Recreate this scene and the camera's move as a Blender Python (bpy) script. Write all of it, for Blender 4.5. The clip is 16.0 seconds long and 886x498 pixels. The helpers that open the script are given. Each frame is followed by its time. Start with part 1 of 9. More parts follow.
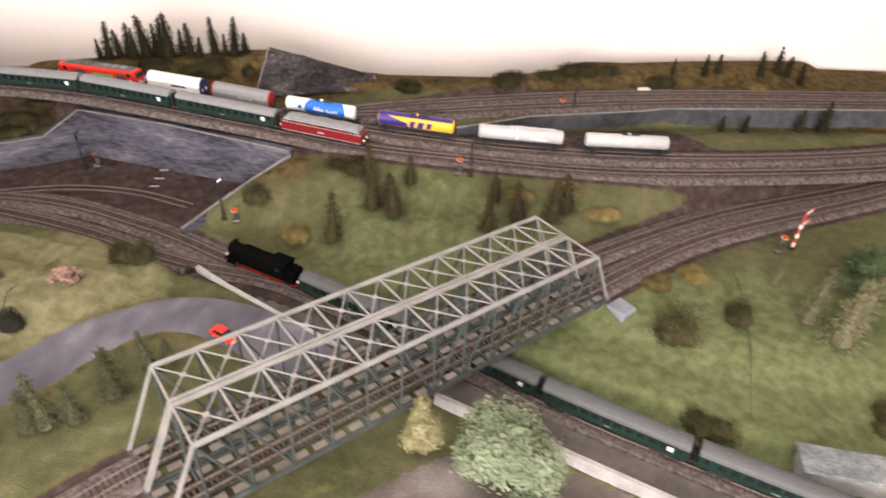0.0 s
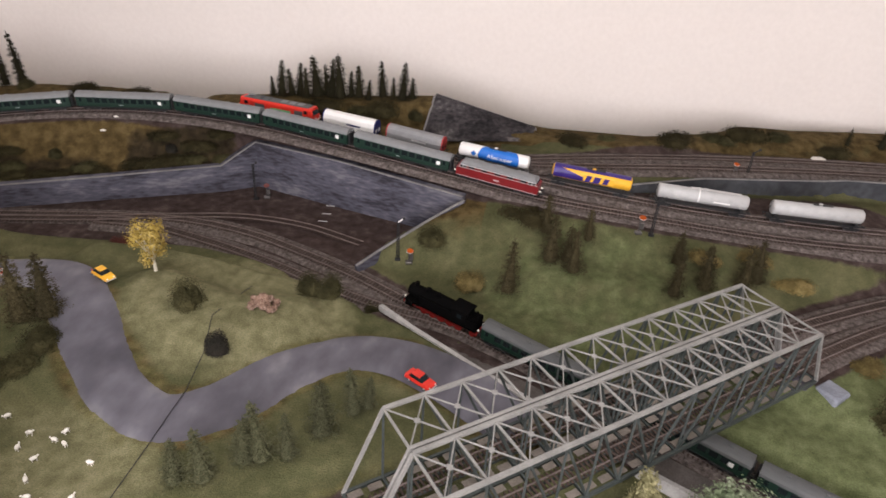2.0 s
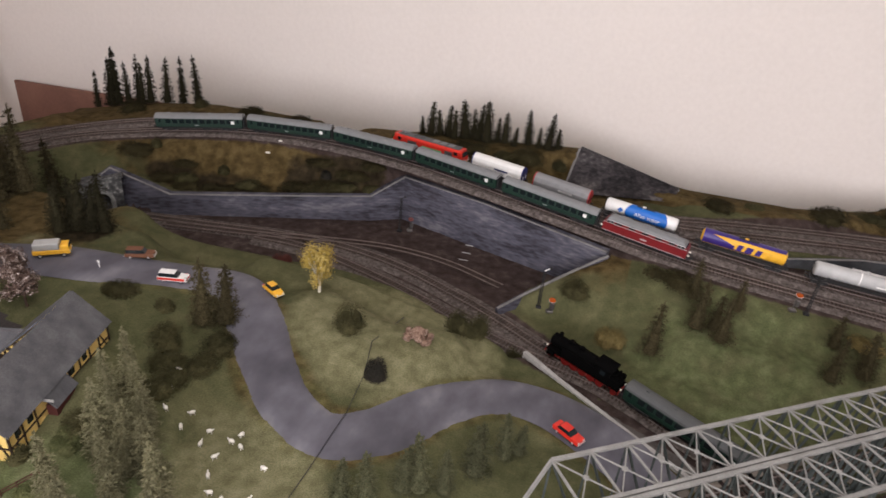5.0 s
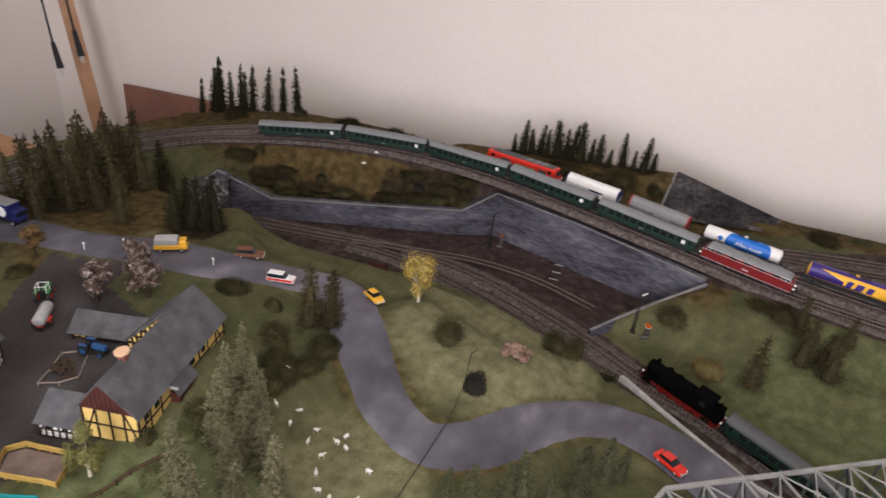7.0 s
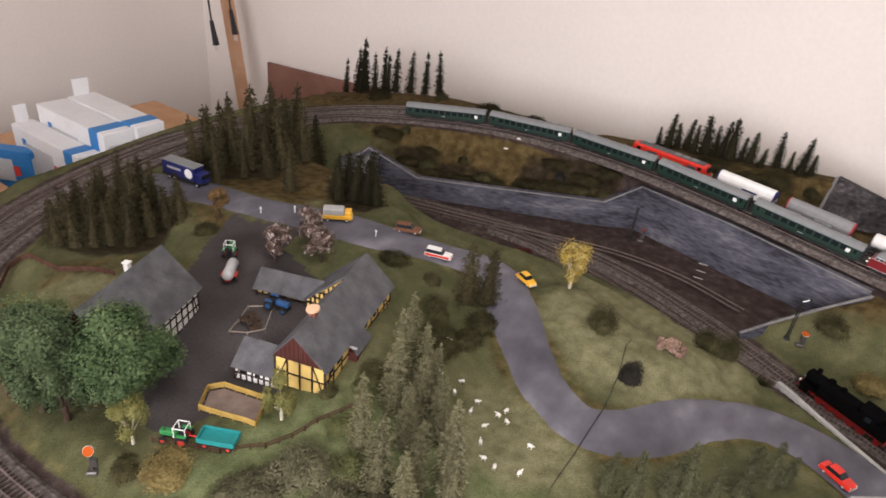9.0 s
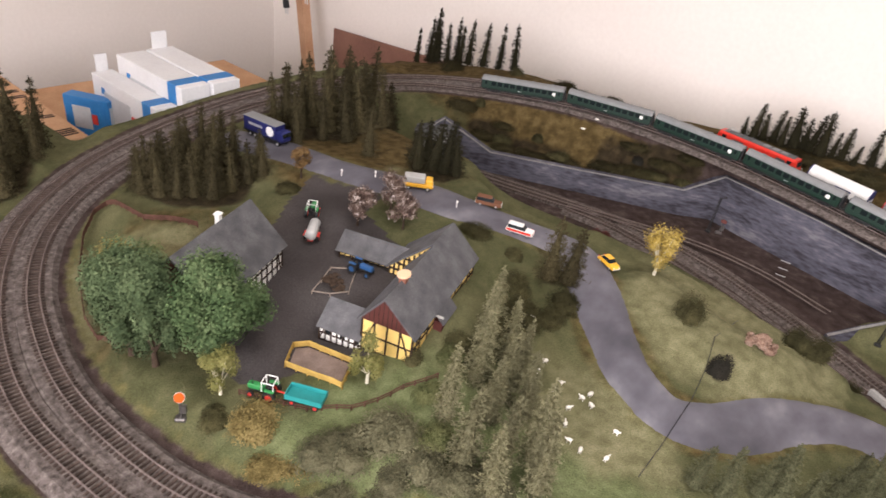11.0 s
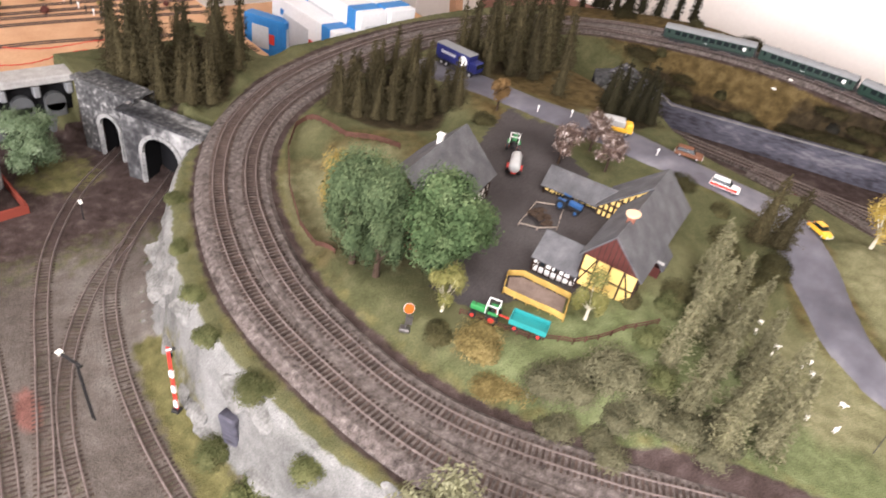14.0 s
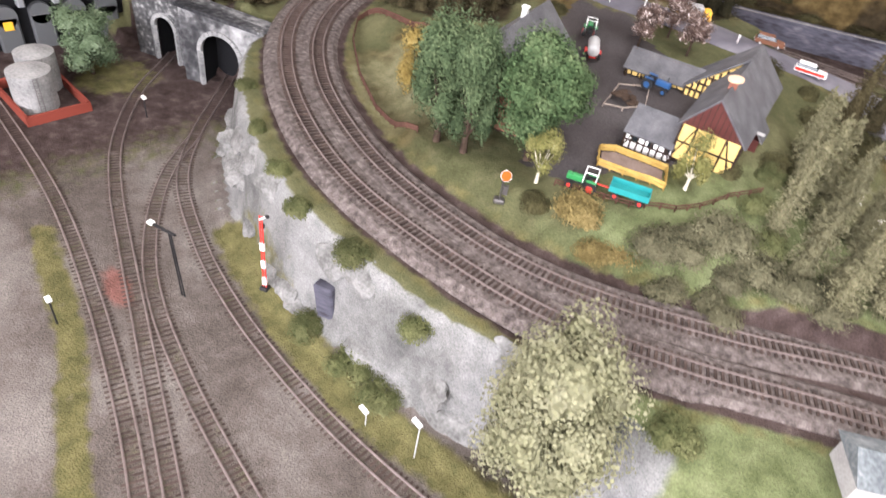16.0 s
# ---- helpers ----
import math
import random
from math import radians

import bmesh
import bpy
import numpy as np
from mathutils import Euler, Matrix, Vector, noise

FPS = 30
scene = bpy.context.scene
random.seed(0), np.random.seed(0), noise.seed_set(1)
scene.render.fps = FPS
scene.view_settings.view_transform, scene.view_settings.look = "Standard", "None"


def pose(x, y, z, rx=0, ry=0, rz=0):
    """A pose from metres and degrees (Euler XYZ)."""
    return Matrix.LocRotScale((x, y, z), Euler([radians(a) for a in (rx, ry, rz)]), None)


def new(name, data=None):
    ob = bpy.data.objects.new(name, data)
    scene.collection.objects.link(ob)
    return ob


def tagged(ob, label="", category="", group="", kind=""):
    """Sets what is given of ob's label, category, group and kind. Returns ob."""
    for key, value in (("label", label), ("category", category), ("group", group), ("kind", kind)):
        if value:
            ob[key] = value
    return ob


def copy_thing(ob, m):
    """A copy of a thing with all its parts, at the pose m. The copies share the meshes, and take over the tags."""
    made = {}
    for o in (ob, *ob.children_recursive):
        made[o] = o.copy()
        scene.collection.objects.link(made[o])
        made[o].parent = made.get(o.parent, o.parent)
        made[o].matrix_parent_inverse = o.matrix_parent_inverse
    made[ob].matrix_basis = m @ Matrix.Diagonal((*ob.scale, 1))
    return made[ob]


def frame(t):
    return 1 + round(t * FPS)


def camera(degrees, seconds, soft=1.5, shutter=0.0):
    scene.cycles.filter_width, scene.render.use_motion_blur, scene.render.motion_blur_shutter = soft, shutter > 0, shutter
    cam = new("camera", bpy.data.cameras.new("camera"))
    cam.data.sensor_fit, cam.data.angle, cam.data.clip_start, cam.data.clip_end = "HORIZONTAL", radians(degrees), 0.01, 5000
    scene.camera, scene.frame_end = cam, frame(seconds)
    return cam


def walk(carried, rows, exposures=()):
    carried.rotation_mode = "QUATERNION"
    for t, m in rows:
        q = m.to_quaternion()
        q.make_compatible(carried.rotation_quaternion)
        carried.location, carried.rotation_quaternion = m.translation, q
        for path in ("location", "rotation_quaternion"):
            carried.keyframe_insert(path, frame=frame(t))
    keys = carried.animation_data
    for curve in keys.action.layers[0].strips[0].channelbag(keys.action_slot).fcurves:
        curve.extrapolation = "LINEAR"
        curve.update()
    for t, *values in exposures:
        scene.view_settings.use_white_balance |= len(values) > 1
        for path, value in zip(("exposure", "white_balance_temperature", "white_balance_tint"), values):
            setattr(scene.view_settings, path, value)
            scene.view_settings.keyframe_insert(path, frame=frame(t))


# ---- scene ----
# The handheld camera: seconds, x, y, z in metres, then the three turns in degrees.
cam = camera(69.2, 16.0, soft=1.6, shutter=0.6)
ROWS = [
    (0, -0.0106, 0.1275, 1.0414, 54.0, -2.19, 2.66),
    (0.5, -0.1324, 0.1406, 1.0261, 56.12, -2.58, 3.37),
    (1, -0.2128, 0.1392, 1.0224, 57.58, -3.09, 5.55),
    (1.5, -0.2717, 0.1348, 1.0099, 58.06, -2.97, 8.32),
    (2, -0.2997, 0.1328, 1.0051, 58.21, -3.17, 9.84),
    (2.5, -0.3227, 0.1268, 1.0042, 58.46, -3.46, 11.26),
    (3, -0.3537, 0.1121, 1.0161, 59.39, -3.57, 12.82),
    (3.5, -0.3802, 0.0962, 1.0276, 60.22, -3.33, 14.39),
    (4, -0.4045, 0.0869, 1.028, 60.61, -3.79, 16.09),
    (6.5, -0.5238, 0.0456, 1.0232, 61.29, -5.9, 23.93),
    (7, -0.5427, 0.0266, 1.0197, 61.7, -5.71, 25.55),
    (7.5, -0.5731, 0.001, 1.0149, 61.28, -6.21, 28.01),
    (8, -0.6074, -0.0249, 1.0106, 60.75, -5.99, 30.33),
    (8.5, -0.6322, -0.053, 1.008, 60.33, -5.73, 32.74),
    (9, -0.6579, -0.0778, 1.0053, 59.87, -5.61, 34.67),
    (11.5, -0.7755, -0.1556, 0.9551, 57.06, -8.48, 41.33),
    (12, -0.7987, -0.1958, 0.952, 56.61, -8.57, 43.77),
    (12.5, -0.8163, -0.2208, 0.9379, 55.81, -8.51, 44.96),
    (13, -0.8458, -0.2522, 0.9236, 55.13, -8.7, 46.23),
    (13.5, -0.8793, -0.2753, 0.9088, 54.05, -8.82, 47.68),
    (14, -0.9144, -0.2965, 0.8787, 52.44, -8.8, 49.19),
    (14.5, -0.9347, -0.3217, 0.8411, 50.96, -9.15, 49.81),
    (15, -0.95, -0.3558, 0.8096, 50.14, -9.23, 50.07),
    (15.5, -0.955, -0.3998, 0.7638, 49.1, -8.76, 50.99),
    (16, -0.9359, -0.4251, 0.7285, 48.95, -7.75, 49.63),
]
# The phone's own exposure, in stops, and white balance, as it meets the wall or the dark ground.
EXPOSURES = [(0, 0.52, 6850, 12), (0.5, 0.24, 6750, 12), (1, 0.03, 6550, 11), (1.5, -0.1, 6430, 10), (2.5, -0.23, 6430, 10), (4, -0.33, 6430, 10), (6.5, -0.46, 6350, 10), (9, -0.17, 6450, 10),
             (11.5, 0.28, 6500, 10), (12.5, 0.37, 6500, 10), (14, 0.75, 6400, 10), (14.5, 0.86, 6300, 10), (15, 0.92, 6200, 10), (16, 0.8, 6100, 10)]
# The plan is drawn in units of K metres.
K = 0.82
walk(cam, [(t, pose(x * K, y * K, z * K, a, b, c)) for t, x, y, z, a, b, c in ROWS], EXPOSURES)

# ---- light ----
world = bpy.data.worlds.new("room_dim")
scene.world = world
world.use_nodes = True
world.node_tree.nodes["Background"].inputs[0].default_value = (1.0, 0.95, 0.9, 1)
world.node_tree.nodes["Background"].inputs[1].default_value = 0.02


def area_lamp(name, m, sx, sy, watts, colour):
    data = bpy.data.lights.new(name, "AREA")
    data.shape, data.size, data.size_y, data.energy, data.color = "RECTANGLE", sx, sy, watts, colour
    ob = new(name, data)
    ob.matrix_world = m
    return ob


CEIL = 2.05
# area lights added for unseen sources: a wide one behind the viewer, two overhead
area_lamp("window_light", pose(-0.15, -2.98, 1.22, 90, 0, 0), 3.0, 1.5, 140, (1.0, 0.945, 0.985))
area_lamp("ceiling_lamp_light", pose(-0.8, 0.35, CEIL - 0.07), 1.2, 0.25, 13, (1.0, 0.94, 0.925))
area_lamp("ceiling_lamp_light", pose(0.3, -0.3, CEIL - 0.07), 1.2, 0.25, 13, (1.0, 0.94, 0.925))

# ---- materials ----


def material(name, colours, rough=0.8, metal=0.0, scale=40.0, fine=400.0, bump=0.3, depth=0.001, spread=(0.35, 0.65), vary=0.0, stretch=None):
    """A surface whose colour drifts between the given ones at two scales, with fine relief."""
    m = bpy.data.materials.new(name)
    m.use_nodes = True
    nt = m.node_tree
    b = nt.nodes["Principled BSDF"]
    b.inputs["Roughness"].default_value, b.inputs["Metallic"].default_value = rough, metal
    b.inputs["Specular IOR Level"].default_value = 0.12 if rough >= 0.8 else 0.4
    co = nt.nodes.new("ShaderNodeTexCoord")
    n1 = nt.nodes.new("ShaderNodeTexNoise")
    n1.inputs["Scale"].default_value, n1.inputs["Detail"].default_value = scale, 6
    where = co.outputs["Object"]
    if stretch:
        mp = nt.nodes.new("ShaderNodeMapping")
        mp.inputs["Scale"].default_value = stretch
        nt.links.new(where, mp.inputs["Vector"])
        where = mp.outputs[0]
    nt.links.new(where, n1.inputs["Vector"])
    n2 = nt.nodes.new("ShaderNodeTexNoise")
    n2.inputs["Scale"].default_value, n2.inputs["Detail"].default_value = fine, 3
    nt.links.new(where, n2.inputs["Vector"])
    mix = nt.nodes.new("ShaderNodeMath")
    mix.operation = "MULTIPLY_ADD"
    mix.inputs[1].default_value, mix.inputs[2].default_value = 0.4, 0.0
    nt.links.new(n2.outputs["Fac"], mix.inputs[0])
    add = nt.nodes.new("ShaderNodeMath")
    add.operation = "MULTIPLY_ADD"
    add.inputs[1].default_value = 0.6
    nt.links.new(n1.outputs["Fac"], add.inputs[0])
    nt.links.new(mix.outputs[0], add.inputs[2])
    ramp = nt.nodes.new("ShaderNodeValToRGB")
    lo, hi = spread
    els = ramp.color_ramp.elements
    els[0].position, els[0].color = lo, (*colours[0], 1)
    els[1].position, els[1].color = hi, (*colours[-1], 1)
    for i, c in enumerate(colours[1:-1]):
        e = els.new(lo + (hi - lo) * (i + 1) / (len(colours) - 1))
        e.color = (*c, 1)
    nt.links.new(add.outputs[0], ramp.inputs[0])
    out = ramp.outputs[0]
    if vary:
        info = nt.nodes.new("ShaderNodeObjectInfo")
        hsv = nt.nodes.new("ShaderNodeHueSaturation")
        rng = nt.nodes.new("ShaderNodeMapRange")
        rng.inputs[3].default_value, rng.inputs[4].default_value = 1 - vary, 1 + vary
        nt.links.new(info.outputs["Random"], rng.inputs[0])
        nt.links.new(rng.outputs[0], hsv.inputs["Value"])
        nt.links.new(out, hsv.inputs["Color"])
        out = hsv.outputs[0]
    nt.links.new(out, b.inputs["Base Color"])
    if bump:
        bp = nt.nodes.new("ShaderNodeBump")
        bp.inputs["Strength"].default_value, bp.inputs["Distance"].default_value = bump, depth
        nt.links.new(add.outputs[0], bp.inputs["Height"])
        nt.links.new(bp.outputs[0], b.inputs["Normal"])
    return m


def plain(name, c, rough=0.5, metal=0.0, var=0.12, bump=0.1):
    dark = tuple(v * (1 - var) for v in c)
    light = tuple(min(1, v * (1 + var)) for v in c)
    return material(name, (dark, light), rough, metal, 60, 500, bump, 0.0004)


M = {
    "wall": material("room_wall", ((0.79, 0.735, 0.69), (0.85, 0.795, 0.75)), 0.9, 0, 0.9, 60, 0.02, 0.001),
    "ceiling": plain("ceiling_paint", (0.8, 0.78, 0.74), 0.9),
    "roomfloor": material("room_floor", ((0.18, 0.16, 0.14), (0.26, 0.23, 0.2)), 0.7, 0, 4, 80),
    "ballast": material("ballast", ((0.036, 0.029, 0.026), (0.084, 0.069, 0.063), (0.142, 0.119, 0.109), (0.23, 0.20, 0.186)), 0.95, 0, 95, 520, 1.0, 0.003, (0.33, 0.68)),
    "sleeper": material("sleeper_brown", ((0.036, 0.024, 0.019), (0.085, 0.062, 0.053)), 0.85, 0, 60, 600, 0.3, 0.0005, vary=0.3),
    "rail": material("rail_rust", ((0.12, 0.092, 0.084), (0.24, 0.195, 0.18)), 0.5, 0.35, 50, 500, 0.2, 0.0003),
    "road": material("road_asphalt", ((0.058, 0.055, 0.068), (0.085, 0.081, 0.099), (0.125, 0.12, 0.143), (0.20, 0.193, 0.215)), 0.65, 0, 6, 22, 0.1, 0.0006, (0.36, 0.68), stretch=(1, 0.6, 1)),
    "concrete": material("concrete_edge", ((0.26, 0.25, 0.24), (0.42, 0.41, 0.39)), 0.85, 0, 30, 300, 0.3, 0.0006),
    # bridge steel in two tones: overhead light and side shade are in the colour
    "steel_lit": material("bridge_grey_lit", ((0.20, 0.195, 0.185), (0.31, 0.305, 0.29)), 0.6, 0.0, 30, 300, 0.15, 0.0003),
    "steel_shaded": material("bridge_grey_shaded", ((0.030, 0.038, 0.036), (0.065, 0.076, 0.072)), 0.6, 0.0, 30, 300, 0.15, 0.0003),
    "planks": material("bridge_walkway", ((0.12, 0.105, 0.09), (0.21, 0.185, 0.16)), 0.85, 0, 25, 300, 0.3, 0.0005, vary=0.25),
    "trunk": material("bark", ((0.03, 0.02, 0.014), (0.08, 0.055, 0.04)), 0.95, 0, 80, 500, 0.6, 0.001),
    "spruce": material("spruce_needles", ((0.013, 0.012, 0.006), (0.032, 0.028, 0.014)), 0.9, 0, 40, 500, 0.2, 0.0005, vary=0.25),
    "spruce_olive": material("spruce_olive_brown", ((0.022, 0.018, 0.008), (0.049, 0.041, 0.020), (0.088, 0.073, 0.038)), 0.9, 0, 40, 500, 0.2, 0.0005, vary=0.3),
    "spruce_mid": material("spruce_grey_green", ((0.034, 0.037, 0.018), (0.075, 0.077, 0.041), (0.12, 0.118, 0.07)), 0.9, 0, 40, 500, 0.2, 0.0005, vary=0.2),
    "spruce_light": material("spruce_frosted", ((0.085, 0.081, 0.042), (0.145, 0.136, 0.077), (0.21, 0.197, 0.122)), 0.9, 0, 40, 500, 0.2, 0.0005, vary=0.2),
}

# ---- geometry helpers ----


def part(name, bm, mat, parent=None, label="", smooth=False):
    """Links a bmesh as one mesh object under a thing or a part."""
    me = bpy.data.meshes.new(name)
    bm.to_mesh(me)
    bm.free()
    if smooth:
        me.polygons.foreach_set("use_smooth", [True] * len(me.polygons))
    me.materials.append(mat)
    ob = new(name, me)
    ob.parent = parent
    if label:
        ob["label"] = label
    return ob


def empty(name, m, label, category, group="", kind=""):
    ob = new(name)
    ob.empty_display_size = 0.01
    ob.matrix_world = m
    return tagged(ob, label, category, group, kind)


def add_box(bm, cx, cy, cz, sx, sy, sz, m=None, bevel=0.0):
    mm = Matrix.Translation((cx, cy, cz)) @ Matrix.Diagonal((sx, sy, sz, 1))
    if m is not None:
        mm = m @ mm
    r = bmesh.ops.create_cube(bm, size=1, matrix=mm)
    if bevel:
        es = list({e for v in r["verts"] for e in v.link_edges})
        bmesh.ops.bevel(bm, geom=es, offset=bevel, segments=1, affect="EDGES")


def add_rod(bm, a, b, r, n=6, r2=None):
    a, b = Vector(a), Vector(b)
    d = b - a
    m = Matrix.Translation((a + b) / 2) @ d.to_track_quat("Z", "Y").to_matrix().to_4x4()
    bmesh.ops.create_cone(bm, cap_ends=True, segments=n, radius1=r, radius2=r if r2 is None else r2, depth=d.length, matrix=m)


def add_beam(bm, a, b, w, h):
    a, b = Vector(a), Vector(b)
    d = b - a
    m = Matrix.Translation((a + b) / 2) @ d.to_track_quat("X", "Z").to_matrix().to_4x4() @ Matrix.Diagonal((d.length, w, h, 1))
    bmesh.ops.create_cube(bm, size=1, matrix=m)


def add_ball(bm, c, rx, ry, rz, sub=1):
    bmesh.ops.create_icosphere(bm, subdivisions=sub, radius=1, matrix=Matrix.Translation(c) @ Matrix.Diagonal((rx, ry, rz, 1)))


def box_bm(*a, **k):
    bm = bmesh.new()
    add_box(bm, *a, **k)
    return bm


def extrude_profile(bm, pts, x0, x1, m=None):
    """Prism along x from a closed profile of (y, z)."""
    f = [bm.verts.new((x0, y, z)) for y, z in pts]
    g = [bm.verts.new((x1, y, z)) for y, z in pts]
    n = len(pts)
    faces = [bm.faces.new(f[::-1]), bm.faces.new(g)]
    for i in range(n):
        faces.append(bm.faces.new((f[i], f[(i + 1) % n], g[(i + 1) % n], g[i])))
    if m is not None:
        bmesh.ops.transform(bm, matrix=m, verts=f + g)
    return f + g


def curve_points(ctrl, ds=0.01):
    """A smooth curve through the control points, evenly stepped."""
    p = np.array(ctrl, float)
    ext = np.vstack([2 * p[0] - p[1], p, 2 * p[-1] - p[-2]])
    out = []
    for i in range(1, len(ext) - 2):
        p0, p1, p2, p3 = ext[i - 1:i + 3]
        # centripetal spacing keeps the curve even
        t0 = 0.0
        t1 = t0 + max(np.linalg.norm(p1 - p0), 1e-6) ** 0.5
        t2 = t1 + max(np.linalg.norm(p2 - p1), 1e-6) ** 0.5
        t3 = t2 + max(np.linalg.norm(p3 - p2), 1e-6) ** 0.5
        for t in np.linspace(t1, t2, 40, endpoint=False):
            a1 = (t1 - t) / (t1 - t0) * p0 + (t - t0) / (t1 - t0) * p1
            a2 = (t2 - t) / (t2 - t1) * p1 + (t - t1) / (t2 - t1) * p2
            a3 = (t3 - t) / (t3 - t2) * p2 + (t - t2) / (t3 - t2) * p3
            b1 = (t2 - t) / (t2 - t0) * a1 + (t - t0) / (t2 - t0) * a2
            b2 = (t3 - t) / (t3 - t1) * a2 + (t - t1) / (t3 - t1) * a3
            out.append((t2 - t) / (t2 - t1) * b1 + (t - t1) / (t2 - t1) * b2)
    out.append(p[-1])
    out = np.array(out)
    s = np.r_[0, np.cumsum(np.linalg.norm(np.diff(out, axis=0), axis=1))]
    u = np.linspace(0, s[-1], max(2, int(s[-1] / ds) + 1))
    return np.stack([np.interp(u, s, out[:, k]) for k in range(3)], 1)


class Path:
    def __init__(self, ctrl, ds=0.01):
        self.p = curve_points(ctrl, ds)
        self.s = np.r_[0, np.cumsum(np.linalg.norm(np.diff(self.p, axis=0), axis=1))]
        self.length = self.s[-1]

    def at(self, s):
        return Vector([float(np.interp(s, self.s, self.p[:, k])) for k in range(3)])

    def near(self, x, y):
        return float(self.s[np.argmin((self.p[:, 0] - x) ** 2 + (self.p[:, 1] - y) ** 2)])

    def frame_at(self, s, base=0.01):
        a, b = self.at(max(0, s - base)), self.at(min(self.length, s + base))
        d = (b - a).normalized()
        side = Vector((-d.y, d.x, 0)).normalized()
        up = d.cross(side)
        if up.z < 0:
            up = -up
        m = Matrix((d, side, up)).transposed().to_4x4()
        return Matrix.Translation(self.at(s)) @ m


def strip_mesh(path, offsets, step=1):
    """Sweeps a cross-section of (side, height) along a path; returns a bmesh."""
    p = path.p[::step] if len(path.p) > 2 * step else path.p
    d = np.gradient(p, axis=0)
    side = np.stack([-d[:, 1], d[:, 0]], 1)
    side /= np.linalg.norm(side, axis=1)[:, None]
    verts = []
    for o, h in offsets:
        verts.append(np.stack([p[:, 0] + side[:, 0] * o, p[:, 1] + side[:, 1] * o, p[:, 2] + h], 1))
    n, k = len(p), len(offsets)
    me = bpy.data.meshes.new("strip")
    v = np.concatenate(verts)
    faces = [(j * n + i, j * n + i + 1, (j + 1) * n + i + 1, (j + 1) * n + i) for j in range(k - 1) for i in range(n - 1)]
    me.from_pydata(v.tolist(), [], faces)
    bm = bmesh.new()
    bm.from_mesh(me)
    bpy.data.meshes.remove(me)
    bmesh.ops.recalc_face_normals(bm, faces=bm.faces)
    return bm


# ---- plan: the lines of the railway, x, y and rail height ----
BD = Vector((0.768, 0.640, 0)).normalized()      # along the bridge
BF = Vector((0.640, -0.768, 0)).normalized()     # towards its front
OUTER = Path([(1.75, 1.98, 0.2), (1.177, 1.709, 0.17), (0.617, 1.49, 0.135), (0.394, 1.342, 0.125), (0.324, 1.285, 0.124), (-0.421, 0.664, 0.143), (-0.597, 0.495, 0.14), (-0.886, 0.337, 0.133), (-1.088, 0.206, 0.128), (-1.25, 0.124, 0.127), (-1.474, 0.083, 0.123), (-1.66, 0.078, 0.123),
              (-1.852, 0.119, 0.125), (-2.03, 0.193, 0.127), (-2.19, 0.30, 0.13), (-2.30, 0.43, 0.137), (-2.37, 0.56, 0.148), (-2.415, 0.72, 0.163),
              (-2.44, 0.90, 0.18), (-2.435, 1.10, 0.2), (-2.39, 1.32, 0.217), (-2.29, 1.55, 0.23), (-2.13, 1.74, 0.245), (-1.90, 1.87, 0.262),
              (-1.65, 1.945, 0.27), (-1.40, 1.968, 0.27), (-1.146, 1.955, 0.273), (-0.864, 1.90, 0.269), (-0.645, 1.858, 0.26),
              (-0.436, 1.815, 0.25), (-0.159, 1.775, 0.239), (0.122, 1.75, 0.23), (0.44, 1.762, 0.22), (0.70, 1.79, 0.213), (1.2, 1.90, 0.2), (1.75, 2.08, 0.2)])
INNER = Path([(1.75, 2.05, 0.2), (1.208, 1.786, 0.17), (0.684, 1.608, 0.135), (0.337, 1.411, 0.125), (0.264, 1.358, 0.124), (-0.482, 0.737, 0.143), (-0.65, 0.574, 0.14), (-0.919, 0.426, 0.133), (-1.065, 0.315, 0.13), (-1.243, 0.203, 0.128), (-1.354, 0.165, 0.125), (-1.476, 0.147, 0.124),
              (-1.63, 0.143, 0.124), (-1.78, 0.168, 0.125), (-1.94, 0.22, 0.127), (-2.10, 0.315, 0.13), (-2.22, 0.445, 0.137), (-2.295, 0.60, 0.15), (-2.345, 0.78, 0.168),
              (-2.365, 0.98, 0.19), (-2.345, 1.18, 0.208), (-2.285, 1.39, 0.222), (-2.18, 1.575, 0.235), (-2.034, 1.70, 0.243), (-1.80, 1.80, 0.262),
              (-1.60, 1.86, 0.27), (-1.40, 1.885, 0.272), (-1.132, 1.865, 0.272), (-0.839, 1.80, 0.268), (-0.526, 1.752, 0.246), (-0.259, 1.70, 0.232),
              (0.0, 1.68, 0.225), (0.35, 1.675, 0.213), (0.75, 1.72, 0.205), (1.25, 1.82, 0.2), (1.75, 2.0, 0.2)])
LOW_A = Path([(-2.05, 1.36, 0.1), (-1.88, 1.415, 0.1), (-1.646, 1.474, 0.1), (-1.429, 1.525, 0.1), (-1.22, 1.555, 0.1), (-1.027, 1.533, 0.1), (-0.84, 1.477, 0.095),
              (-0.70, 1.425, 0.09), (-0.553, 1.355, 0.085), (-0.353, 1.279, 0.066), (-0.12, 1.176, 0.05), (0.103, 1.064, 0.04), (0.293, 0.964, 0.036), (0.61, 0.82, 0.035), (1.1, 0.62, 0.02), (1.7, 0.40, 0.02)])
LOW_B = Path([(-1.45, 1.49, 0.1), (-1.294, 1.50, 0.1), (-1.095, 1.462, 0.1), (-0.92, 1.415, 0.097), (-0.75, 1.36, 0.09), (-0.62, 1.325, 0.085), (-0.49, 1.31, 0.078), (-0.40, 1.297, 0.07), (-0.34, 1.274, 0.065)])
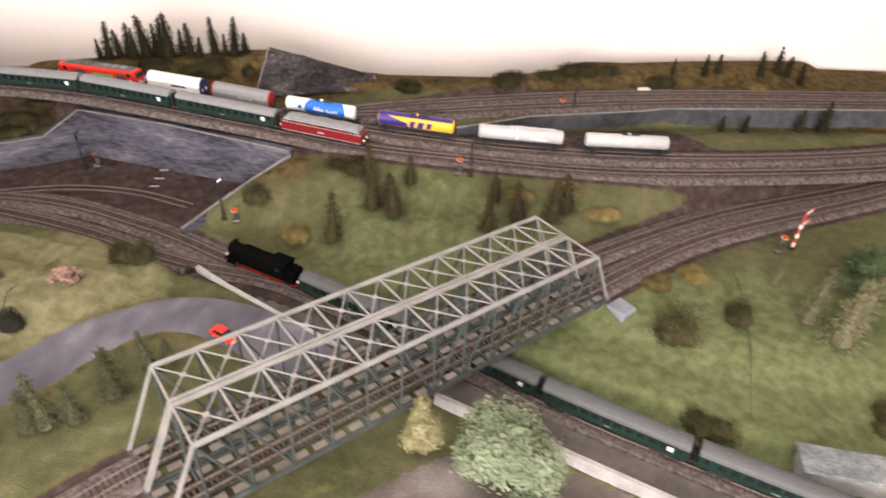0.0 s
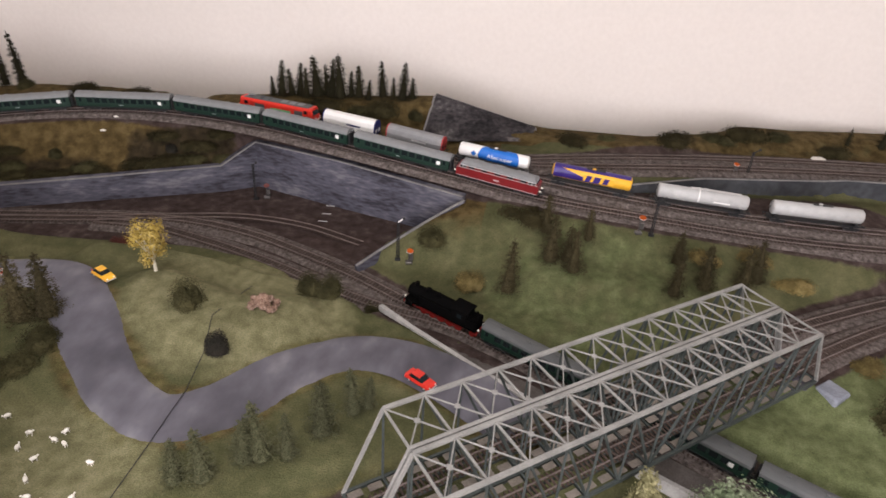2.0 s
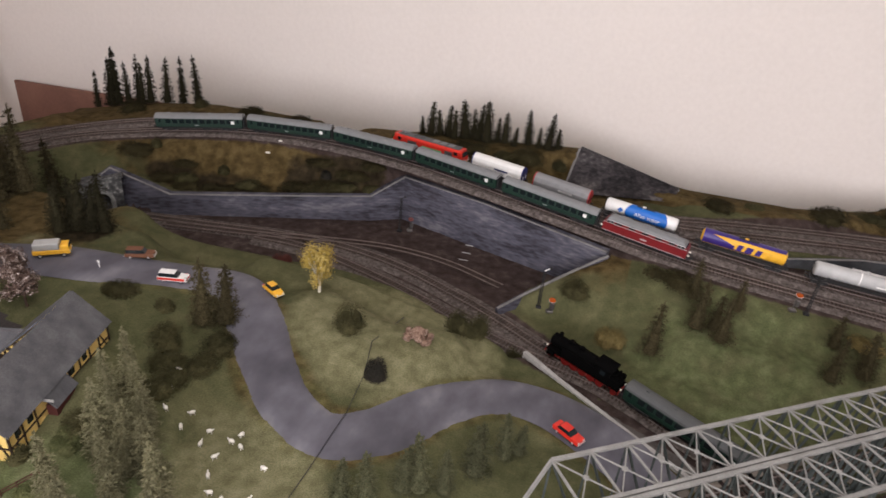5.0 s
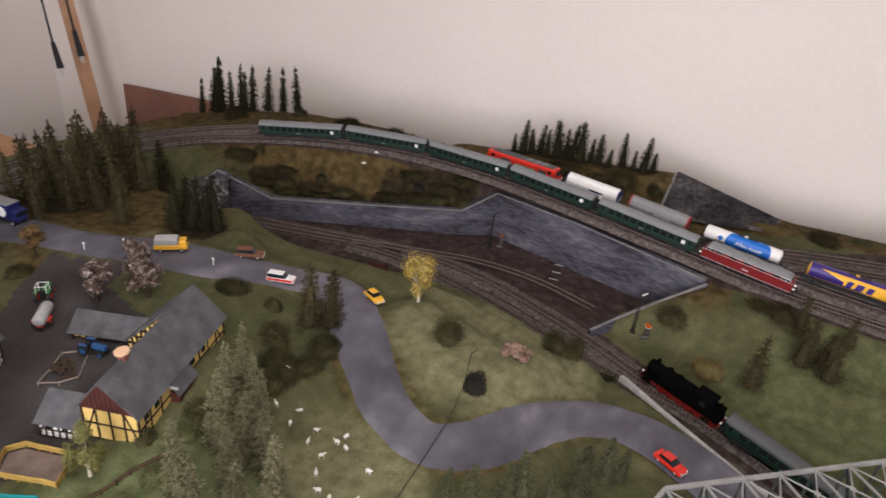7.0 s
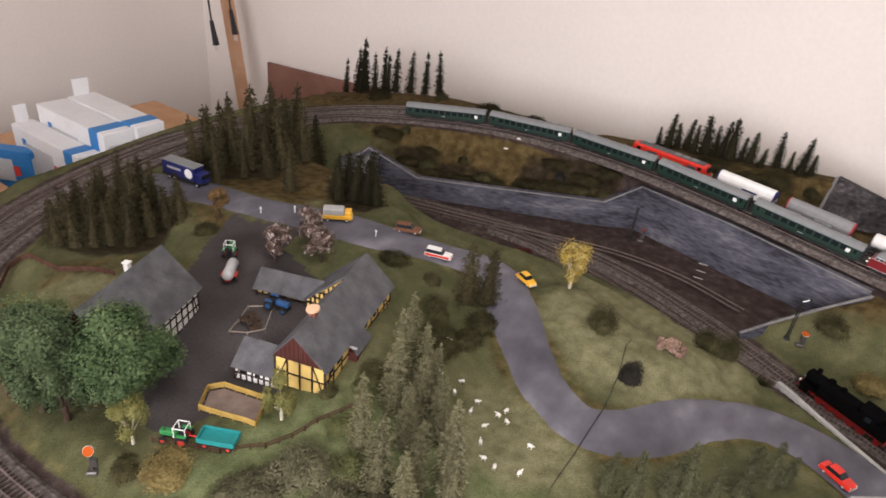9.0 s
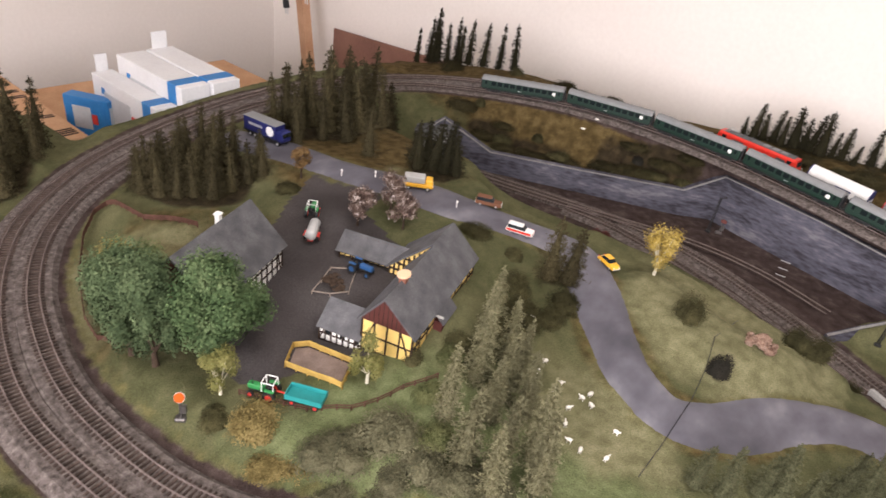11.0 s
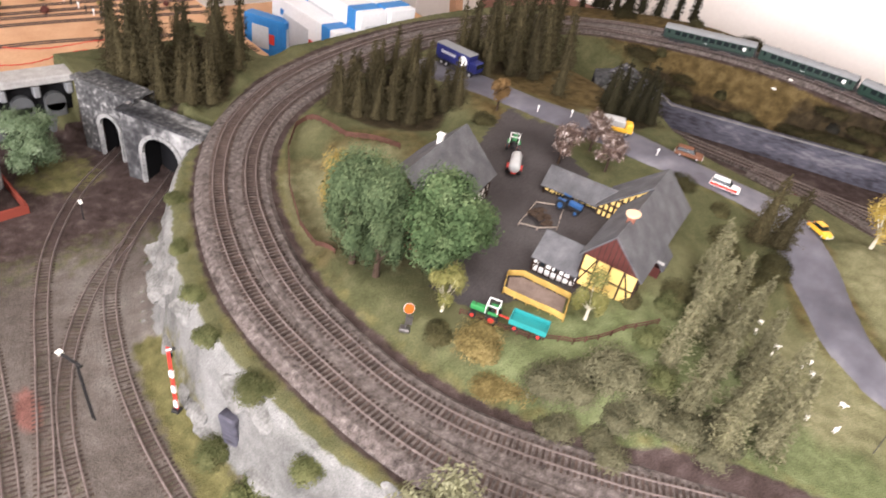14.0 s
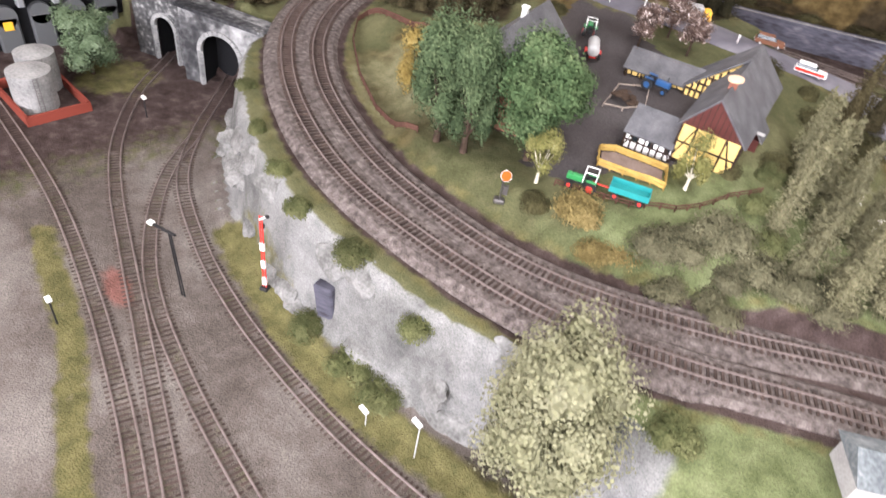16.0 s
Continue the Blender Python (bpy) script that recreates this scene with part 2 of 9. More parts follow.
PATH_B = Path([(-0.62, 1.285, 0.085), (-0.404, 1.206, 0.066), (-0.14, 1.093, 0.05), (0.072, 0.994, 0.04), (0.262, 0.9, 0.036), (0.58, 0.755, 0.033), (1.1, 0.55, 0.02), (1.7, 0.33, 0.02)])
LOW_C = Path([(-1.719, 1.429, 0.1), (-1.457, 1.499, 0.1), (-1.26, 1.567, 0.1), (-1.076, 1.614, 0.1), (-0.898, 1.61, 0.1), (-0.719, 1.557, 0.1)])
BACK_A = Path([(-0.60, 1.853, 0.252), (-0.42, 1.858, 0.25), (-0.18, 1.90, 0.25), (0.2, 2.0, 0.25), (0.7, 2.10, 0.25), (1.75, 2.22, 0.25)])
BACK_B = Path([(-0.45, 1.86, 0.25), (-0.25, 1.94, 0.25), (0.14, 2.06, 0.25), (0.65, 2.165, 0.25), (1.75, 2.285, 0.25)])
YARD_R = Path([(-2.55, 0.40, -0.06), (-2.288, 0.164, -0.06), (-2.138, 0.03, -0.06), (-2.0, -0.06, -0.06), (-1.80, -0.115, -0.06), (-1.632, -0.135, -0.06), (-1.465, -0.135, -0.06), (-1.304, -0.12, -0.06), (-1.0, -0.06, -0.06)])
YARD_P = Path([(-2.75, 0.36, -0.06), (-2.504, 0.129, -0.06), (-2.361, -0.007, -0.06), (-2.182, -0.119, -0.06), (-2.034, -0.175, -0.06), (-1.86, -0.222, -0.06), (-1.70, -0.262, -0.06), (-1.55, -0.30, -0.06), (-1.2, -0.39, -0.06)])
YARD_M = Path([(-2.138, 0.03, -0.06), (-2.04, -0.07, -0.06), (-1.92, -0.15, -0.06), (-1.80, -0.205, -0.06), (-1.69, -0.235, -0.06), (-1.592, -0.25, -0.06), (-1.465, -0.262, -0.06), (-1.2, -0.27, -0.06), (-0.95, -0.26, -0.06)])
YARD_L = Path([(-2.75, -0.29, -0.06), (-2.35, -0.274, -0.06), (-2.052, -0.275, -0.06), (-1.803, -0.30, -0.06), (-1.614, -0.33, -0.06), (-1.468, -0.36, -0.06), (-1.1, -0.46, -0.06)])
ROAD = Path([(-2.15, 0.80, 0.232), (-1.97, 0.855, 0.243), (-1.812, 0.885, 0.25), (-1.638, 0.952, 0.25), (-1.482, 1.005, 0.24), (-1.36, 1.06, 0.225), (-1.24, 1.10, 0.208), (-1.16, 1.045, 0.198), (-1.047, 0.932, 0.18),
             (-0.95, 0.855, 0.165), (-0.865, 0.83, 0.156), (-0.785, 0.88, 0.152), (-0.70, 1.0, 0.148), (-0.60, 1.082, 0.144), (-0.50, 1.092, 0.14), (-0.38, 1.055, 0.13), (-0.25, 0.985, 0.11)], 0.01)

# ---- terrain: the ground follows the lines of the plan ----
guides = []


def guide(points, dz=0.0, step=0.03, weight=1.0):
    p = curve_points(points, step) if not isinstance(points, Path) else points.p[::max(1, int(step / 0.01))]
    guides.append(np.c_[p[:, :2], p[:, 2] + dz, np.full(len(p), weight)])


for line in (OUTER, INNER, BACK_A, BACK_B):
    keep = line.p[::3]
    for q in keep:
        on_bridge = (Vector((q[0], q[1], 0)) - Vector((-0.51, 0.772, 0))).dot(BD)
        if not (0.0 < on_bridge < 0.95 and q[1] < 1.40 and q[0] > -0.52):
            guides.append(np.array([[q[0], q[1], q[2] - 0.011, 1.0]]))
for line in (LOW_A, LOW_B, LOW_C, PATH_B):
    guide(line, -0.011)
for line in (YARD_R, YARD_P, YARD_M, YARD_L):
    guide(line, -0.0034)
guide(ROAD, -0.002)
# foot and crown of the long retaining wall
WALL_TOP = [(-1.95, 1.40, 0.18), (-1.906, 1.439, 0.227), (-1.752, 1.50, 0.153), (-1.48, 1.632, 0.16), (-1.209, 1.762, 0.17), (-1.122, 1.825, 0.232), (-0.839, 1.757, 0.235), (-0.468, 1.675, 0.215)]
for (xa, ya, za), (xb, yb, zb) in zip(WALL_TOP[1:], WALL_TOP[2:]):
    n = Vector((-(yb - ya), xb - xa)).normalized() * 0.012
    guide([(xa + n.x, ya + n.y, za - 0.006), (xb + n.x, yb + n.y, zb - 0.006)], 0, 0.02, 1.5)
    if xb < -0.5:
        guide([(xa - n.x, ya - n.y, 0.09), (xb - n.x, yb - n.y, 0.09)], 0, 0.02, 1.5)
    else:
        guide([(xa - n.x, ya - n.y, 0.09), (-0.60, 1.675, 0.10), (xb - n.x, yb - n.y, 0.205)], 0, 0.02, 1.5)
guide([(-0.95, 1.62, 0.09), (-0.75, 1.60, 0.09)])
guide([(-0.44, 1.655, 0.208), (-0.54, 1.575, 0.175), (-0.64, 1.495, 0.125)], 0, 0.02)
guide([(-0.70, 1.50, 0.088), (-0.56, 1.435, 0.085), (-0.3, 1.31, 0.075)])
guide([(-0.585, 1.232, 0.128), (-0.50, 1.185, 0.128), (-0.33, 1.09, 0.116), (-0.16, 1.0, 0.102)], 0, 0.015, 2.0)
guide([(-0.56, 1.27, 0.075), (-0.48, 1.225, 0.074), (-0.30, 1.13, 0.066), (-0.14, 1.045, 0.058)], 0, 0.015, 2.0)
guide([(-0.62, 1.96, 0.225), (-0.48, 2.0, 0.225), (-0.33, 2.06, 0.23)], 0, 0.02, 2.0)
# wooded hills behind the line
guide([(-2.62, 2.02, 0.12), (-2.48, 2.0, 0.158), (-2.33, 2.0, 0.195), (-2.15, 2.0, 0.232), (-1.95, 2.0, 0.262), (-1.75, 2.02, 0.262), (-1.6, 2.06, 0.258)])
guide([(-2.55, 2.10, 0.12), (-2.35, 2.10, 0.165), (-2.15, 2.10, 0.20), (-1.9, 2.10, 0.235), (-1.6, 2.14, 0.235)])
guide([(-2.50, 1.80, 0.175), (-2.40, 1.90, 0.175), (-2.25, 1.93, 0.205)])
guide([(-1.35, 2.08, 0.265), (-1.15, 2.10, 0.28), (-0.95, 2.11, 0.295), (-0.75, 2.13, 0.312), (-0.64, 2.15, 0.32)])
guide([(-0.55, 2.18, 0.30), (-0.42, 2.18, 0.265), (-0.32, 2.17, 0.24)], 0, 0.02)
guide([(-2.7, 2.15, 0.05), (-2.45, 2.17, 0.10), (-2.15, 2.18, 0.14), (-1.6, 2.2, 0.17), (-1.1, 2.28, 0.18), (-0.6, 2.28, 0.2), (-0.3, 2.2, 0.2), (0.05, 2.22, 0.2), (0.45, 2.42, 0.22), (1.75, 2.62, 0.25)], 0, 0.02)
guide([(-2.75, 2.48, 0.0), (-2.0, 2.46, 0.05), (-1.1, 2.45, 0.1), (0.3, 2.5, 0.15)])
guide([(-2.75, 2.3, 0.02), (-2.3, 2.3, 0.06), (-1.8, 2.3, 0.10)])
guide([(-0.45, 2.12, 0.245), (-0.2, 2.08, 0.256), (0.05, 2.10, 0.268), (0.443, 2.30, 0.27), (0.84, 2.40, 0.272), (1.2, 2.46, 0.272)])
# drop from the upper branch line to the main line
guide([(-0.1, 1.865, 0.235), (0.2, 1.945, 0.236), (0.7, 2.05, 0.236), (1.75, 2.17, 0.236)], 0, 0.02)
guide([(-0.05, 1.835, 0.215), (0.2, 1.92, 0.2), (0.7, 2.02, 0.19), (1.75, 2.14, 0.19)], 0, 0.02)
# meadows, farm and slopes
guide([(-1.05, 1.15, 0.205), (-0.95, 1.10, 0.2), (-0.84, 1.10, 0.19), (-0.75, 1.18, 0.175)])
guide([(-1.25, 1.25, 0.19), (-1.0, 1.27, 0.17), (-0.8, 1.24, 0.16), (-0.65, 1.22, 0.145)])
guide([(-1.72, 1.29, 0.2), (-1.62, 1.27, 0.175), (-1.522, 1.285, 0.15), (-1.378, 1.318, 0.14), (-1.245, 1.342, 0.135), (-1.084, 1.37, 0.13), (-0.983, 1.355, 0.13), (-0.864, 1.32, 0.13)], 0, 0.02)
guide([(-1.62, 1.365, 0.094), (-1.411, 1.388, 0.09), (-1.274, 1.41, 0.09), (-1.108, 1.435, 0.09), (-1.0, 1.42, 0.09)], 0, 0.02)
guide([(-1.95, 1.20, 0.22), (-1.75, 1.13, 0.24), (-1.55, 1.13, 0.235)])
guide([(-2.15, 1.30, 0.22), (-2.05, 1.05, 0.225), (-2.1, 0.9, 0.225)])
guide([(-1.05, 0.78, 0.15), (-0.97, 0.70, 0.15), (-0.90, 0.66, 0.15)])
guide([(-1.18, 0.80, 0.19), (-1.12, 0.68, 0.175), (-1.10, 0.58, 0.17)])
guide([(-1.70, 0.66, 0.21), (-1.60, 0.58, 0.195), (-1.50, 0.50, 0.182), (-1.42, 0.42, 0.178), (-1.30, 0.42, 0.19)])
guide([(-1.55, 0.72, 0.215), (-1.42, 0.68, 0.22), (-1.30, 0.70, 0.226), (-1.23, 0.60, 0.205), (-1.20, 0.52, 0.195)])
guide([(-1.75, 0.74, 0.228), (-1.60, 0.83, 0.236), (-1.42, 0.88, 0.232)])
guide([(-2.08, 0.52, 0.16), (-1.92, 0.60, 0.19), (-1.80, 0.50, 0.18), (-1.72, 0.38, 0.16)])
guide([(-1.66, 0.27, 0.142), (-1.48, 0.30, 0.155), (-1.30, 0.34, 0.17), (-1.16, 0.45, 0.18)])
guide([(-1.05, 0.42, 0.155), (-0.90, 0.52, 0.15), (-0.75, 0.65, 0.15), (-0.60, 0.82, 0.145), (-0.45, 0.93, 0.13)])
guide([(-0.62, 0.72, 0.135), (-0.54, 0.78, 0.135)])
# hollow below the bridge and the slopes beyond
guide([(-0.35, 0.78, 0.07), (-0.1, 0.85, 0.05), (0.0, 0.90, 0.04)])
guide([(-0.25, 0.55, 0.05), (0.0, 0.70, 0.03), (0.2, 0.82, 0.025), (0.55, 0.66, 0.015), (1.1, 0.40, 0.01)])
guide([(-0.1, 0.35, 0.02), (0.4, 0.45, 0.02), (1.1, 0.15, 0.0)])
guide([(0.12, 1.15, 0.085), (0.35, 1.06, 0.08), (0.65, 0.96, 0.07), (1.2, 0.80, 0.06)])
guide([(0.50, 1.20, 0.105), (0.80, 1.22, 0.115), (1.3, 1.2, 0.12)])
guide([(-0.20, 1.35, 0.09), (0.05, 1.32, 0.10), (0.1, 1.45, 0.14), (-0.2, 1.50, 0.15)])
# the rock face between the loop and the yard
CLIFF = [(-2.21, 0.235), (-2.08, 0.135), (-1.93, 0.062), (-1.78, 0.012), (-1.62, -0.002), (-1.47, 0.006), (-1.34, 0.025), (-1.2, 0.07), (-1.05, 0.12)]
guide([(x, y + 0.005, 0.108) for x, y in CLIFF], 0, 0.02)
guide([(-2.26, 0.19, -0.04)] + [(x - 0.02, y - 0.075, -0.055) for x, y in CLIFF[1:]], 0, 0.02)
guide([(-0.90, 0.19, 0.12), (-0.7, 0.30, 0.13), (-0.5, 0.42, 0.14)])
guide([(-0.85, -0.05, 0.03), (-0.6, 0.1, 0.05), (-0.35, 0.3, 0.06)])
guide([(-2.75, -0.5, -0.07), (-1.6, -0.55, -0.07), (-0.8, -0.5, -0.06), (0.2, -0.3, -0.03), (1.2, -0.2, -0.02)])
# mountain above the tunnels
guide([(-2.75, 0.45, 0.15), (-2.60, 0.45, 0.16), (-2.45, 0.42, 0.15)])
guide([(-2.50, 0.68, 0.155), (-2.51, 0.9, 0.172), (-2.51, 1.1, 0.19), (-2.47, 1.4, 0.212), (-2.36, 1.66, 0.235)])
guide([(-2.34, 0.26, 0.12), (-2.45, 0.27, 0.13), (-2.6, 0.28, 0.13), (-2.75, 0.28, 0.13)])
guide([(-2.58, 0.72, 0.0), (-2.59, 1.1, 0.0), (-2.56, 1.45, 0.05), (-2.46, 1.75, 0.1)], 0, 0.02)
guide([(-2.75, 0.75, -0.05), (-2.75, 1.5, -0.05), (-2.7, 2.0, 0.0)])
G = np.concatenate(guides).astype(np.float32)


def ground_heights(xy, chunk=4000):
    xy = np.asarray(xy, np.float32)
    out = np.empty(len(xy), np.float32)
    for i in range(0, len(xy), chunk):
        q = xy[i:i + chunk]
        d2 = (q[:, :1] - G[None, :, 0]) ** 2 + (q[:, 1:2] - G[None, :, 1]) ** 2
        w = G[None, :, 3] / (d2 + 1e-4) ** 2.2
        out[i:i + chunk] = (w * G[None, :, 2]).sum(1) / w.sum(1)
    return out


def ground(x, y):
    return float(ground_heights([(x, y)])[0])


def line_distance(xy, path):
    p = path.p[::2, :2]
    out = np.empty(len(xy))
    for i in range(0, len(xy), 8000):
        q = xy[i:i + 8000]
        out[i:i + 8000] = np.sqrt(((q[:, None] - p[None]) ** 2).sum(2).min(1))
    return out


X0, X1, Y0, Y1, DG = -2.78, 1.72, -0.62, 2.50, 0.009
gx, gy = np.arange(X0, X1 + 1e-6, DG), np.arange(Y0, Y1 + 1e-6, DG)
GX, GY = np.meshgrid(gx, gy)
XY = np.stack([GX.ravel(), GY.ravel()], 1)
GZ = ground_heights(XY)


def in_poly(xy, poly):
    inside = np.zeros(len(xy), bool)
    for (xa, ya), (xb, yb) in zip(poly, poly[1:] + poly[:1]):
        cross = (ya > xy[:, 1]) != (yb > xy[:, 1])
        inside ^= cross & (xy[:, 0] < (xb - xa) * (xy[:, 1] - ya) / (yb - ya + 1e-12) + xa)
    return inside


PLAIN = [(-1.90, 1.40), (-1.62, 1.385), (-1.411, 1.405), (-1.274, 1.425), (-1.1, 1.45), (-0.9, 1.43), (-0.72, 1.44), (-0.67, 1.51), (-0.55, 1.595), (-0.452, 1.682), (-0.839, 1.769), (-1.122, 1.838), (-1.215, 1.775), (-1.756, 1.513)]
YARD = [(-2.78, 0.03), (-2.62, 0.05), (-2.58, 0.125), (-2.425, 0.205), (-2.40, 0.17), (-2.225, 0.28), (-2.19, 0.235), (-2.14, 0.11), (-2.0, 0.0), (-1.85, -0.055), (-1.70, -0.08), (-1.55, -0.085), (-1.38, -0.07), (-1.25, -0.04), (-1.1, -0.02), (-1.0, -0.02), (-0.9, -0.62), (-2.78, -0.62)]
GZ = np.where(in_poly(XY, PLAIN), np.minimum(GZ, 0.0885), GZ)
GZ = np.where(in_poly(XY, YARD), np.minimum(GZ, -0.0634), GZ)
behind = [(-2.78, 0.09), (-2.63, 0.10), (-2.60, 0.16), (-2.44, 0.24), (-2.40, 0.21), (-2.25, 0.31), (-2.31, 0.42), (-2.78, 0.42)]
GZ = np.where(in_poly(XY, behind), np.clip(GZ, 0.10, 0.135), GZ)
rng = np.random.default_rng(3)
GZ = GZ + (rng.random(len(GZ)) - 0.5) * 0.0008


def ground_material():
    """Flocked grass, dry heath, track dirt (also shade by the portals) and pale rock, mixed by where each was laid."""
    m = bpy.data.materials.new("layout_ground")
    m.use_nodes = True
    nt = m.node_tree
    b = nt.nodes["Principled BSDF"]
    b.inputs["Roughness"].default_value = 0.95
    b.inputs["Specular IOR Level"].default_value = 0.08
    co = nt.nodes.new("ShaderNodeTexCoord")

    def noise_node(scale, detail=5):
        n = nt.nodes.new("ShaderNodeTexNoise")
        n.inputs["Scale"].default_value, n.inputs["Detail"].default_value = scale, detail
        nt.links.new(co.outputs["Object"], n.inputs["Vector"])
        return n.outputs["Fac"]

    def ramp(fac, stops):
        r = nt.nodes.new("ShaderNodeValToRGB")
        els = r.color_ramp.elements
        while len(els) < len(stops):
            els.new(0.5)
        for e, (p, c) in zip(els, stops):
            e.position, e.color = p, (*c, 1)
        nt.links.new(fac, r.inputs[0])
        return r.outputs[0]

    def mix(fac, a, c, blend="MIX"):
        n = nt.nodes.new("ShaderNodeMix")
        n.data_type, n.blend_type = "RGBA", blend
        if isinstance(fac, float):
            n.inputs[0].default_value = fac
        else:
            nt.links.new(fac, n.inputs[0])
        nt.links.new(a, n.inputs[6])
        nt.links.new(c, n.inputs[7])
        return n.outputs[2]

    def mask(name, scale=45, amount=0.7):
        a = nt.nodes.new("ShaderNodeAttribute")
        a.attribute_name = name
        n = nt.nodes.new("ShaderNodeMath")
        n.operation = "MULTIPLY_ADD"
        nt.links.new(noise_node(scale), n.inputs[0])
        n.inputs[1].default_value = amount
        sub = nt.nodes.new("ShaderNodeMath")
        sub.operation = "SUBTRACT"
        nt.links.new(a.outputs["Fac"], sub.inputs[0])
        sub.inputs[1].default_value = amount / 2
        nt.links.new(sub.outputs[0], n.inputs[2])
        r = nt.nodes.new("ShaderNodeMapRange")
        r.inputs[1].default_value, r.inputs[2].default_value = 0.35, 0.65
        nt.links.new(n.outputs[0], r.inputs[0])
        return r.outputs[0]

    big, mid, fine = noise_node(6), noise_node(38), noise_node(420, 3)
    grass = mix(0.5, ramp(big, [(0.35, (0.050, 0.054, 0.024)), (0.5, (0.090, 0.092, 0.044)), (0.66, (0.142, 0.135, 0.070))]),
                ramp(mid, [(0.3, (0.064, 0.067, 0.030)), (0.55, (0.104, 0.104, 0.050)), (0.75, (0.15, 0.14, 0.076))]))
    lush = ramp(mid, [(0.3, (0.084, 0.098, 0.041)), (0.5, (0.118, 0.136, 0.062)), (0.72, (0.165, 0.18, 0.09))])
    dry = ramp(mid, [(0.3, (0.048, 0.034, 0.013)), (0.5, (0.088, 0.062, 0.025)), (0.72, (0.13, 0.096, 0.042))])
    dirt = ramp(mid, [(0.3, (0.034, 0.023, 0.020)), (0.55, (0.062, 0.044, 0.040)), (0.75, (0.105, 0.081, 0.074))])
    rock = mix(0.5, ramp(mid, [(0.3, (0.085, 0.085, 0.08)), (0.5, (0.165, 0.163, 0.154)), (0.7, (0.25, 0.248, 0.238))]), ramp(big, [(0.38, (0.10, 0.10, 0.095)), (0.5, (0.19, 0.188, 0.18)), (0.62, (0.27, 0.27, 0.262))]))
    yard = mix(0.55, ramp(mid, [(0.3, (0.085, 0.072, 0.063)), (0.55, (0.14, 0.121, 0.108)), (0.75, (0.20, 0.178, 0.16))]), ramp(big, [(0.36, (0.065, 0.052, 0.042)), (0.5, (0.125, 0.106, 0.092)), (0.64, (0.215, 0.195, 0.175))]))
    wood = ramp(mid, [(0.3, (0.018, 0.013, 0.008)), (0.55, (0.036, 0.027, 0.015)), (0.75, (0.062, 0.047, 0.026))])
    rust = ramp(mid, [(0.3, (0.12, 0.055, 0.045)), (0.7, (0.24, 0.12, 0.10))])
    moss = ramp(mid, [(0.3, (0.078, 0.074, 0.03)), (0.5, (0.115, 0.107, 0.044)), (0.72, (0.16, 0.143, 0.064))])
    paved = ramp(big, [(0.3, (0.044, 0.038, 0.037)), (0.55, (0.066, 0.058, 0.057)), (0.75, (0.095, 0.086, 0.084))])
    c = mix(mask("lush", 20), grass, lush)
    c = mix(mask("dry", 16), c, dry)
    pale = ramp(mid, [(0.3, (0.115, 0.112, 0.057)), (0.5, (0.165, 0.157, 0.084)), (0.72, (0.215, 0.20, 0.115))])
    c = mix(mask("meadow", 12, 0.9), c, pale)
    c = mix(mask("rock", 30, 1.0), c, rock)
    c = mix(mask("dirt"), c, dirt)
    c = mix(mask("yard"), c, yard)
    c = mix(mask("paved", 30, 0.25), c, paved)
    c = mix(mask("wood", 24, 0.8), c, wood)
    c = mix(mask("moss", 40, 1.0), c, moss)
    c = mix(mask("rust", 40, 0.8), c, rust)
    flock = ramp(fine, [(0.25, (0.55, 0.55, 0.55)), (0.7, (1.25, 1.25, 1.25))])
    c = mix(0.8, c, flock, "MULTIPLY")
    nt.links.new(c, b.inputs["Base Color"])
    bp = nt.nodes.new("ShaderNodeBump")
    bp.inputs["Strength"].default_value, bp.inputs["Distance"].default_value = 0.7, 0.0025
    nt.links.new(fine, bp.inputs["Height"])
    bp2 = nt.nodes.new("ShaderNodeBump")
    bp2.inputs["Strength"].default_value, bp2.inputs["Distance"].default_value = 0.5, 0.0035
    nt.links.new(mid, bp2.inputs["Height"])
    nt.links.new(bp2.outputs[0], bp.inputs["Normal"])
    nt.links.new(bp.outputs[0], b.inputs["Normal"])
    return m


def fade(d, near, far):
    return np.clip((far - d) / (far - near), 0, 1)


FARMYARD = [(-1.80, 0.77), (-1.72, 0.60), (-1.64, 0.54), (-1.56, 0.42), (-1.49, 0.32), (-1.40, 0.34), (-1.33, 0.47), (-1.28, 0.70), (-1.46, 0.77), (-1.62, 0.80), (-1.66, 0.93), (-1.84, 0.88)]


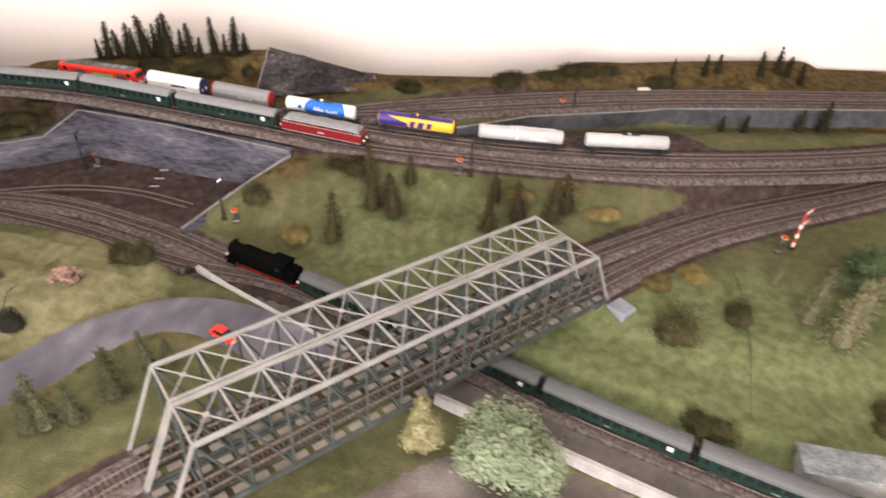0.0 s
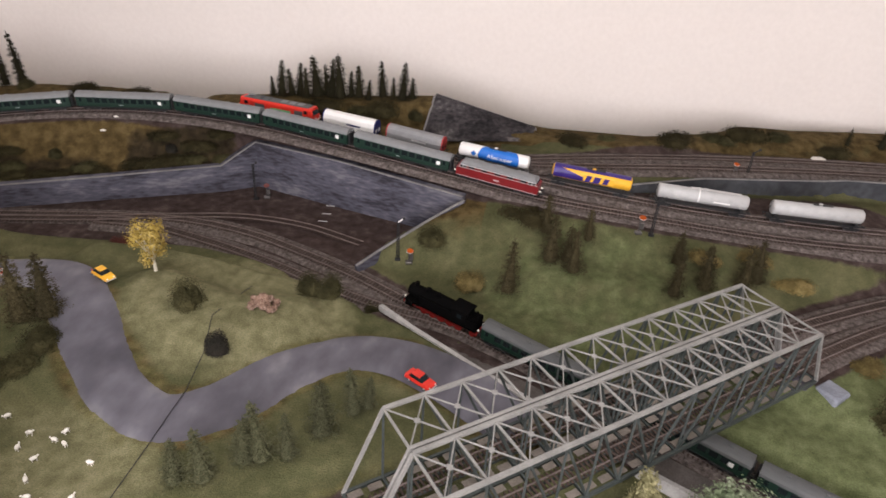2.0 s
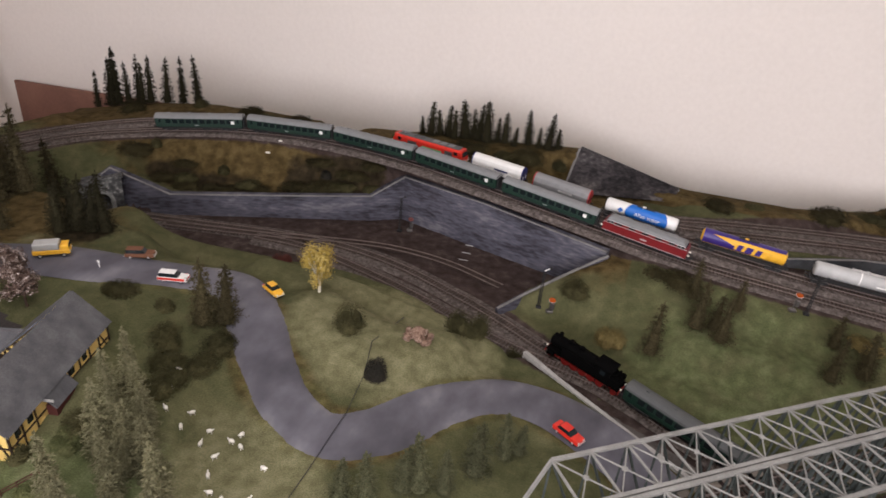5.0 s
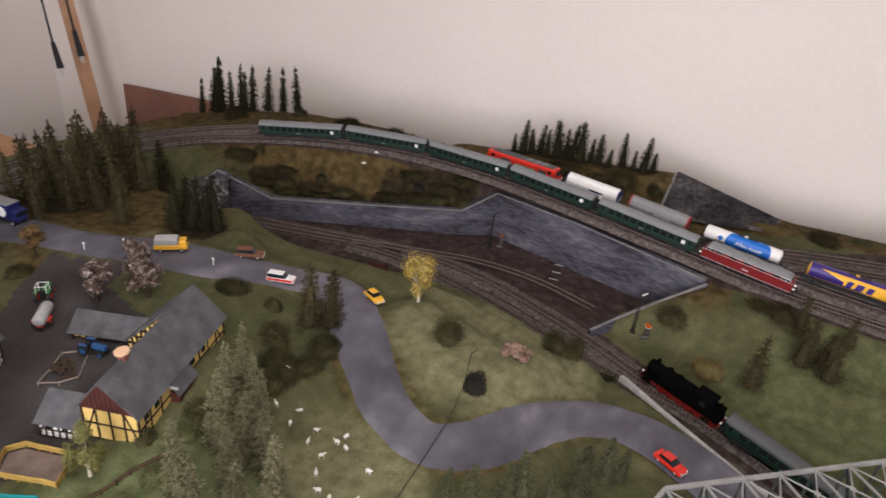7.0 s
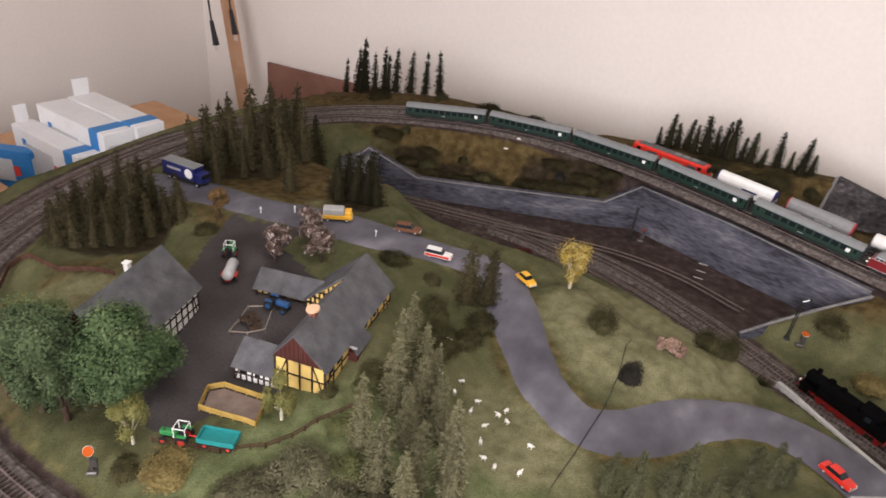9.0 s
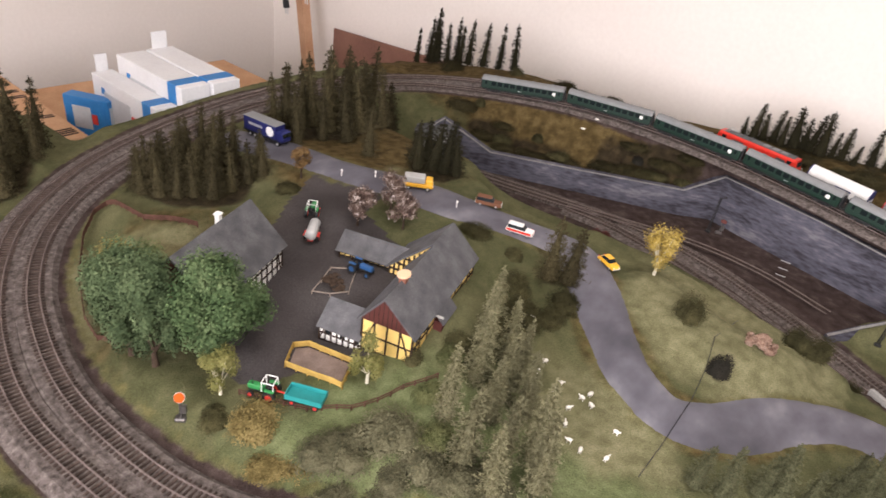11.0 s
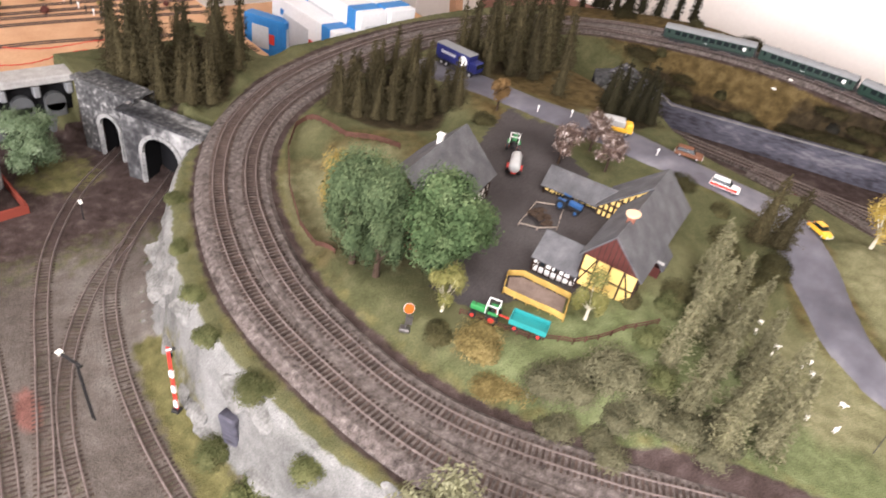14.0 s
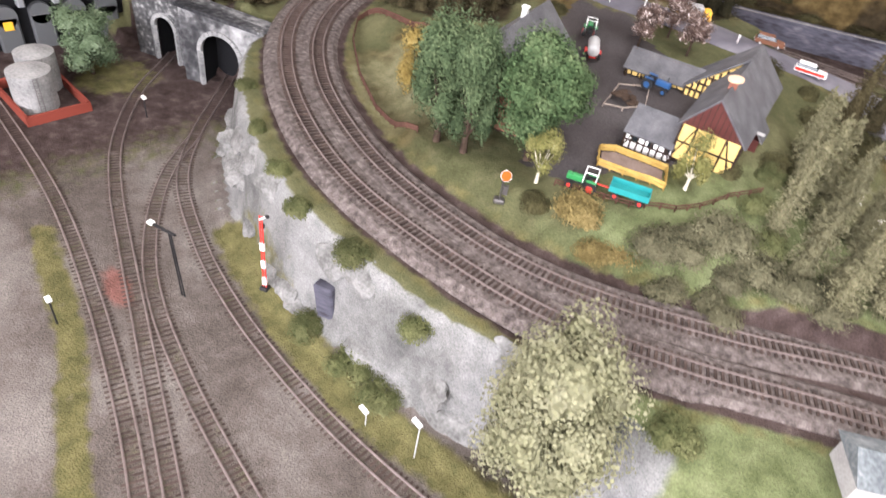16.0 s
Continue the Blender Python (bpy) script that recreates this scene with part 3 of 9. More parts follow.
def build_ground():
    ny, nx = GX.shape
    idx = np.arange(nx * ny).reshape(ny, nx)
    faces = np.stack([idx[:-1, :-1], idx[:-1, 1:], idx[1:, 1:], idx[1:, :-1]], -1).reshape(-1, 4)
    me = bpy.data.meshes.new("ground")
    me.from_pydata(np.c_[XY, GZ].tolist(), [], faces.tolist())
    me.polygons.foreach_set("use_smooth", [True] * len(me.polygons))
    x, y = XY[:, 0], XY[:, 1]
    d_main = np.minimum(line_distance(XY, OUTER), line_distance(XY, INNER))
    d_back = np.minimum(line_distance(XY, BACK_A), line_distance(XY, BACK_B))
    d_low = np.minimum.reduce([line_distance(XY, q) for q in (LOW_A, LOW_B, PATH_B)])
    dirt = np.maximum.reduce([fade(d_main, 0.045, 0.068), fade(d_back, 0.035, 0.055), fade(d_low, 0.03, 0.06)])
    on_span = ((x + 0.51) * BD.x + (y - 0.772) * BD.y > 0.0) & ((x + 0.51) * BD.x + (y - 0.772) * BD.y < 0.95) & (x > -0.52) & (y < 1.40)
    dirt = np.where(on_span, fade(d_low, 0.03, 0.06), dirt)
    plain_by_wall = in_poly(XY, PLAIN) | in_poly(XY, [(-1.66, 1.36), (-1.41, 1.375), (-1.27, 1.395), (-1.1, 1.42), (-0.95, 1.40), (-0.9, 1.45), (-1.9, 1.45)])
    dirt = np.maximum(dirt, plain_by_wall * 1.0)
    dirt = np.maximum(dirt, in_poly(XY, [(-0.55, 1.80), (0.0, 1.72), (0.6, 1.74), (0.75, 1.86), (0.62, 1.99), (0.2, 1.90), (-0.05, 1.83), (-0.5, 1.95)]) * 0.95)
    dirt = np.maximum(dirt, in_poly(XY, [(0.62, 1.57), (1.72, 1.86), (1.72, 2.02), (0.62, 1.76)]) * 0.9)
    yard = (GZ < -0.035) * 1.0 * (y < 0.3) * (x < -0.7)
    yard = np.maximum(yard, in_poly(XY, [(-0.35, 0.62), (0.0, 0.86), (0.25, 0.85), (1.1, 0.47), (1.72, 0.25), (1.72, -0.3), (0.2, 0.2)]) * 1.0)
    steep = np.hypot(*np.gradient(GZ.reshape(ny, nx), DG)).ravel()
    cl = Path([(px, py - 0.03, 0) for px, py in CLIFF], 0.02)
    rock = fade(line_distance(XY, cl), 0.04, 0.09) * np.clip((steep - 0.2) / 0.5, 0, 1) * 0.95
    rock = np.maximum(rock, in_poly(XY, [(-2.3, -0.36), (-1.95, -0.36), (-1.72, -0.40), (-1.5, -0.46), (-1.2, -0.55), (-1.2, -0.62), (-2.3, -0.62)]) * 0.58)
    dry = np.clip((y - 1.45) / 0.25, 0, 1) * (x < -0.4) * 0.95
    dry = np.maximum(dry, fade(np.hypot(x + 1.9, y - 1.05), 0.2, 0.45) * 0.75)
    dry = np.maximum(dry, (y > 2.05) * 0.7)
    dry = np.maximum(dry, fade(np.hypot(x + 1.80, y - 0.40), 0.15, 0.40) * 0.55)
    lush = np.maximum(fade(np.hypot((x + 0.95) / 1.2, y - 0.35), 0.2, 0.45), fade(np.hypot((x - 0.6) / 2, y - 1.05), 0.2, 0.4))
    lush = np.maximum(lush, fade(np.hypot(x + 0.1, (y - 1.42) * 1.4), 0.2, 0.5) * 0.55)
    paved = in_poly(XY, FARMYARD) * 1.0
    yard = np.where(rock > 0.65, 0.3 * (y < -0.3), yard)
    dry = np.maximum(dry, fade(line_distance(XY, ROAD), 0.062, 0.10) * 0.55 * (x > -1.3))
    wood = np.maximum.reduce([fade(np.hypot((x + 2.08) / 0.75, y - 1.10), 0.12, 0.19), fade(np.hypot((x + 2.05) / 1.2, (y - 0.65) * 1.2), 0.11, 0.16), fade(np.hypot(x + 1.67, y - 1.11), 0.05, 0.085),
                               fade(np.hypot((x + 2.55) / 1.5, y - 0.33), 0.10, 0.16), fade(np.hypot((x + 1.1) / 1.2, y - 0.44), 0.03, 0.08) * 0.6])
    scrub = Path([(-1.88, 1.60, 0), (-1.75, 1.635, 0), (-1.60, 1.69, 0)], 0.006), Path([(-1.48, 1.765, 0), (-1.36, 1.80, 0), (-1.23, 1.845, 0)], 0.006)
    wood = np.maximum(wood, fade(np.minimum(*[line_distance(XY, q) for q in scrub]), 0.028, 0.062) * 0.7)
    strip = Path([(-1.968, -0.319, 0), (-1.807, -0.345, 0), (-1.709, -0.357, 0), (-1.594, -0.393, 0), (-1.4, -0.45, 0)], 0.006)
    foot = Path([(-1.8, -0.062, 0), (-1.567, -0.085, 0), (-1.39, -0.085, 0), (-1.27, -0.06, 0), (-1.1, -0.02, 0)], 0.006)
    moss = np.maximum.reduce([fade(line_distance(XY, strip), 0.012, 0.035) * 0.8, fade(line_distance(XY, foot), 0.014, 0.05) * 0.9, fade(line_distance(XY, ROAD), 0.06, 0.085) * 0.5, fade(np.hypot((x + 2.46) / 1.1, y + 0.02), 0.06, 0.13) * 0.7])
    moss = np.maximum(moss, fade(np.abs(d_main - 0.062), 0.006, 0.022) * 0.45 * (y < 1.0))
    # browner earth towards the portals, with the hill's shade painted into the dirt tone
    dirt = np.maximum(dirt, np.clip((-1.95 - x) / 0.32, 0, 1) * (GZ < -0.03) * (y < 0.3) * 0.85)
    yard = np.where(x < -1.9, yard * np.clip((x + 2.28) / 0.32, 0, 1), yard)
    meadow = np.maximum(fade(np.hypot((x + 0.88) / 1.1, y - 1.16), 0.12, 0.30), fade(np.hypot(x + 0.95, (y - 0.72) * 1.2), 0.08, 0.22) * 0.8)
    meadow = np.maximum(meadow, fade(np.hypot((x + 1.80) / 1.3, y - 0.37), 0.13, 0.25) * 0.62)
    meadow = np.maximum(meadow, fade(np.hypot((x + 1.66) / 1.5, y - 1.0), 0.05, 0.15) * 0.45)
    d_yard = np.minimum.reduce([line_distance(XY, q) for q in (YARD_R, YARD_P, YARD_M, YARD_L)])
    stain = fade(d_yard, 0.008, 0.026) * 0.62
    dirt = np.maximum(dirt, stain)
    yard = np.minimum(yard, 1 - stain * 0.75)
    rust = fade(np.hypot((x + 1.775) / 2.2, y + 0.268), 0.014, 0.035) * 0.75
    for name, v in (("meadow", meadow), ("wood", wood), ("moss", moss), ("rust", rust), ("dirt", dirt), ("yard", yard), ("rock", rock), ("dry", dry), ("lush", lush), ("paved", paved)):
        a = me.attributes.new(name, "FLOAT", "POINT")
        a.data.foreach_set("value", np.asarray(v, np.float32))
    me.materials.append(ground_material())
    ob = new("ground", me)
    return tagged(ob, "flocked model landscape of grass, heath, dirt and pale rock", "ground", kind="structure")


build_ground()


# ---- layout base and room ----
def build_room():
    t = 0.1
    xa, xb, ya, yb, zf = -4.15, 3.4, -3.0, 2.53, -0.95
    h = CEIL - zf
    zc = (CEIL + zf) / 2
    for name, c, s in (("wall_north", ((xa + xb) / 2, yb + t / 2, zc), (xb - xa + 2 * t, t, h)), ("wall_south", ((xa + xb) / 2, ya - t / 2, zc), (xb - xa + 2 * t, t, h)),
                       ("wall_west", (xa - t / 2, (ya + yb) / 2, zc), (t, yb - ya, h)), ("wall_east", (xb + t / 2, (ya + yb) / 2, zc), (t, yb - ya, h))):
        tagged(part(name, box_bm(*c, *s), M["wall"]), "plain cream painted room wall", "wall", kind="structure")
    tagged(part("floor", box_bm((xa + xb) / 2, (ya + yb) / 2, zf - 0.05, xb - xa + 2 * t, yb - ya + 2 * t, 0.1), M["roomfloor"]), "dull brown room floor under the layout", "floor", kind="structure")
    tagged(part("ceiling", box_bm((xa + xb) / 2, (ya + yb) / 2, CEIL + 0.05, xb - xa + 2 * t, yb - ya + 2 * t, 0.1), M["ceiling"]), "white painted ceiling", "ceiling", kind="structure")


build_room()


def build_base():
    """The plywood box that carries the landscape."""
    bm = bmesh.new()
    for cx, cy, sx, sy in (((X0 + X1) / 2, Y0 - 0.006, X1 - X0 + 0.024, 0.012), ((X0 + X1) / 2, Y1 + 0.006, X1 - X0 + 0.024, 0.012), (X0 - 0.006, (Y0 + Y1) / 2, 0.012, Y1 - Y0), (X1 + 0.006, (Y0 + Y1) / 2, 0.012, Y1 - Y0)):
        add_box(bm, cx, cy, -0.53, sx, sy, 0.84)
    ply = material("plywood", ((0.30, 0.20, 0.12), (0.42, 0.30, 0.19)), 0.7, 0, 8, 90)
    tagged(part("layout_base", bm, ply), "plywood box base carrying the model landscape", "base", kind="structure")


build_base()


# ---- tracks ----
RH = 0.0028


def sleeper_mesh():
    bm = box_bm(0, 0, 0, 0.0037, 0.037, 0.0022)
    me = bpy.data.meshes.new("sleeper")
    bm.to_mesh(me)
    bm.free()
    me.materials.append(M["sleeper"])
    return me


SLEEPER = sleeper_mesh()


def build_track(path, label, picks=(), ballast=True, pitch=0.0095, sunk=0.0):
    tr = empty("railway_track", Matrix(), label, "railway track", kind="structure")
    if ballast == 'split':
        cuts = [path.near(0.30, 1.266) if path is OUTER else path.near(0.24, 1.339), path.near(-0.42, 0.664) if path is OUTER else path.near(-0.481, 0.737)]
        for a, e in ((0, cuts[0]), (cuts[1], path.length)):
            half = Path(path.p[int(a / 0.01):int(e / 0.01):4])
            part("ballast", strip_mesh(half, [(-0.047, -0.016), (-0.031, -RH - 0.0020), (0.031, -RH - 0.0020), (0.047, -0.016)]), M["ballast"], tr)
    elif ballast:
        part("ballast", strip_mesh(path, [(-0.047, -0.016), (-0.031, -RH - 0.0020), (0.031, -RH - 0.0020), (0.047, -0.016)]), M["ballast"], tr)
    for side in (-1, 1):
        o = side * 0.0108
        w = 0.0008
        bm = strip_mesh(path, [(o - 2.2 * w, -RH), (o - w * 0.7, -RH * 0.75), (o - w, 0.0), (o + w, 0.0), (o + w * 0.7, -RH * 0.75), (o + 2.2 * w, -RH)])
        part("rail", bm, M["rail"], tr)
    n = int(path.length / pitch)
    verts, faces = [], []
    box = np.array([[sx, sy, sz] for sz in (-0.0011, 0.0011) for sy in (-0.0185, 0.0185) for sx in (-0.00185, 0.00185)])
    quads = [(0, 1, 3, 2)[::-1], (4, 5, 7, 6), (0, 1, 5, 4), (2, 3, 7, 6)[::-1], (0, 2, 6, 4)[::-1], (1, 3, 7, 5)]
    count = 0
    for i in range(n):
        s = (i + 0.5) * pitch
        m = path.frame_at(s)
        m = m @ Matrix.Translation((0, 0, -RH - 0.0007 - sunk))
        c = m.translation
        if count < 300 and any(xa < c.x < xb and ya < c.y < yb for xa, xb, ya, yb in picks):
            ob = new("sleeper", SLEEPER)
            ob.parent = tr
            ob.matrix_world = m
            count += 1
        else:
            k = len(verts)
            mm = np.array(m)
            verts.extend((box @ mm[:3, :3].T + mm[:3, 3]).tolist())
            faces.extend([tuple(k + q for q in f) for f in quads])
    if verts:
        me = bpy.data.meshes.new("sleepers")
        me.from_pydata(verts, [], faces)
        me.materials.append(M["sleeper"])
        ob = tagged(new("sleepers", me), kind="stuff")
        ob.parent = tr
    return tr


build_track(OUTER, "brown model railway track on dark ballast, outer line of the loop", [(-1.95, -0.88, 0.0, 0.36)], 'split')
build_track(INNER, "brown model railway track on dark ballast, inner line of the loop", [(-1.95, -0.88, 0.1, 0.45)], 'split')
build_track(LOW_A, "weathered model railway track in the cutting below the wall")
build_track(LOW_C, "half-buried model railway siding along the foot of the wall", (), False)
build_track(LOW_B, "weathered model railway track beside the concrete edge")
build_track(BACK_A, "model railway track on the upper branch behind the tank wagons")
build_track(BACK_B, "model railway track on the upper branch along the back")
for line in (YARD_R, YARD_P, YARD_M, YARD_L):
    build_track(line, "worn model railway track in the grey yard below the cliff", [(-2.1, -1.25, -0.5, 0.1)], False, 0.0095, 0.0008)


low_path = strip_mesh(PATH_B, [(-0.034, -0.014), (-0.030, -0.004), (0.0, -0.003), (0.030, -0.004), (0.034, -0.014)])
tagged(part("footpath", low_path, material("path_grey_brown", ((0.066, 0.056, 0.052), (0.10, 0.088, 0.082), (0.135, 0.12, 0.112)), 0.9, 0, 18, 260, 0.4, 0.001)), "smooth grey-brown path beside the low line", "path", kind="structure")


# ---- road ----
def draped_strip(path, half, dz, n=9, wobble=0.0):
    p = path.p
    d = np.gradient(p, axis=0)
    side = np.stack([-d[:, 1], d[:, 0]], 1)
    side /= np.linalg.norm(side, axis=1)[:, None]
    wob = 1 + wobble * np.sin(np.arange(len(p)) * 0.13)
    rows = []
    for o in np.linspace(-1, 1, n):
        xy = p[:, :2] + side * (o * half * wob)[:, None]
        rows.append(np.c_[xy, np.maximum(ground_heights(xy), p[:, 2] - 0.004) + dz - (abs(o) > 0.99) * 0.004])
    me = bpy.data.meshes.new("road")
    k = len(p)
    me.from_pydata(np.concatenate(rows).tolist(), [], [(j * k + i, j * k + i + 1, (j + 1) * k + i + 1, (j + 1) * k + i) for j in range(n - 1) for i in range(k - 1)])
    me.polygons.foreach_set("use_smooth", [True] * len(me.polygons))
    return me


road_me = draped_strip(ROAD, 0.058, 0.003, 9, 0.1)
road_me.materials.append(M["road"])
tagged(new("road", road_me), "smooth grey model asphalt road winding through the meadow", "road", kind="structure")


# ---- truss bridges ----
def truss_bridge(start, end, z0, z1, zt0, zt1, width, label):
    """Two side trusses, top bracing, stringers and grating; start to end along the deck."""
    a, b = Vector((*start, 0)), Vector((*end, 0))
    d = (b - a).normalized()
    f = Vector((d.y, -d.x, 0))
    L = (b - a).length
    th = empty("truss_bridge", Matrix(), label, "bridge", "pair of truss bridges")
    n = 14
    w = width / 2 - 0.003

    def low(k, side):
        q = a + d * (L * k / n) + f * (side * w)
        return Vector((q.x, q.y, z0 + (z1 - z0) * k / n))

    def top(k, side):
        q = a + d * (L * k / n) + f * (side * w)
        return Vector((q.x, q.y, zt0 + (zt1 - zt0) * k / n))

    # top members and end posts take the lit tone, webs and floor the shaded one
    for side in (-1, 1):
        bm = bmesh.new()
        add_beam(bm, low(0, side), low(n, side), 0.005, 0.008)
        part("bottom_chord", bm, M["steel_shaded"], th)
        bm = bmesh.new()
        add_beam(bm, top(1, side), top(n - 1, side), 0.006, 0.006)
        part("top_chord", bm, M["steel_lit"], th)
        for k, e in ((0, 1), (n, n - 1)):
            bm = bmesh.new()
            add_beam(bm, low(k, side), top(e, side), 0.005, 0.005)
            part("end_post", bm, M["steel_lit"], th)
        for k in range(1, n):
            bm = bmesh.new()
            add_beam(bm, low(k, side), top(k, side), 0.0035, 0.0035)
            part("vertical_post", bm, M["steel_shaded"], th)
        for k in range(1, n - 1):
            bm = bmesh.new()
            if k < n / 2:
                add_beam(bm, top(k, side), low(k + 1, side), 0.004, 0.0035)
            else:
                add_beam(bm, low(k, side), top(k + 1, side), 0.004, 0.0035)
            part("diagonal", bm, M["steel_shaded"], th)
    for k in range(1, n):
        bm = bmesh.new()
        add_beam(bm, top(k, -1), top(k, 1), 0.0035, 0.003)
        part("cross_strut", bm, M["steel_lit"], th)
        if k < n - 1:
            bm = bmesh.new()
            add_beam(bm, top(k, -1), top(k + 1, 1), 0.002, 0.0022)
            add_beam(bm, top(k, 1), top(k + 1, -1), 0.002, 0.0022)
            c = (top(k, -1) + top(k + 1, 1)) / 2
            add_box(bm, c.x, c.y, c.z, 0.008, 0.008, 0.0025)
            part("top_bracing", bm, M["steel_lit"], th)
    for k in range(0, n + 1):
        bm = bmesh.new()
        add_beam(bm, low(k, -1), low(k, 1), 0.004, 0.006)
        part("floor_beam", bm, M["steel_shaded"], th)
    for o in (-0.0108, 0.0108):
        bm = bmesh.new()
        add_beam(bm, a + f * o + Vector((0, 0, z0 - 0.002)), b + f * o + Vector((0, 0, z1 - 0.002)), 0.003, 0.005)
        part("stringer", bm, M["steel_shaded"], th)
    # short walkway boards along both edges
    for o in (-0.031, 0.031):
        for k in range(n * 2):
            u0, u1 = (k + 0.12) / (n * 2), (k + 0.80) / (n * 2)
            bm = bmesh.new()
            add_beam(bm, a + d * (L * u0) + f * o + Vector((0, 0, z0 + (z1 - z0) * u0 + 0.004)), a + d * (L * u1) + f * o + Vector((0, 0, z0 + (z1 - z0) * u1 + 0.004)), 0.013, 0.0012)
            part("walkway_board", bm, M["planks"], th)
    return th


near_l = Vector((-0.51, 0.772, 0)) - BD * 0.015
far_l = near_l + BD * 0.97
for off, name in ((0.045, "grey steel truss railway bridge over the cutting, back span"), (0.14, "grey steel truss railway bridge over the cutting, front span")):
    p0, p1 = near_l + BF * off, far_l + BF * off
    truss_bridge((p0.x, p0.y), (p1.x, p1.y), 0.137, 0.118, 0.294, 0.264, 0.092, name)


# ---- retaining walls ----
def wall_strip(name, label, pts, base, thick, mat, cap=True):
    """A leaning masonry wall along a line of (x, y, top), with a coping."""
    th = empty(name, Matrix(), label, "retaining wall", kind="structure")
    bm = bmesh.new()
    fine = []
    for (xa, ya, za), (xb, yb, zb) in zip(pts, pts[1:]):
        k = max(1, int(math.hypot(xb - xa, yb - ya) / 0.02))
        for i in range(k):
            u = i / k
            fine.append((xa + (xb - xa) * u, ya + (yb - ya) * u, za + (zb - za) * u))
    fine.append(pts[-1])
    loops = []
    for i, (x, y, z) in enumerate(fine):
        x2, y2, _ = fine[min(i + 1, len(fine) - 1)]
        x1, y1, _ = fine[max(i - 1, 0)]
        n = Vector((-(y2 - y1), x2 - x1)).normalized()
        zb = base(x, y) if callable(base) else base
        r = (random.random() - 0.5) * 0.0015
        loops.append([bm.verts.new(v) for v in ((x - n.x * (0.008 + r), y - n.y * (0.008 + r), min(zb, z - 0.004)), (x - n.x * (0.004 + r), y - n.y * (0.004 + r), (zb + z) / 2), (x, y, z), (x + n.x * thick, y + n.y * thick, z), (x + n.x * thick, y + n.y * thick, min(zb, z - 0.004)))])
    for A, B in zip(loops, loops[1:]):
        for j in range(4):
            bm.faces.new((A[j], B[j], B[j + 1], A[j + 1]))
    bm.faces.new(loops[0])
    bm.faces.new(loops[-1][::-1])
    bmesh.ops.recalc_face_normals(bm, faces=bm.faces)
    part("masonry", bm, mat, th)
    if cap:
        bm = bmesh.new()
        for a, b in zip(fine, fine[1:]):
            add_beam(bm, (a[0], a[1], a[2] + 0.001), (b[0], b[1], b[2] + 0.001), 0.007, 0.0022)
        part("coping", bm, M["coping"], th)
    return th


M["coping"] = material("coping_grey", ((0.15, 0.145, 0.145), (0.28, 0.27, 0.265)), 0.85, 0, 20, 200, 0.3, 0.0006)
M["bluestone"] = material("blue_grey_stone", ((0.032, 0.030, 0.037), (0.066, 0.064, 0.082), (0.094, 0.092, 0.116), (0.155, 0.150, 0.168)), 0.8, 0, 6.5, 48, 0.5, 0.004, (0.38, 0.64), stretch=(0.8, 0.8, 3.0))
wall_strip("retaining_wall", "mottled blue-grey stone retaining wall with a pale coping", WALL_TOP, 0.08, 0.024, M["bluestone"])
wall_strip("hill_edge_wall", "low grey stone edge wall holding the green hill", [(-0.70, 1.445, 0.10), (-0.64, 1.505, 0.13), (-0.54, 1.59, 0.18), (-0.462, 1.66, 0.213)], 0.08, 0.008, M["bluestone"])

# ---- railway vehicles, built in prototype metres and set down at model size ----
U = 1.22 / 87


def paint(name, c, rough=0.42, metal=0.0, var=0.1, dirt=0.25):
    """Vehicle paint with faint streaks and dust."""
    d = tuple(v * (1 - dirt) for v in c)
    return material(name, (d, c, tuple(min(1, v * (1 + var)) for v in c)), rough, metal, 0.9, 9, 0.05, 0.02, (0.25, 0.7))


P = {
    "coach": paint("coach_green", (0.007, 0.026, 0.017), 0.45),
    "roofgrey": paint("roof_grey", (0.20, 0.205, 0.21), 0.6),
    "roofdark": paint("roof_dark_grey", (0.085, 0.088, 0.09), 0.6),
    "black": paint("frame_black", (0.014, 0.014, 0.015), 0.55),
    "engine": paint("engine_black", (0.0022, 0.0021, 0.0021), 0.9),
    "glass": paint("window_dark", (0.012, 0.016, 0.018), 0.15, 0, 0.1, 0.1),
    "white": paint("plate_white", (0.80, 0.79, 0.77), 0.45, 0, 0.05, 0.12),
    "silver": paint("trim_silver", (0.60, 0.60, 0.60), 0.35, 0.5),
    "red200": paint("diesel_red", (0.17, 0.010, 0.013), 0.38),
    "redloco": paint("loco_red", (0.62, 0.030, 0.018), 0.35),
    "green": paint("sign_green", (0.22, 0.50, 0.24), 0.45),
    "greywag": paint("tarp_grey", (0.22, 0.22, 0.225), 0.6),
    "redend": paint("end_red", (0.33, 0.030, 0.032), 0.45),
    "navy": paint("end_navy", (0.012, 0.016, 0.10), 0.45),
    "bluewag": paint("tank_blue", (0.012, 0.13, 0.50), 0.38),
    "purple": paint("tank_indigo", (0.040, 0.022, 0.17), 0.4),
    "yellow": paint("tank_yellow", (0.80, 0.43, 0.035), 0.4),
    "tanksilver": paint("tank_pale_grey", (0.44, 0.44, 0.435), 0.4),
    "wheelred": paint("wheel_red", (0.26, 0.014, 0.011), 0.6),
    "steel": paint("wheel_steel", (0.16, 0.15, 0.145), 0.4, 0.7),
    "lamp": paint("lamp_glass", (0.85, 0.83, 0.75), 0.2),
    "orange": paint("signal_orange", (0.40, 0.075, 0.010), 0.8),
    "sigred": paint("signal_red", (0.55, 0.04, 0.03), 0.5),
    "wood": paint("painted_wood_brown", (0.16, 0.075, 0.045), 0.8),
}


P["engine"].node_tree.nodes["Principled BSDF"].inputs["Specular IOR Level"].default_value = 0.04


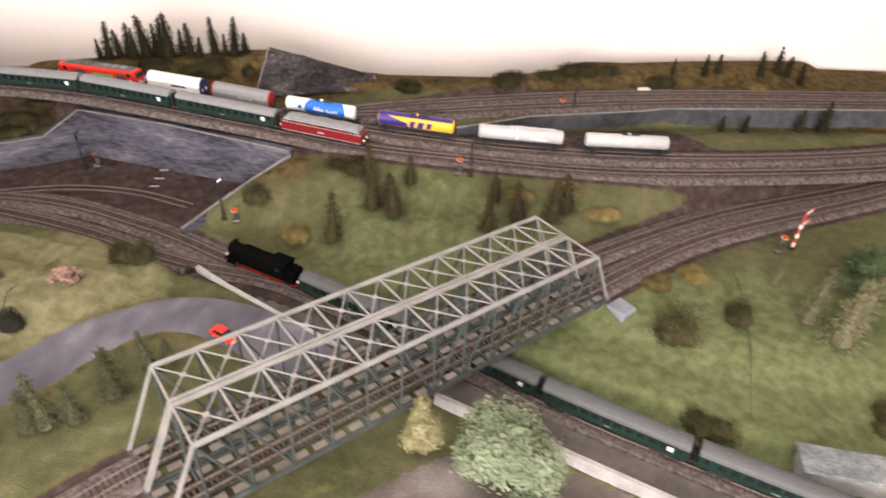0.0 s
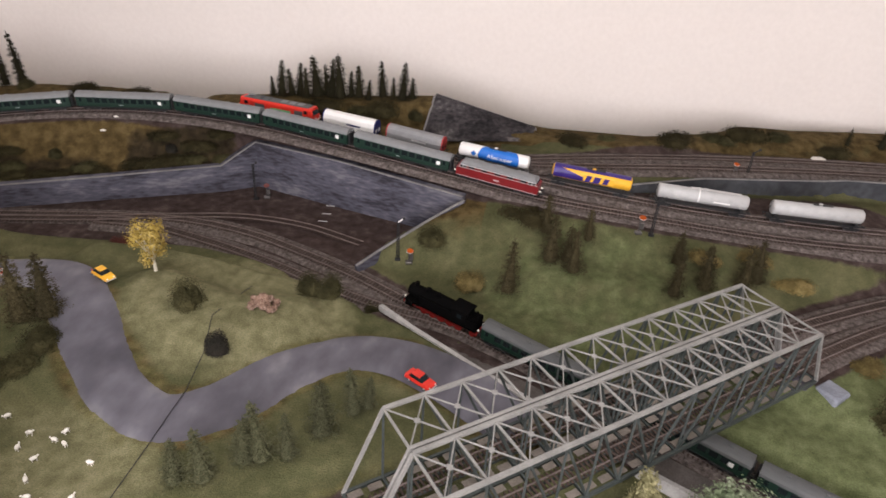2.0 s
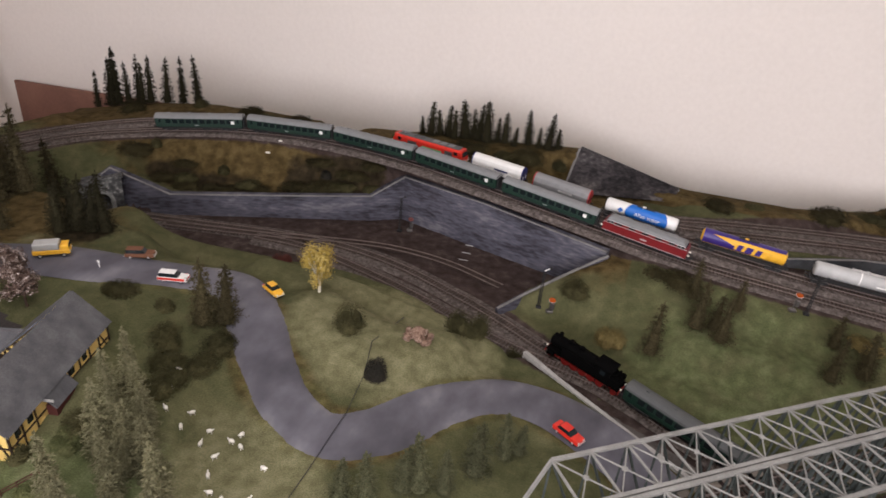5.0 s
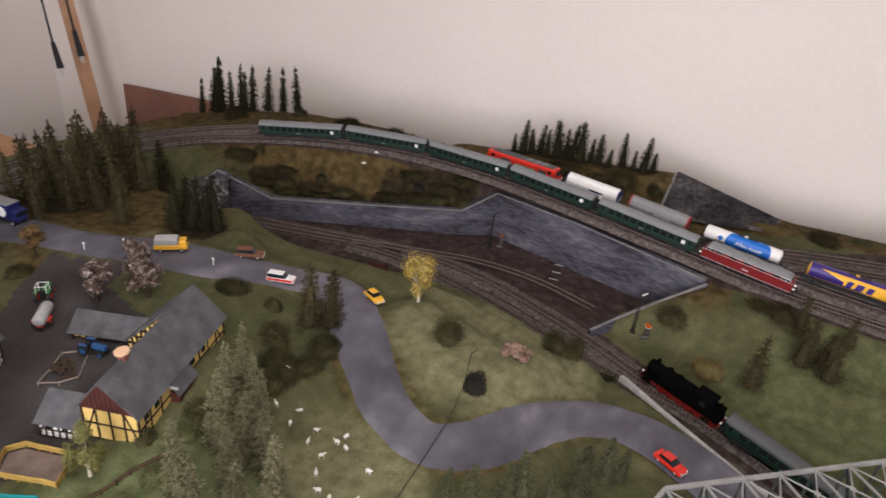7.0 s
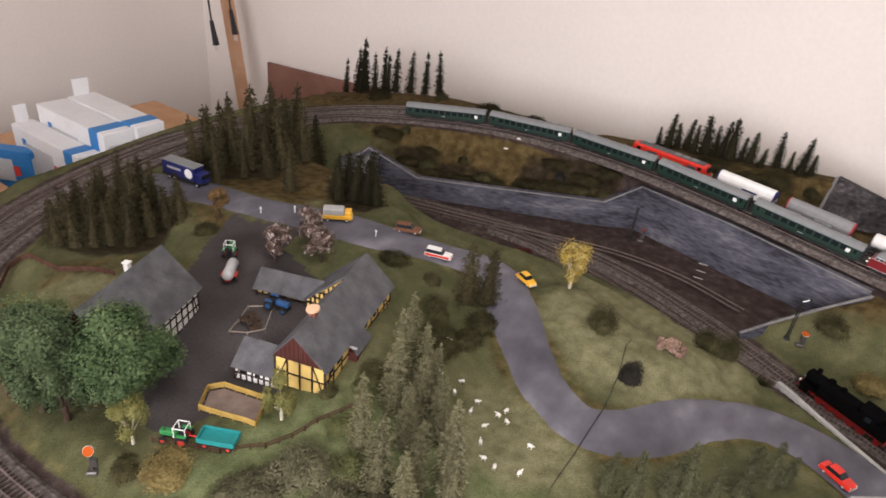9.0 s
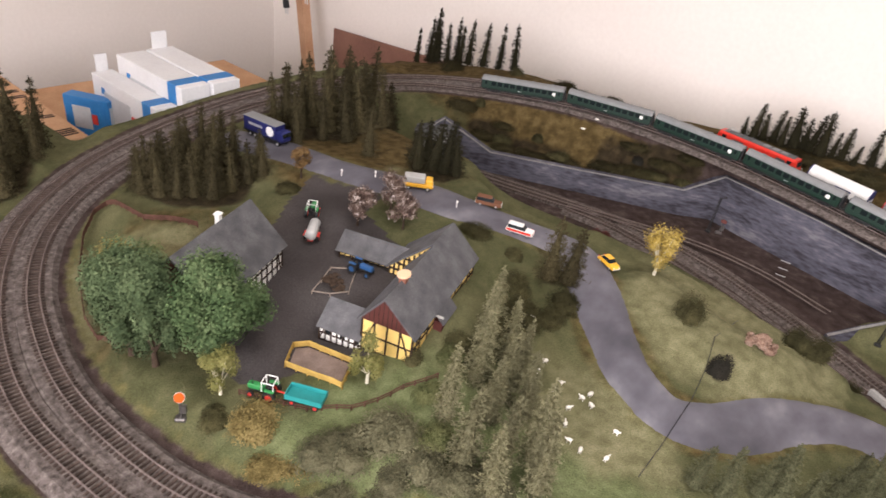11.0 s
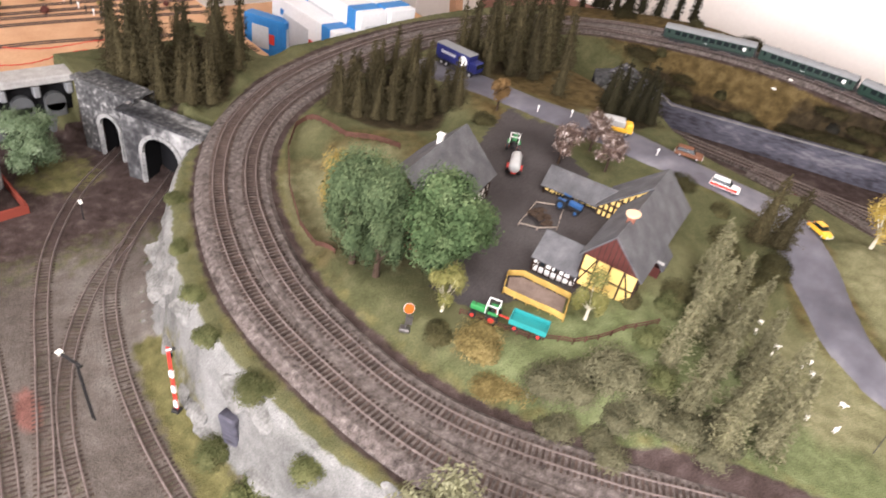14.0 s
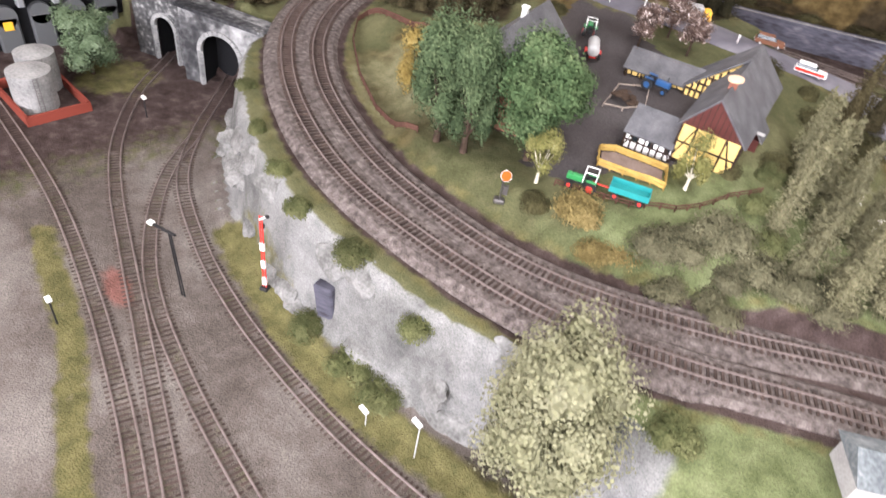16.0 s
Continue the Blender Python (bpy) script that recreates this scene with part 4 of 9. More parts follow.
def set_down(th, path, s, base):
    """Stands a vehicle on the rails with its bogies on the line."""
    a, b = path.at(s - base / 2), path.at(s + base / 2)
    d = (b - a).normalized()
    side = Vector((-d.y, d.x, 0)).normalized()
    up = d.cross(side)
    if up.z < 0:
        up = -up
    m = Matrix((d, side, up)).transposed().to_4x4()
    return Matrix.Translation((a + b) / 2) @ m @ Matrix.Scale(U, 4)


def arch(w, z0, z1, n=8, flat=1.0):
    """Profile points of a roof arch from one edge to the other."""
    return [(w / 2 * math.cos(math.pi * i / n) , z0 + (z1 - z0) * math.sin(math.pi * i / n) ** flat) for i in range(n + 1)]


def wheelset(parent, x, r=0.47, mat="steel"):
    bm = bmesh.new()
    for y in (-0.72, 0.72):
        add_rod(bm, (x, y - 0.07, r), (x, y + 0.07, r), r, 14)
        add_rod(bm, (x, y - 0.09 if y > 0 else y + 0.03, r), (x, y - 0.03 if y > 0 else y + 0.09, r), r + 0.06, 14)
    add_rod(bm, (x, -0.7, r), (x, 0.7, r), 0.09, 6)
    return part("wheelset", bm, P[mat], parent)


def bogie(th, x, wheelbase=2.5, mat="black"):
    bm = bmesh.new()
    for y in (-1.15, 1.15):
        add_box(bm, x, y, 0.58, wheelbase + 1.1, 0.2, 0.34, bevel=0.05)
        for o in (-0.5, 0.5):
            add_box(bm, x + o * wheelbase, y, 0.48, 0.4, 0.22, 0.36)
        add_box(bm, x, y, 0.40, 0.8, 0.2, 0.3)
    add_box(bm, x, 0, 0.7, 0.6, 2.0, 0.25)
    b = part("bogie", bm, P[mat], th)
    for o in (-0.5, 0.5):
        wheelset(b, x + o * wheelbase)
    return b


def buffers(th, L):
    for e in (-1, 1):
        for y in (-0.88, 0.88):
            bm = bmesh.new()
            add_rod(bm, (e * (L / 2 - 0.55), y, 1.05), (e * (L / 2 - 0.06), y, 1.05), 0.12, 8)
            add_rod(bm, (e * (L / 2 - 0.08), y, 1.05), (e * L / 2, y, 1.05), 0.25, 10)
            part("buffer", bm, P["black"], th)
        bm = bmesh.new()
        add_box(bm, e * (L / 2 - 0.1), 0, 0.85, 0.8, 0.25, 0.2)
        part("coupling", bm, P["black"], th)


def coach(label, L=21.4, roof="roofgrey"):
    th = empty("passenger_coach", Matrix(), label, "railway coach", "green passenger coaches")
    h = L / 2 - 0.6
    bm = bmesh.new()
    extrude_profile(bm, [(-1.30, 0.95), (1.30, 0.95), (1.42, 1.2), (1.42, 3.0), (1.25, 3.2), (-1.25, 3.2), (-1.42, 3.0), (-1.42, 1.2)], -h, h)
    part("body", bm, P["coach"], th)
    bm = bmesh.new()
    extrude_profile(bm, [(-1.46, 3.02)] + arch(2.92, 3.05, 3.95)[::-1] + [(1.46, 3.02)], -h - 0.12, h + 0.12)
    r = part("roof", bm, P[roof], th)
    for k in range(-3, 4, 2):
        bm = bmesh.new()
        add_box(bm, k * L / 9, 0, 4.0, 0.7, 0.5, 0.22, bevel=0.06)
        part("roof_vent", bm, P[roof], r)
    part("underframe", box_bm(0, 0, 0.78, L - 1.6, 2.3, 0.32), P["black"], th)
    part("battery_box", box_bm(-1.2, 0.7, 0.5, 2.4, 0.7, 0.45, bevel=0.05), P["black"], th)
    part("battery_box", box_bm(1.6, -0.7, 0.5, 2.0, 0.7, 0.45, bevel=0.05), P["black"], th)
    n = 10
    for side in (-1, 1):
        for i in range(n):
            x = (i - (n - 1) / 2) * (L - 5.6) / n
            w = part("window", box_bm(x, side * 1.425, 2.35, 1.15, 0.05, 0.95, bevel=0.02), P["glass"], th)
            part("window_frame", box_bm(x, side * 1.44, 1.86, 1.25, 0.05, 0.06), P["coach"], w)
        for e in (-1, 1):
            d = part("door", box_bm(e * (h - 1.0), side * 1.42, 2.0, 0.85, 0.06, 2.0, bevel=0.02), P["coach"], th)
            part("door_window", box_bm(e * (h - 1.0), side * 1.455, 2.45, 0.5, 0.03, 0.8), P["glass"], d)
            part("step", box_bm(e * (h - 1.0), side * 1.3, 0.72, 0.9, 0.3, 0.08), P["black"], th)
        part("class_plate", box_bm(h - 2.2, side * 1.43, 2.15, 0.75, 0.05, 0.75), P["white"], th)
        part("lettering_bar", box_bm(-0.5, side * 1.43, 1.45, 0.9, 0.04, 0.10), P["silver"], th)
    for e in (-1, 1):
        part("gangway", box_bm(e * (h + 0.2), 0, 2.1, 0.45, 1.5, 2.3, bevel=0.1), P["black"], th)
        bogie(th, e * (L / 2 - 3.6))
    buffers(th, L)
    return th


def diesel_loco(L=18.4):
    th = empty("diesel_locomotive", Matrix(), "dark red diesel locomotive with grey roof and silver trim lines", "locomotive")
    h = L / 2 - 0.5
    prof = [(-1.42, 0.85), (1.42, 0.85), (1.5, 1.1), (1.5, 2.7), (-1.5, 2.7), (-1.5, 1.1)]
    bm = bmesh.new()
    vs = extrude_profile(bm, prof, -h, h)
    for v in vs:
        k = 1 - 0.22 * (abs(v.co.y) > 1.2)
        v.co.x = math.copysign(abs(v.co.x) - (0.0 if abs(v.co.y) < 1.2 else 0.45), v.co.x)
    part("lower_body", bm, P["red200"], th)
    bm = bmesh.new()
    vs = extrude_profile(bm, [(-1.5, 2.71), (1.5, 2.71), (1.42, 3.25), (-1.42, 3.25)], -h, h)
    for v in vs:
        v.co.x = math.copysign(abs(v.co.x) - (0.45 if v.co.z < 2.9 else 1.25), v.co.x)
    part("window_band", bm, P["red200"], th)
    bm = bmesh.new()
    vs = extrude_profile(bm, [(-1.45, 3.22)] + arch(2.9, 3.24, 4.0)[::-1] + [(1.45, 3.22)], -h + 1.0, h - 1.0)
    for v in vs:
        v.co.x = math.copysign(abs(v.co.x) - max(0, v.co.z - 3.3) * 0.9, v.co.x)
    r = part("roof", bm, P["roofgrey"], th)
    for x in (-4.5, 0, 4.5):
        part("roof_hatch", box_bm(x, 0, 4.0, 2.2, 1.5, 0.14, bevel=0.04), P["roofgrey"], r)
    for side in (-1, 1):
        part("trim_line", box_bm(0, side * 1.505, 2.71, L - 2.2, 0.04, 0.10), P["silver"], th)
        part("trim_line", box_bm(0, side * 1.505, 1.0, L - 2.2, 0.04, 0.09), P["silver"], th)
        part("trim_line", box_bm(0, side * 1.44, 3.24, L - 3.6, 0.05, 0.10), P["silver"], th)
        for x in (-5.2, -2.6, 0, 2.6, 5.2):
            part("side_window", box_bm(x, side * 1.47, 2.98, 1.2, 0.06, 0.4, bevel=0.02), P["glass"], th)
        for x in (-h + 1.8, h - 1.8):
            w = part("cab_window", box_bm(x, side * 1.468, 2.95, 1.5, 0.06, 0.56, bevel=0.02), P["silver"], th)
            for o in (-0.36, 0.36):
                part("pane", box_bm(x + o, side * 1.475, 2.96, 0.58, 0.07, 0.42), P["glass"], w)
        part("number_plate_bar", box_bm(0.0, side * 1.51, 1.7, 1.2, 0.05, 0.3), P["silver"], th)
        part("skirt", box_bm(0, side * 1.3, 0.72, L * 0.35, 0.14, 0.5, bevel=0.05), P["black"], th)
    for e in (-1, 1):
        m = pose(e * (h - 0.78), 0, 2.85, 0, e * -38, 0)
        part("windscreen", box_bm(0, 0, 0, 0.05, 2.2, 0.75, m=m), P["glass"], th)
        for y in (-1.0, 1.0):
            bm = bmesh.new()
            add_rod(bm, (e * (h - 0.35), y * 0.85, 1.55), (e * (h + 0.06), y * 0.85, 1.55), 0.17, 10)
            part("headlamp", bm, P["lamp"], th)
        part("buffer_beam", box_bm(e * (h - 0.05), 0, 1.0, 0.3, 2.5, 0.35), P["black"], th)
        bogie(th, e * (L / 2 - 3.6), 3.0)
    buffers(th, L)
    return th


def electric_loco(L=20.2):
    th = empty("electric_locomotive", Matrix(), "bright red modern locomotive with dark roof and green side panel", "locomotive")
    h = L / 2 - 0.5
    bm = bmesh.new()
    vs = extrude_profile(bm, [(-1.48, 0.9), (1.48, 0.9), (1.5, 1.2), (1.46, 3.2), (1.2, 3.65), (-1.2, 3.65), (-1.46, 3.2), (-1.5, 1.2)], -h, h)
    for v in vs:
        k = max(0, v.co.z - 1.9) * 0.45 + (0.25 if abs(v.co.y) > 1.3 else 0)
        v.co.x = math.copysign(abs(v.co.x) - k, v.co.x)
    part("body", bm, P["redloco"], th)
    r = part("roof", box_bm(0, 0, 3.72, L - 4.2, 2.35, 0.2, bevel=0.08), P["roofdark"], th)
    for x in (5.6, 3.6, 1.6):
        part("roof_grille", box_bm(x, 0, 3.88, 1.4, 1.5, 0.12, bevel=0.03), P["roofgrey"], r)
    for x in (-2.0, -4.0, -8.0 + 1.2):
        bm = bmesh.new()
        add_box(bm, x, 0, 3.95, 0.5, 1.4, 0.2)
        for y in (-0.5, 0.5):
            add_rod(bm, (x, y, 3.9), (x, y, 4.2), 0.08, 6)
        part("roof_equipment", bm, P["roofdark"], r)
    bm = bmesh.new()
    for y in (-0.45, 0.45):
        add_rod(bm, (-7.4, y, 4.0), (-5.2, y * 0.6, 4.35), 0.05, 5)
        add_rod(bm, (-5.2, y * 0.6, 4.35), (-7.2, y * 1.4, 4.55), 0.04, 5)
    add_rod(bm, (-7.2, -0.9, 4.55), (-7.2, 0.9, 4.55), 0.05, 5)
    part("pantograph", bm, P["silver"], r)
    for side in (-1, 1):
        part("side_panel", box_bm(1.2, side * 1.49, 2.1, 5.0, 0.05, 0.7), P["green"], th)
        part("side_grille", box_bm(-4.0, side * 1.48, 2.2, 2.4, 0.06, 1.3), P["roofdark"], th)
        part("side_grille", box_bm(5.6, side * 1.48, 2.2, 2.0, 0.06, 1.3), P["roofdark"], th)
        for e in (-1, 1):
            part("cab_window", box_bm(e * (h - 2.2), side * 1.475, 2.75, 0.9, 0.06, 0.7), P["glass"], th)
            part("cab_door", box_bm(e * (h - 3.4), side * 1.475, 2.1, 0.75, 0.06, 1.9), P["redloco"], th)
            part("number_plate_bar", box_bm(e * (h - 1.9), side * 1.51, 1.7, 0.6, 0.05, 0.35), P["white"], th)
        part("tank", box_bm(0, side * 0.9, 0.6, 5.0, 0.9, 0.6, bevel=0.1), P["black"], th)
    for e in (-1, 1):
        m = pose(e * (h - 0.55), 0, 2.75, 0, e * -24, 0)
        part("windscreen", box_bm(0, 0, 0, 0.08, 2.3, 0.95, m=m), P["glass"], th)
        part("front_stripe", box_bm(e * (h + 0.01), 0, 1.35, 0.06, 2.4, 0.22), P["white"], th)
        part("warning_panel", box_bm(e * (h + 0.05), 0, 1.0, 0.06, 0.5, 0.4), P["yellow"], th)
        for y in (-0.95, 0.95):
            part("headlamp", box_bm(e * (h - 0.02), y, 1.75, 0.14, 0.45, 0.28, bevel=0.04), P["lamp"], th)
        part("top_lamp", box_bm(e * (h - 0.95), 0, 3.45, 0.2, 0.35, 0.2), P["lamp"], th)
        part("snow_plough", box_bm(e * (h - 0.1), 0, 0.55, 0.35, 2.3, 0.4, bevel=0.05), P["black"], th)
        bogie(th, e * (L / 2 - 4.0), 2.9)
    buffers(th, L)
    return th


def hood_wagon(cover, ends, label, L):
    th = empty("hood_wagon", Matrix(), label, "freight wagon", "freight train")
    h = L / 2 - 0.6
    prof = [(-1.42, 1.1), (-1.45, 2.6), (-1.2, 3.5), (-0.7, 4.0), (0, 4.15), (0.7, 4.0), (1.2, 3.5), (1.45, 2.6), (1.42, 1.1)]
    bm = bmesh.new()
    extrude_profile(bm, prof, -h + 0.25, h - 0.25)
    part("cover", bm, P[cover], th)
    for e in (-1, 1):
        bm = bmesh.new()
        extrude_profile(bm, [(y * 1.015, z * 1.008) for y, z in prof], e * h - 0.25 * (e > 0), e * h + 0.25 * (e < 0))
        w = part("end_wall", bm, P[ends], th)
        for y in (-0.7, 0.7):
            part("end_plate", box_bm(e * (h + 0.03), y, 2.0, 0.05, 0.5, 0.7), P["white" if ends == "navy" else "black"], w)
    for k in range(7):
        x = (k - 3) * (L - 3) / 7
        bm = bmesh.new()
        extrude_profile(bm, [(y * 1.008, z * 1.004) for y, z in prof], x - 0.04, x + 0.04)
        part("hoop", bm, P[cover], th)
    for side in (-1, 1):
        part("lettering_bar", box_bm(1.2, side * 1.455, 2.3, 3.2, 0.03, 0.35), P["silver" if cover == "greywag" else "navy"], th)
        part("sill", box_bm(0, side * 1.3, 0.98, L - 1.4, 0.14, 0.3), P["black"], th)
    part("underframe", box_bm(0, 0, 0.9, L - 1.6, 2.2, 0.25), P["black"], th)
    for e in (-1, 1):
        bogie(th, e * (L / 2 - 2.4), 1.8)
    buffers(th, L)
    return th


def barrel(bm, x0, x1, r, zc, n=20, dome=0.35):
    rings = []
    for x, k in ((x0, 0.55), (x0 + dome * 0.35, 0.85), (x0 + dome, 1.0), (x1 - dome, 1.0), (x1 - dome * 0.35, 0.85), (x1, 0.55)):
        rings.append([bm.verts.new((x, r * k * math.cos(2 * math.pi * i / n), zc + r * k * math.sin(2 * math.pi * i / n))) for i in range(n)])
    for a, b in zip(rings, rings[1:]):
        for i in range(n):
            bm.faces.new((a[i], a[(i + 1) % n], b[(i + 1) % n], b[i]))
    bm.faces.new(rings[0][::-1])
    bm.faces.new(rings[-1])
    bmesh.ops.recalc_face_normals(bm, faces=bm.faces)


def shell(bm, outline, r, zc):
    """A patch that hugs a barrel: outline gives, for steps of angle, the x range."""
    prev = None
    for ang, xa, xb in outline:
        y, z = r * math.cos(ang), zc + r * math.sin(ang)
        cur = (bm.verts.new((xa, y, z)), bm.verts.new((xb, y, z)))
        if prev and (abs(prev[0].co.x - prev[1].co.x) > 1e-3 or abs(xa - xb) > 1e-3):
            bm.faces.new((prev[0], prev[1], cur[1], cur[0]))
        prev = cur
    bmesh.ops.recalc_face_normals(bm, faces=bm.faces)


def text_mesh(body, size):
    cu = bpy.data.curves.new("writing", "FONT")
    cu.body, cu.size, cu.extrude, cu.align_x, cu.align_y = body, size, 0.01, "CENTER", "CENTER"
    ob = new("writing", cu)
    me = bpy.data.meshes.new_from_object(ob.evaluated_get(bpy.context.evaluated_depsgraph_get()))
    bm = bmesh.new()
    bm.from_mesh(me)
    bpy.data.objects.remove(ob)
    bpy.data.meshes.remove(me)
    return bm


def tank_wagon(style, label, L):
    th = empty("tank_wagon", Matrix(), label, "tank wagon", "freight train")
    h = L / 2 - 0.75
    r, zc = 1.36, 2.78
    bm = bmesh.new()
    barrel(bm, -h, h, r, zc)
    base = {"blue": "white", "indigo": "yellow", "pale": "tanksilver", "plain": "tanksilver"}[style]
    tank = part("tank", bm, P[base], th, smooth=True)
    rr = r + 0.02
    if style == "blue":
        bm = bmesh.new()
        rows = []
        for i in range(25):
            a = -0.9 + i * (math.pi + 1.8) / 24
            sway = 0.9 * math.cos(a)
            rows.append((a, -h * 0.30 + sway, h * 0.62 - sway))
        shell(bm, rows, rr, zc)
        part("colour_band", bm, P["bluewag"], tank, smooth=True)
        for side in (-1, 1):
            bm = text_mesh("Alles super", 1.15)
            m = pose(1.4, side * (rr + 0.03), zc + 0.1, 90, 0, 0 if side < 0 else 180)
            bmesh.ops.transform(bm, matrix=m, verts=bm.verts)
            part("slogan", bm, P["white"], tank, "white slogan lettering")
            bm = bmesh.new()
            add_box(bm, 0, 0, 0, 0.8, 0.05, 0.8, m=pose(-h * 0.55, side * (rr + 0.01), zc + 0.1, 0, 45, 0))
            part("emblem", bm, P["bluewag"], tank, "blue diamond emblem")
    if style == "indigo":
        bm = bmesh.new()
        rows = []
        for i in range(13):
            a = math.pi + 0.75 - i * (math.pi + 0.75 - 1.95) / 12
            rows.append((a, -h + 0.3, -h + 0.45 + (a - 1.95) / (math.pi + 0.75 - 1.95) * 1.25 * h))
        shell(bm, rows, rr, zc)
        part("colour_field", bm, P["purple"], tank, smooth=True)
        bm = bmesh.new()
        shell(bm, [(2.25 - i * 0.16, -h + 0.3, h - 0.3) for i in range(8)], rr + 0.03, zc)
        part("colour_field", bm, P["purple"], tank, smooth=True)
        for side in (-1,):
            bm = bmesh.new()
            sl = 0.25
            for bx, bw in ((-1.45, 0.95), (0.2, 1.2), (1.9, 0.95)):
                add_box(bm, bx, 0, 0.12, bw, 0.06, 1.15)
            m = pose(0.9, side * (rr + 0.03), zc - 0.1) @ Matrix.Shear("XY", 4, (0.0, 0.0)) @ Matrix(((1, 0, sl, 0), (0, 1, 0, 0), (0, 0, 1, 0), (0, 0, 0, 1)))
            bmesh.ops.transform(bm, matrix=m, verts=bm.verts)
            part("emblem", bm, P["purple"], tank, "bold indigo emblem bars")
            part("emblem_ground", box_bm(1.4, side * (rr + 0.012), zc + 0.0, 5.8, 0.02, 1.15), P["yellow"], tank)
    if style == "pale":
        part("tank_band", box_bm(-0.8, 0, zc + r + 0.02, 0.25, 1.6, 0.06), P["white"], tank)
        bm = bmesh.new()
        shell(bm, [(-0.6 + i * 0.27, -0.95, -0.7) for i in range(17)], rr, zc)
        part("tank_band", bm, P["white"], tank, smooth=True)
        for side in (-1, 1):
            part("lettering_bar", box_bm(3.4, side * (r + 0.01), zc - 0.25, 3.0, 0.03, 0.3), P["white"], tank)
        part("catwalk", box_bm(2.2, 0, zc + r + 0.1, h * 1.1, 0.7, 0.08), P["silver"], th)
    if style in ("plain", "blue", "indigo"):
        bm = bmesh.new()
        add_box(bm, 0.6, 0, zc + r + 0.1, 3.6, 0.8, 0.07)
        for x in (-1.0, 0.6, 2.2):
            for y in (-0.38, 0.38):
                add_rod(bm, (x, y, zc + r + 0.1), (x, y, zc + r + 0.45), 0.035, 5)
        part("catwalk", bm, P["black"], th)
    bm = bmesh.new()
    add_rod(bm, (0.2, 0, zc + r - 0.1), (0.2, 0, zc + r + 0.3), 0.35, 12)
    part("manhole", bm, P[base], tank)
    for e in (-1, 1):
        bm = bmesh.new()
        for y in (-0.95, 0.95):
            add_beam(bm, (e * (h - 0.6), y, 1.0), (e * (h - 1.3), y * 0.8, 1.75), 0.2, 0.25)
        add_box(bm, e * (h - 0.9), 0, 1.3, 0.5, 2.0, 0.3)
        part("saddle", bm, P["black"], th)
        bm = bmesh.new()
        for y in (-0.25, 0.25):
            add_rod(bm, (e * (h + 0.25), y, 1.0), (e * (h + 0.15), y, zc + 1.2), 0.03, 5)
        for z in np.arange(1.3, 3.6, 0.4):
            add_rod(bm, (e * (h + 0.22), -0.25, z), (e * (h + 0.22), 0.25, z), 0.025, 5)
        part("ladder", bm, P["black"], th)
        bogie(th, e * (L / 2 - 2.3), 1.8)
    part("underframe", box_bm(0, 0, 0.98, L - 1.3, 1.9, 0.25), P["black"], th)
    part("brake_box", box_bm(0.5, 0.6, 0.7, 2.2, 0.5, 0.4), P["black"], th)
    buffers(th, L)
    return th


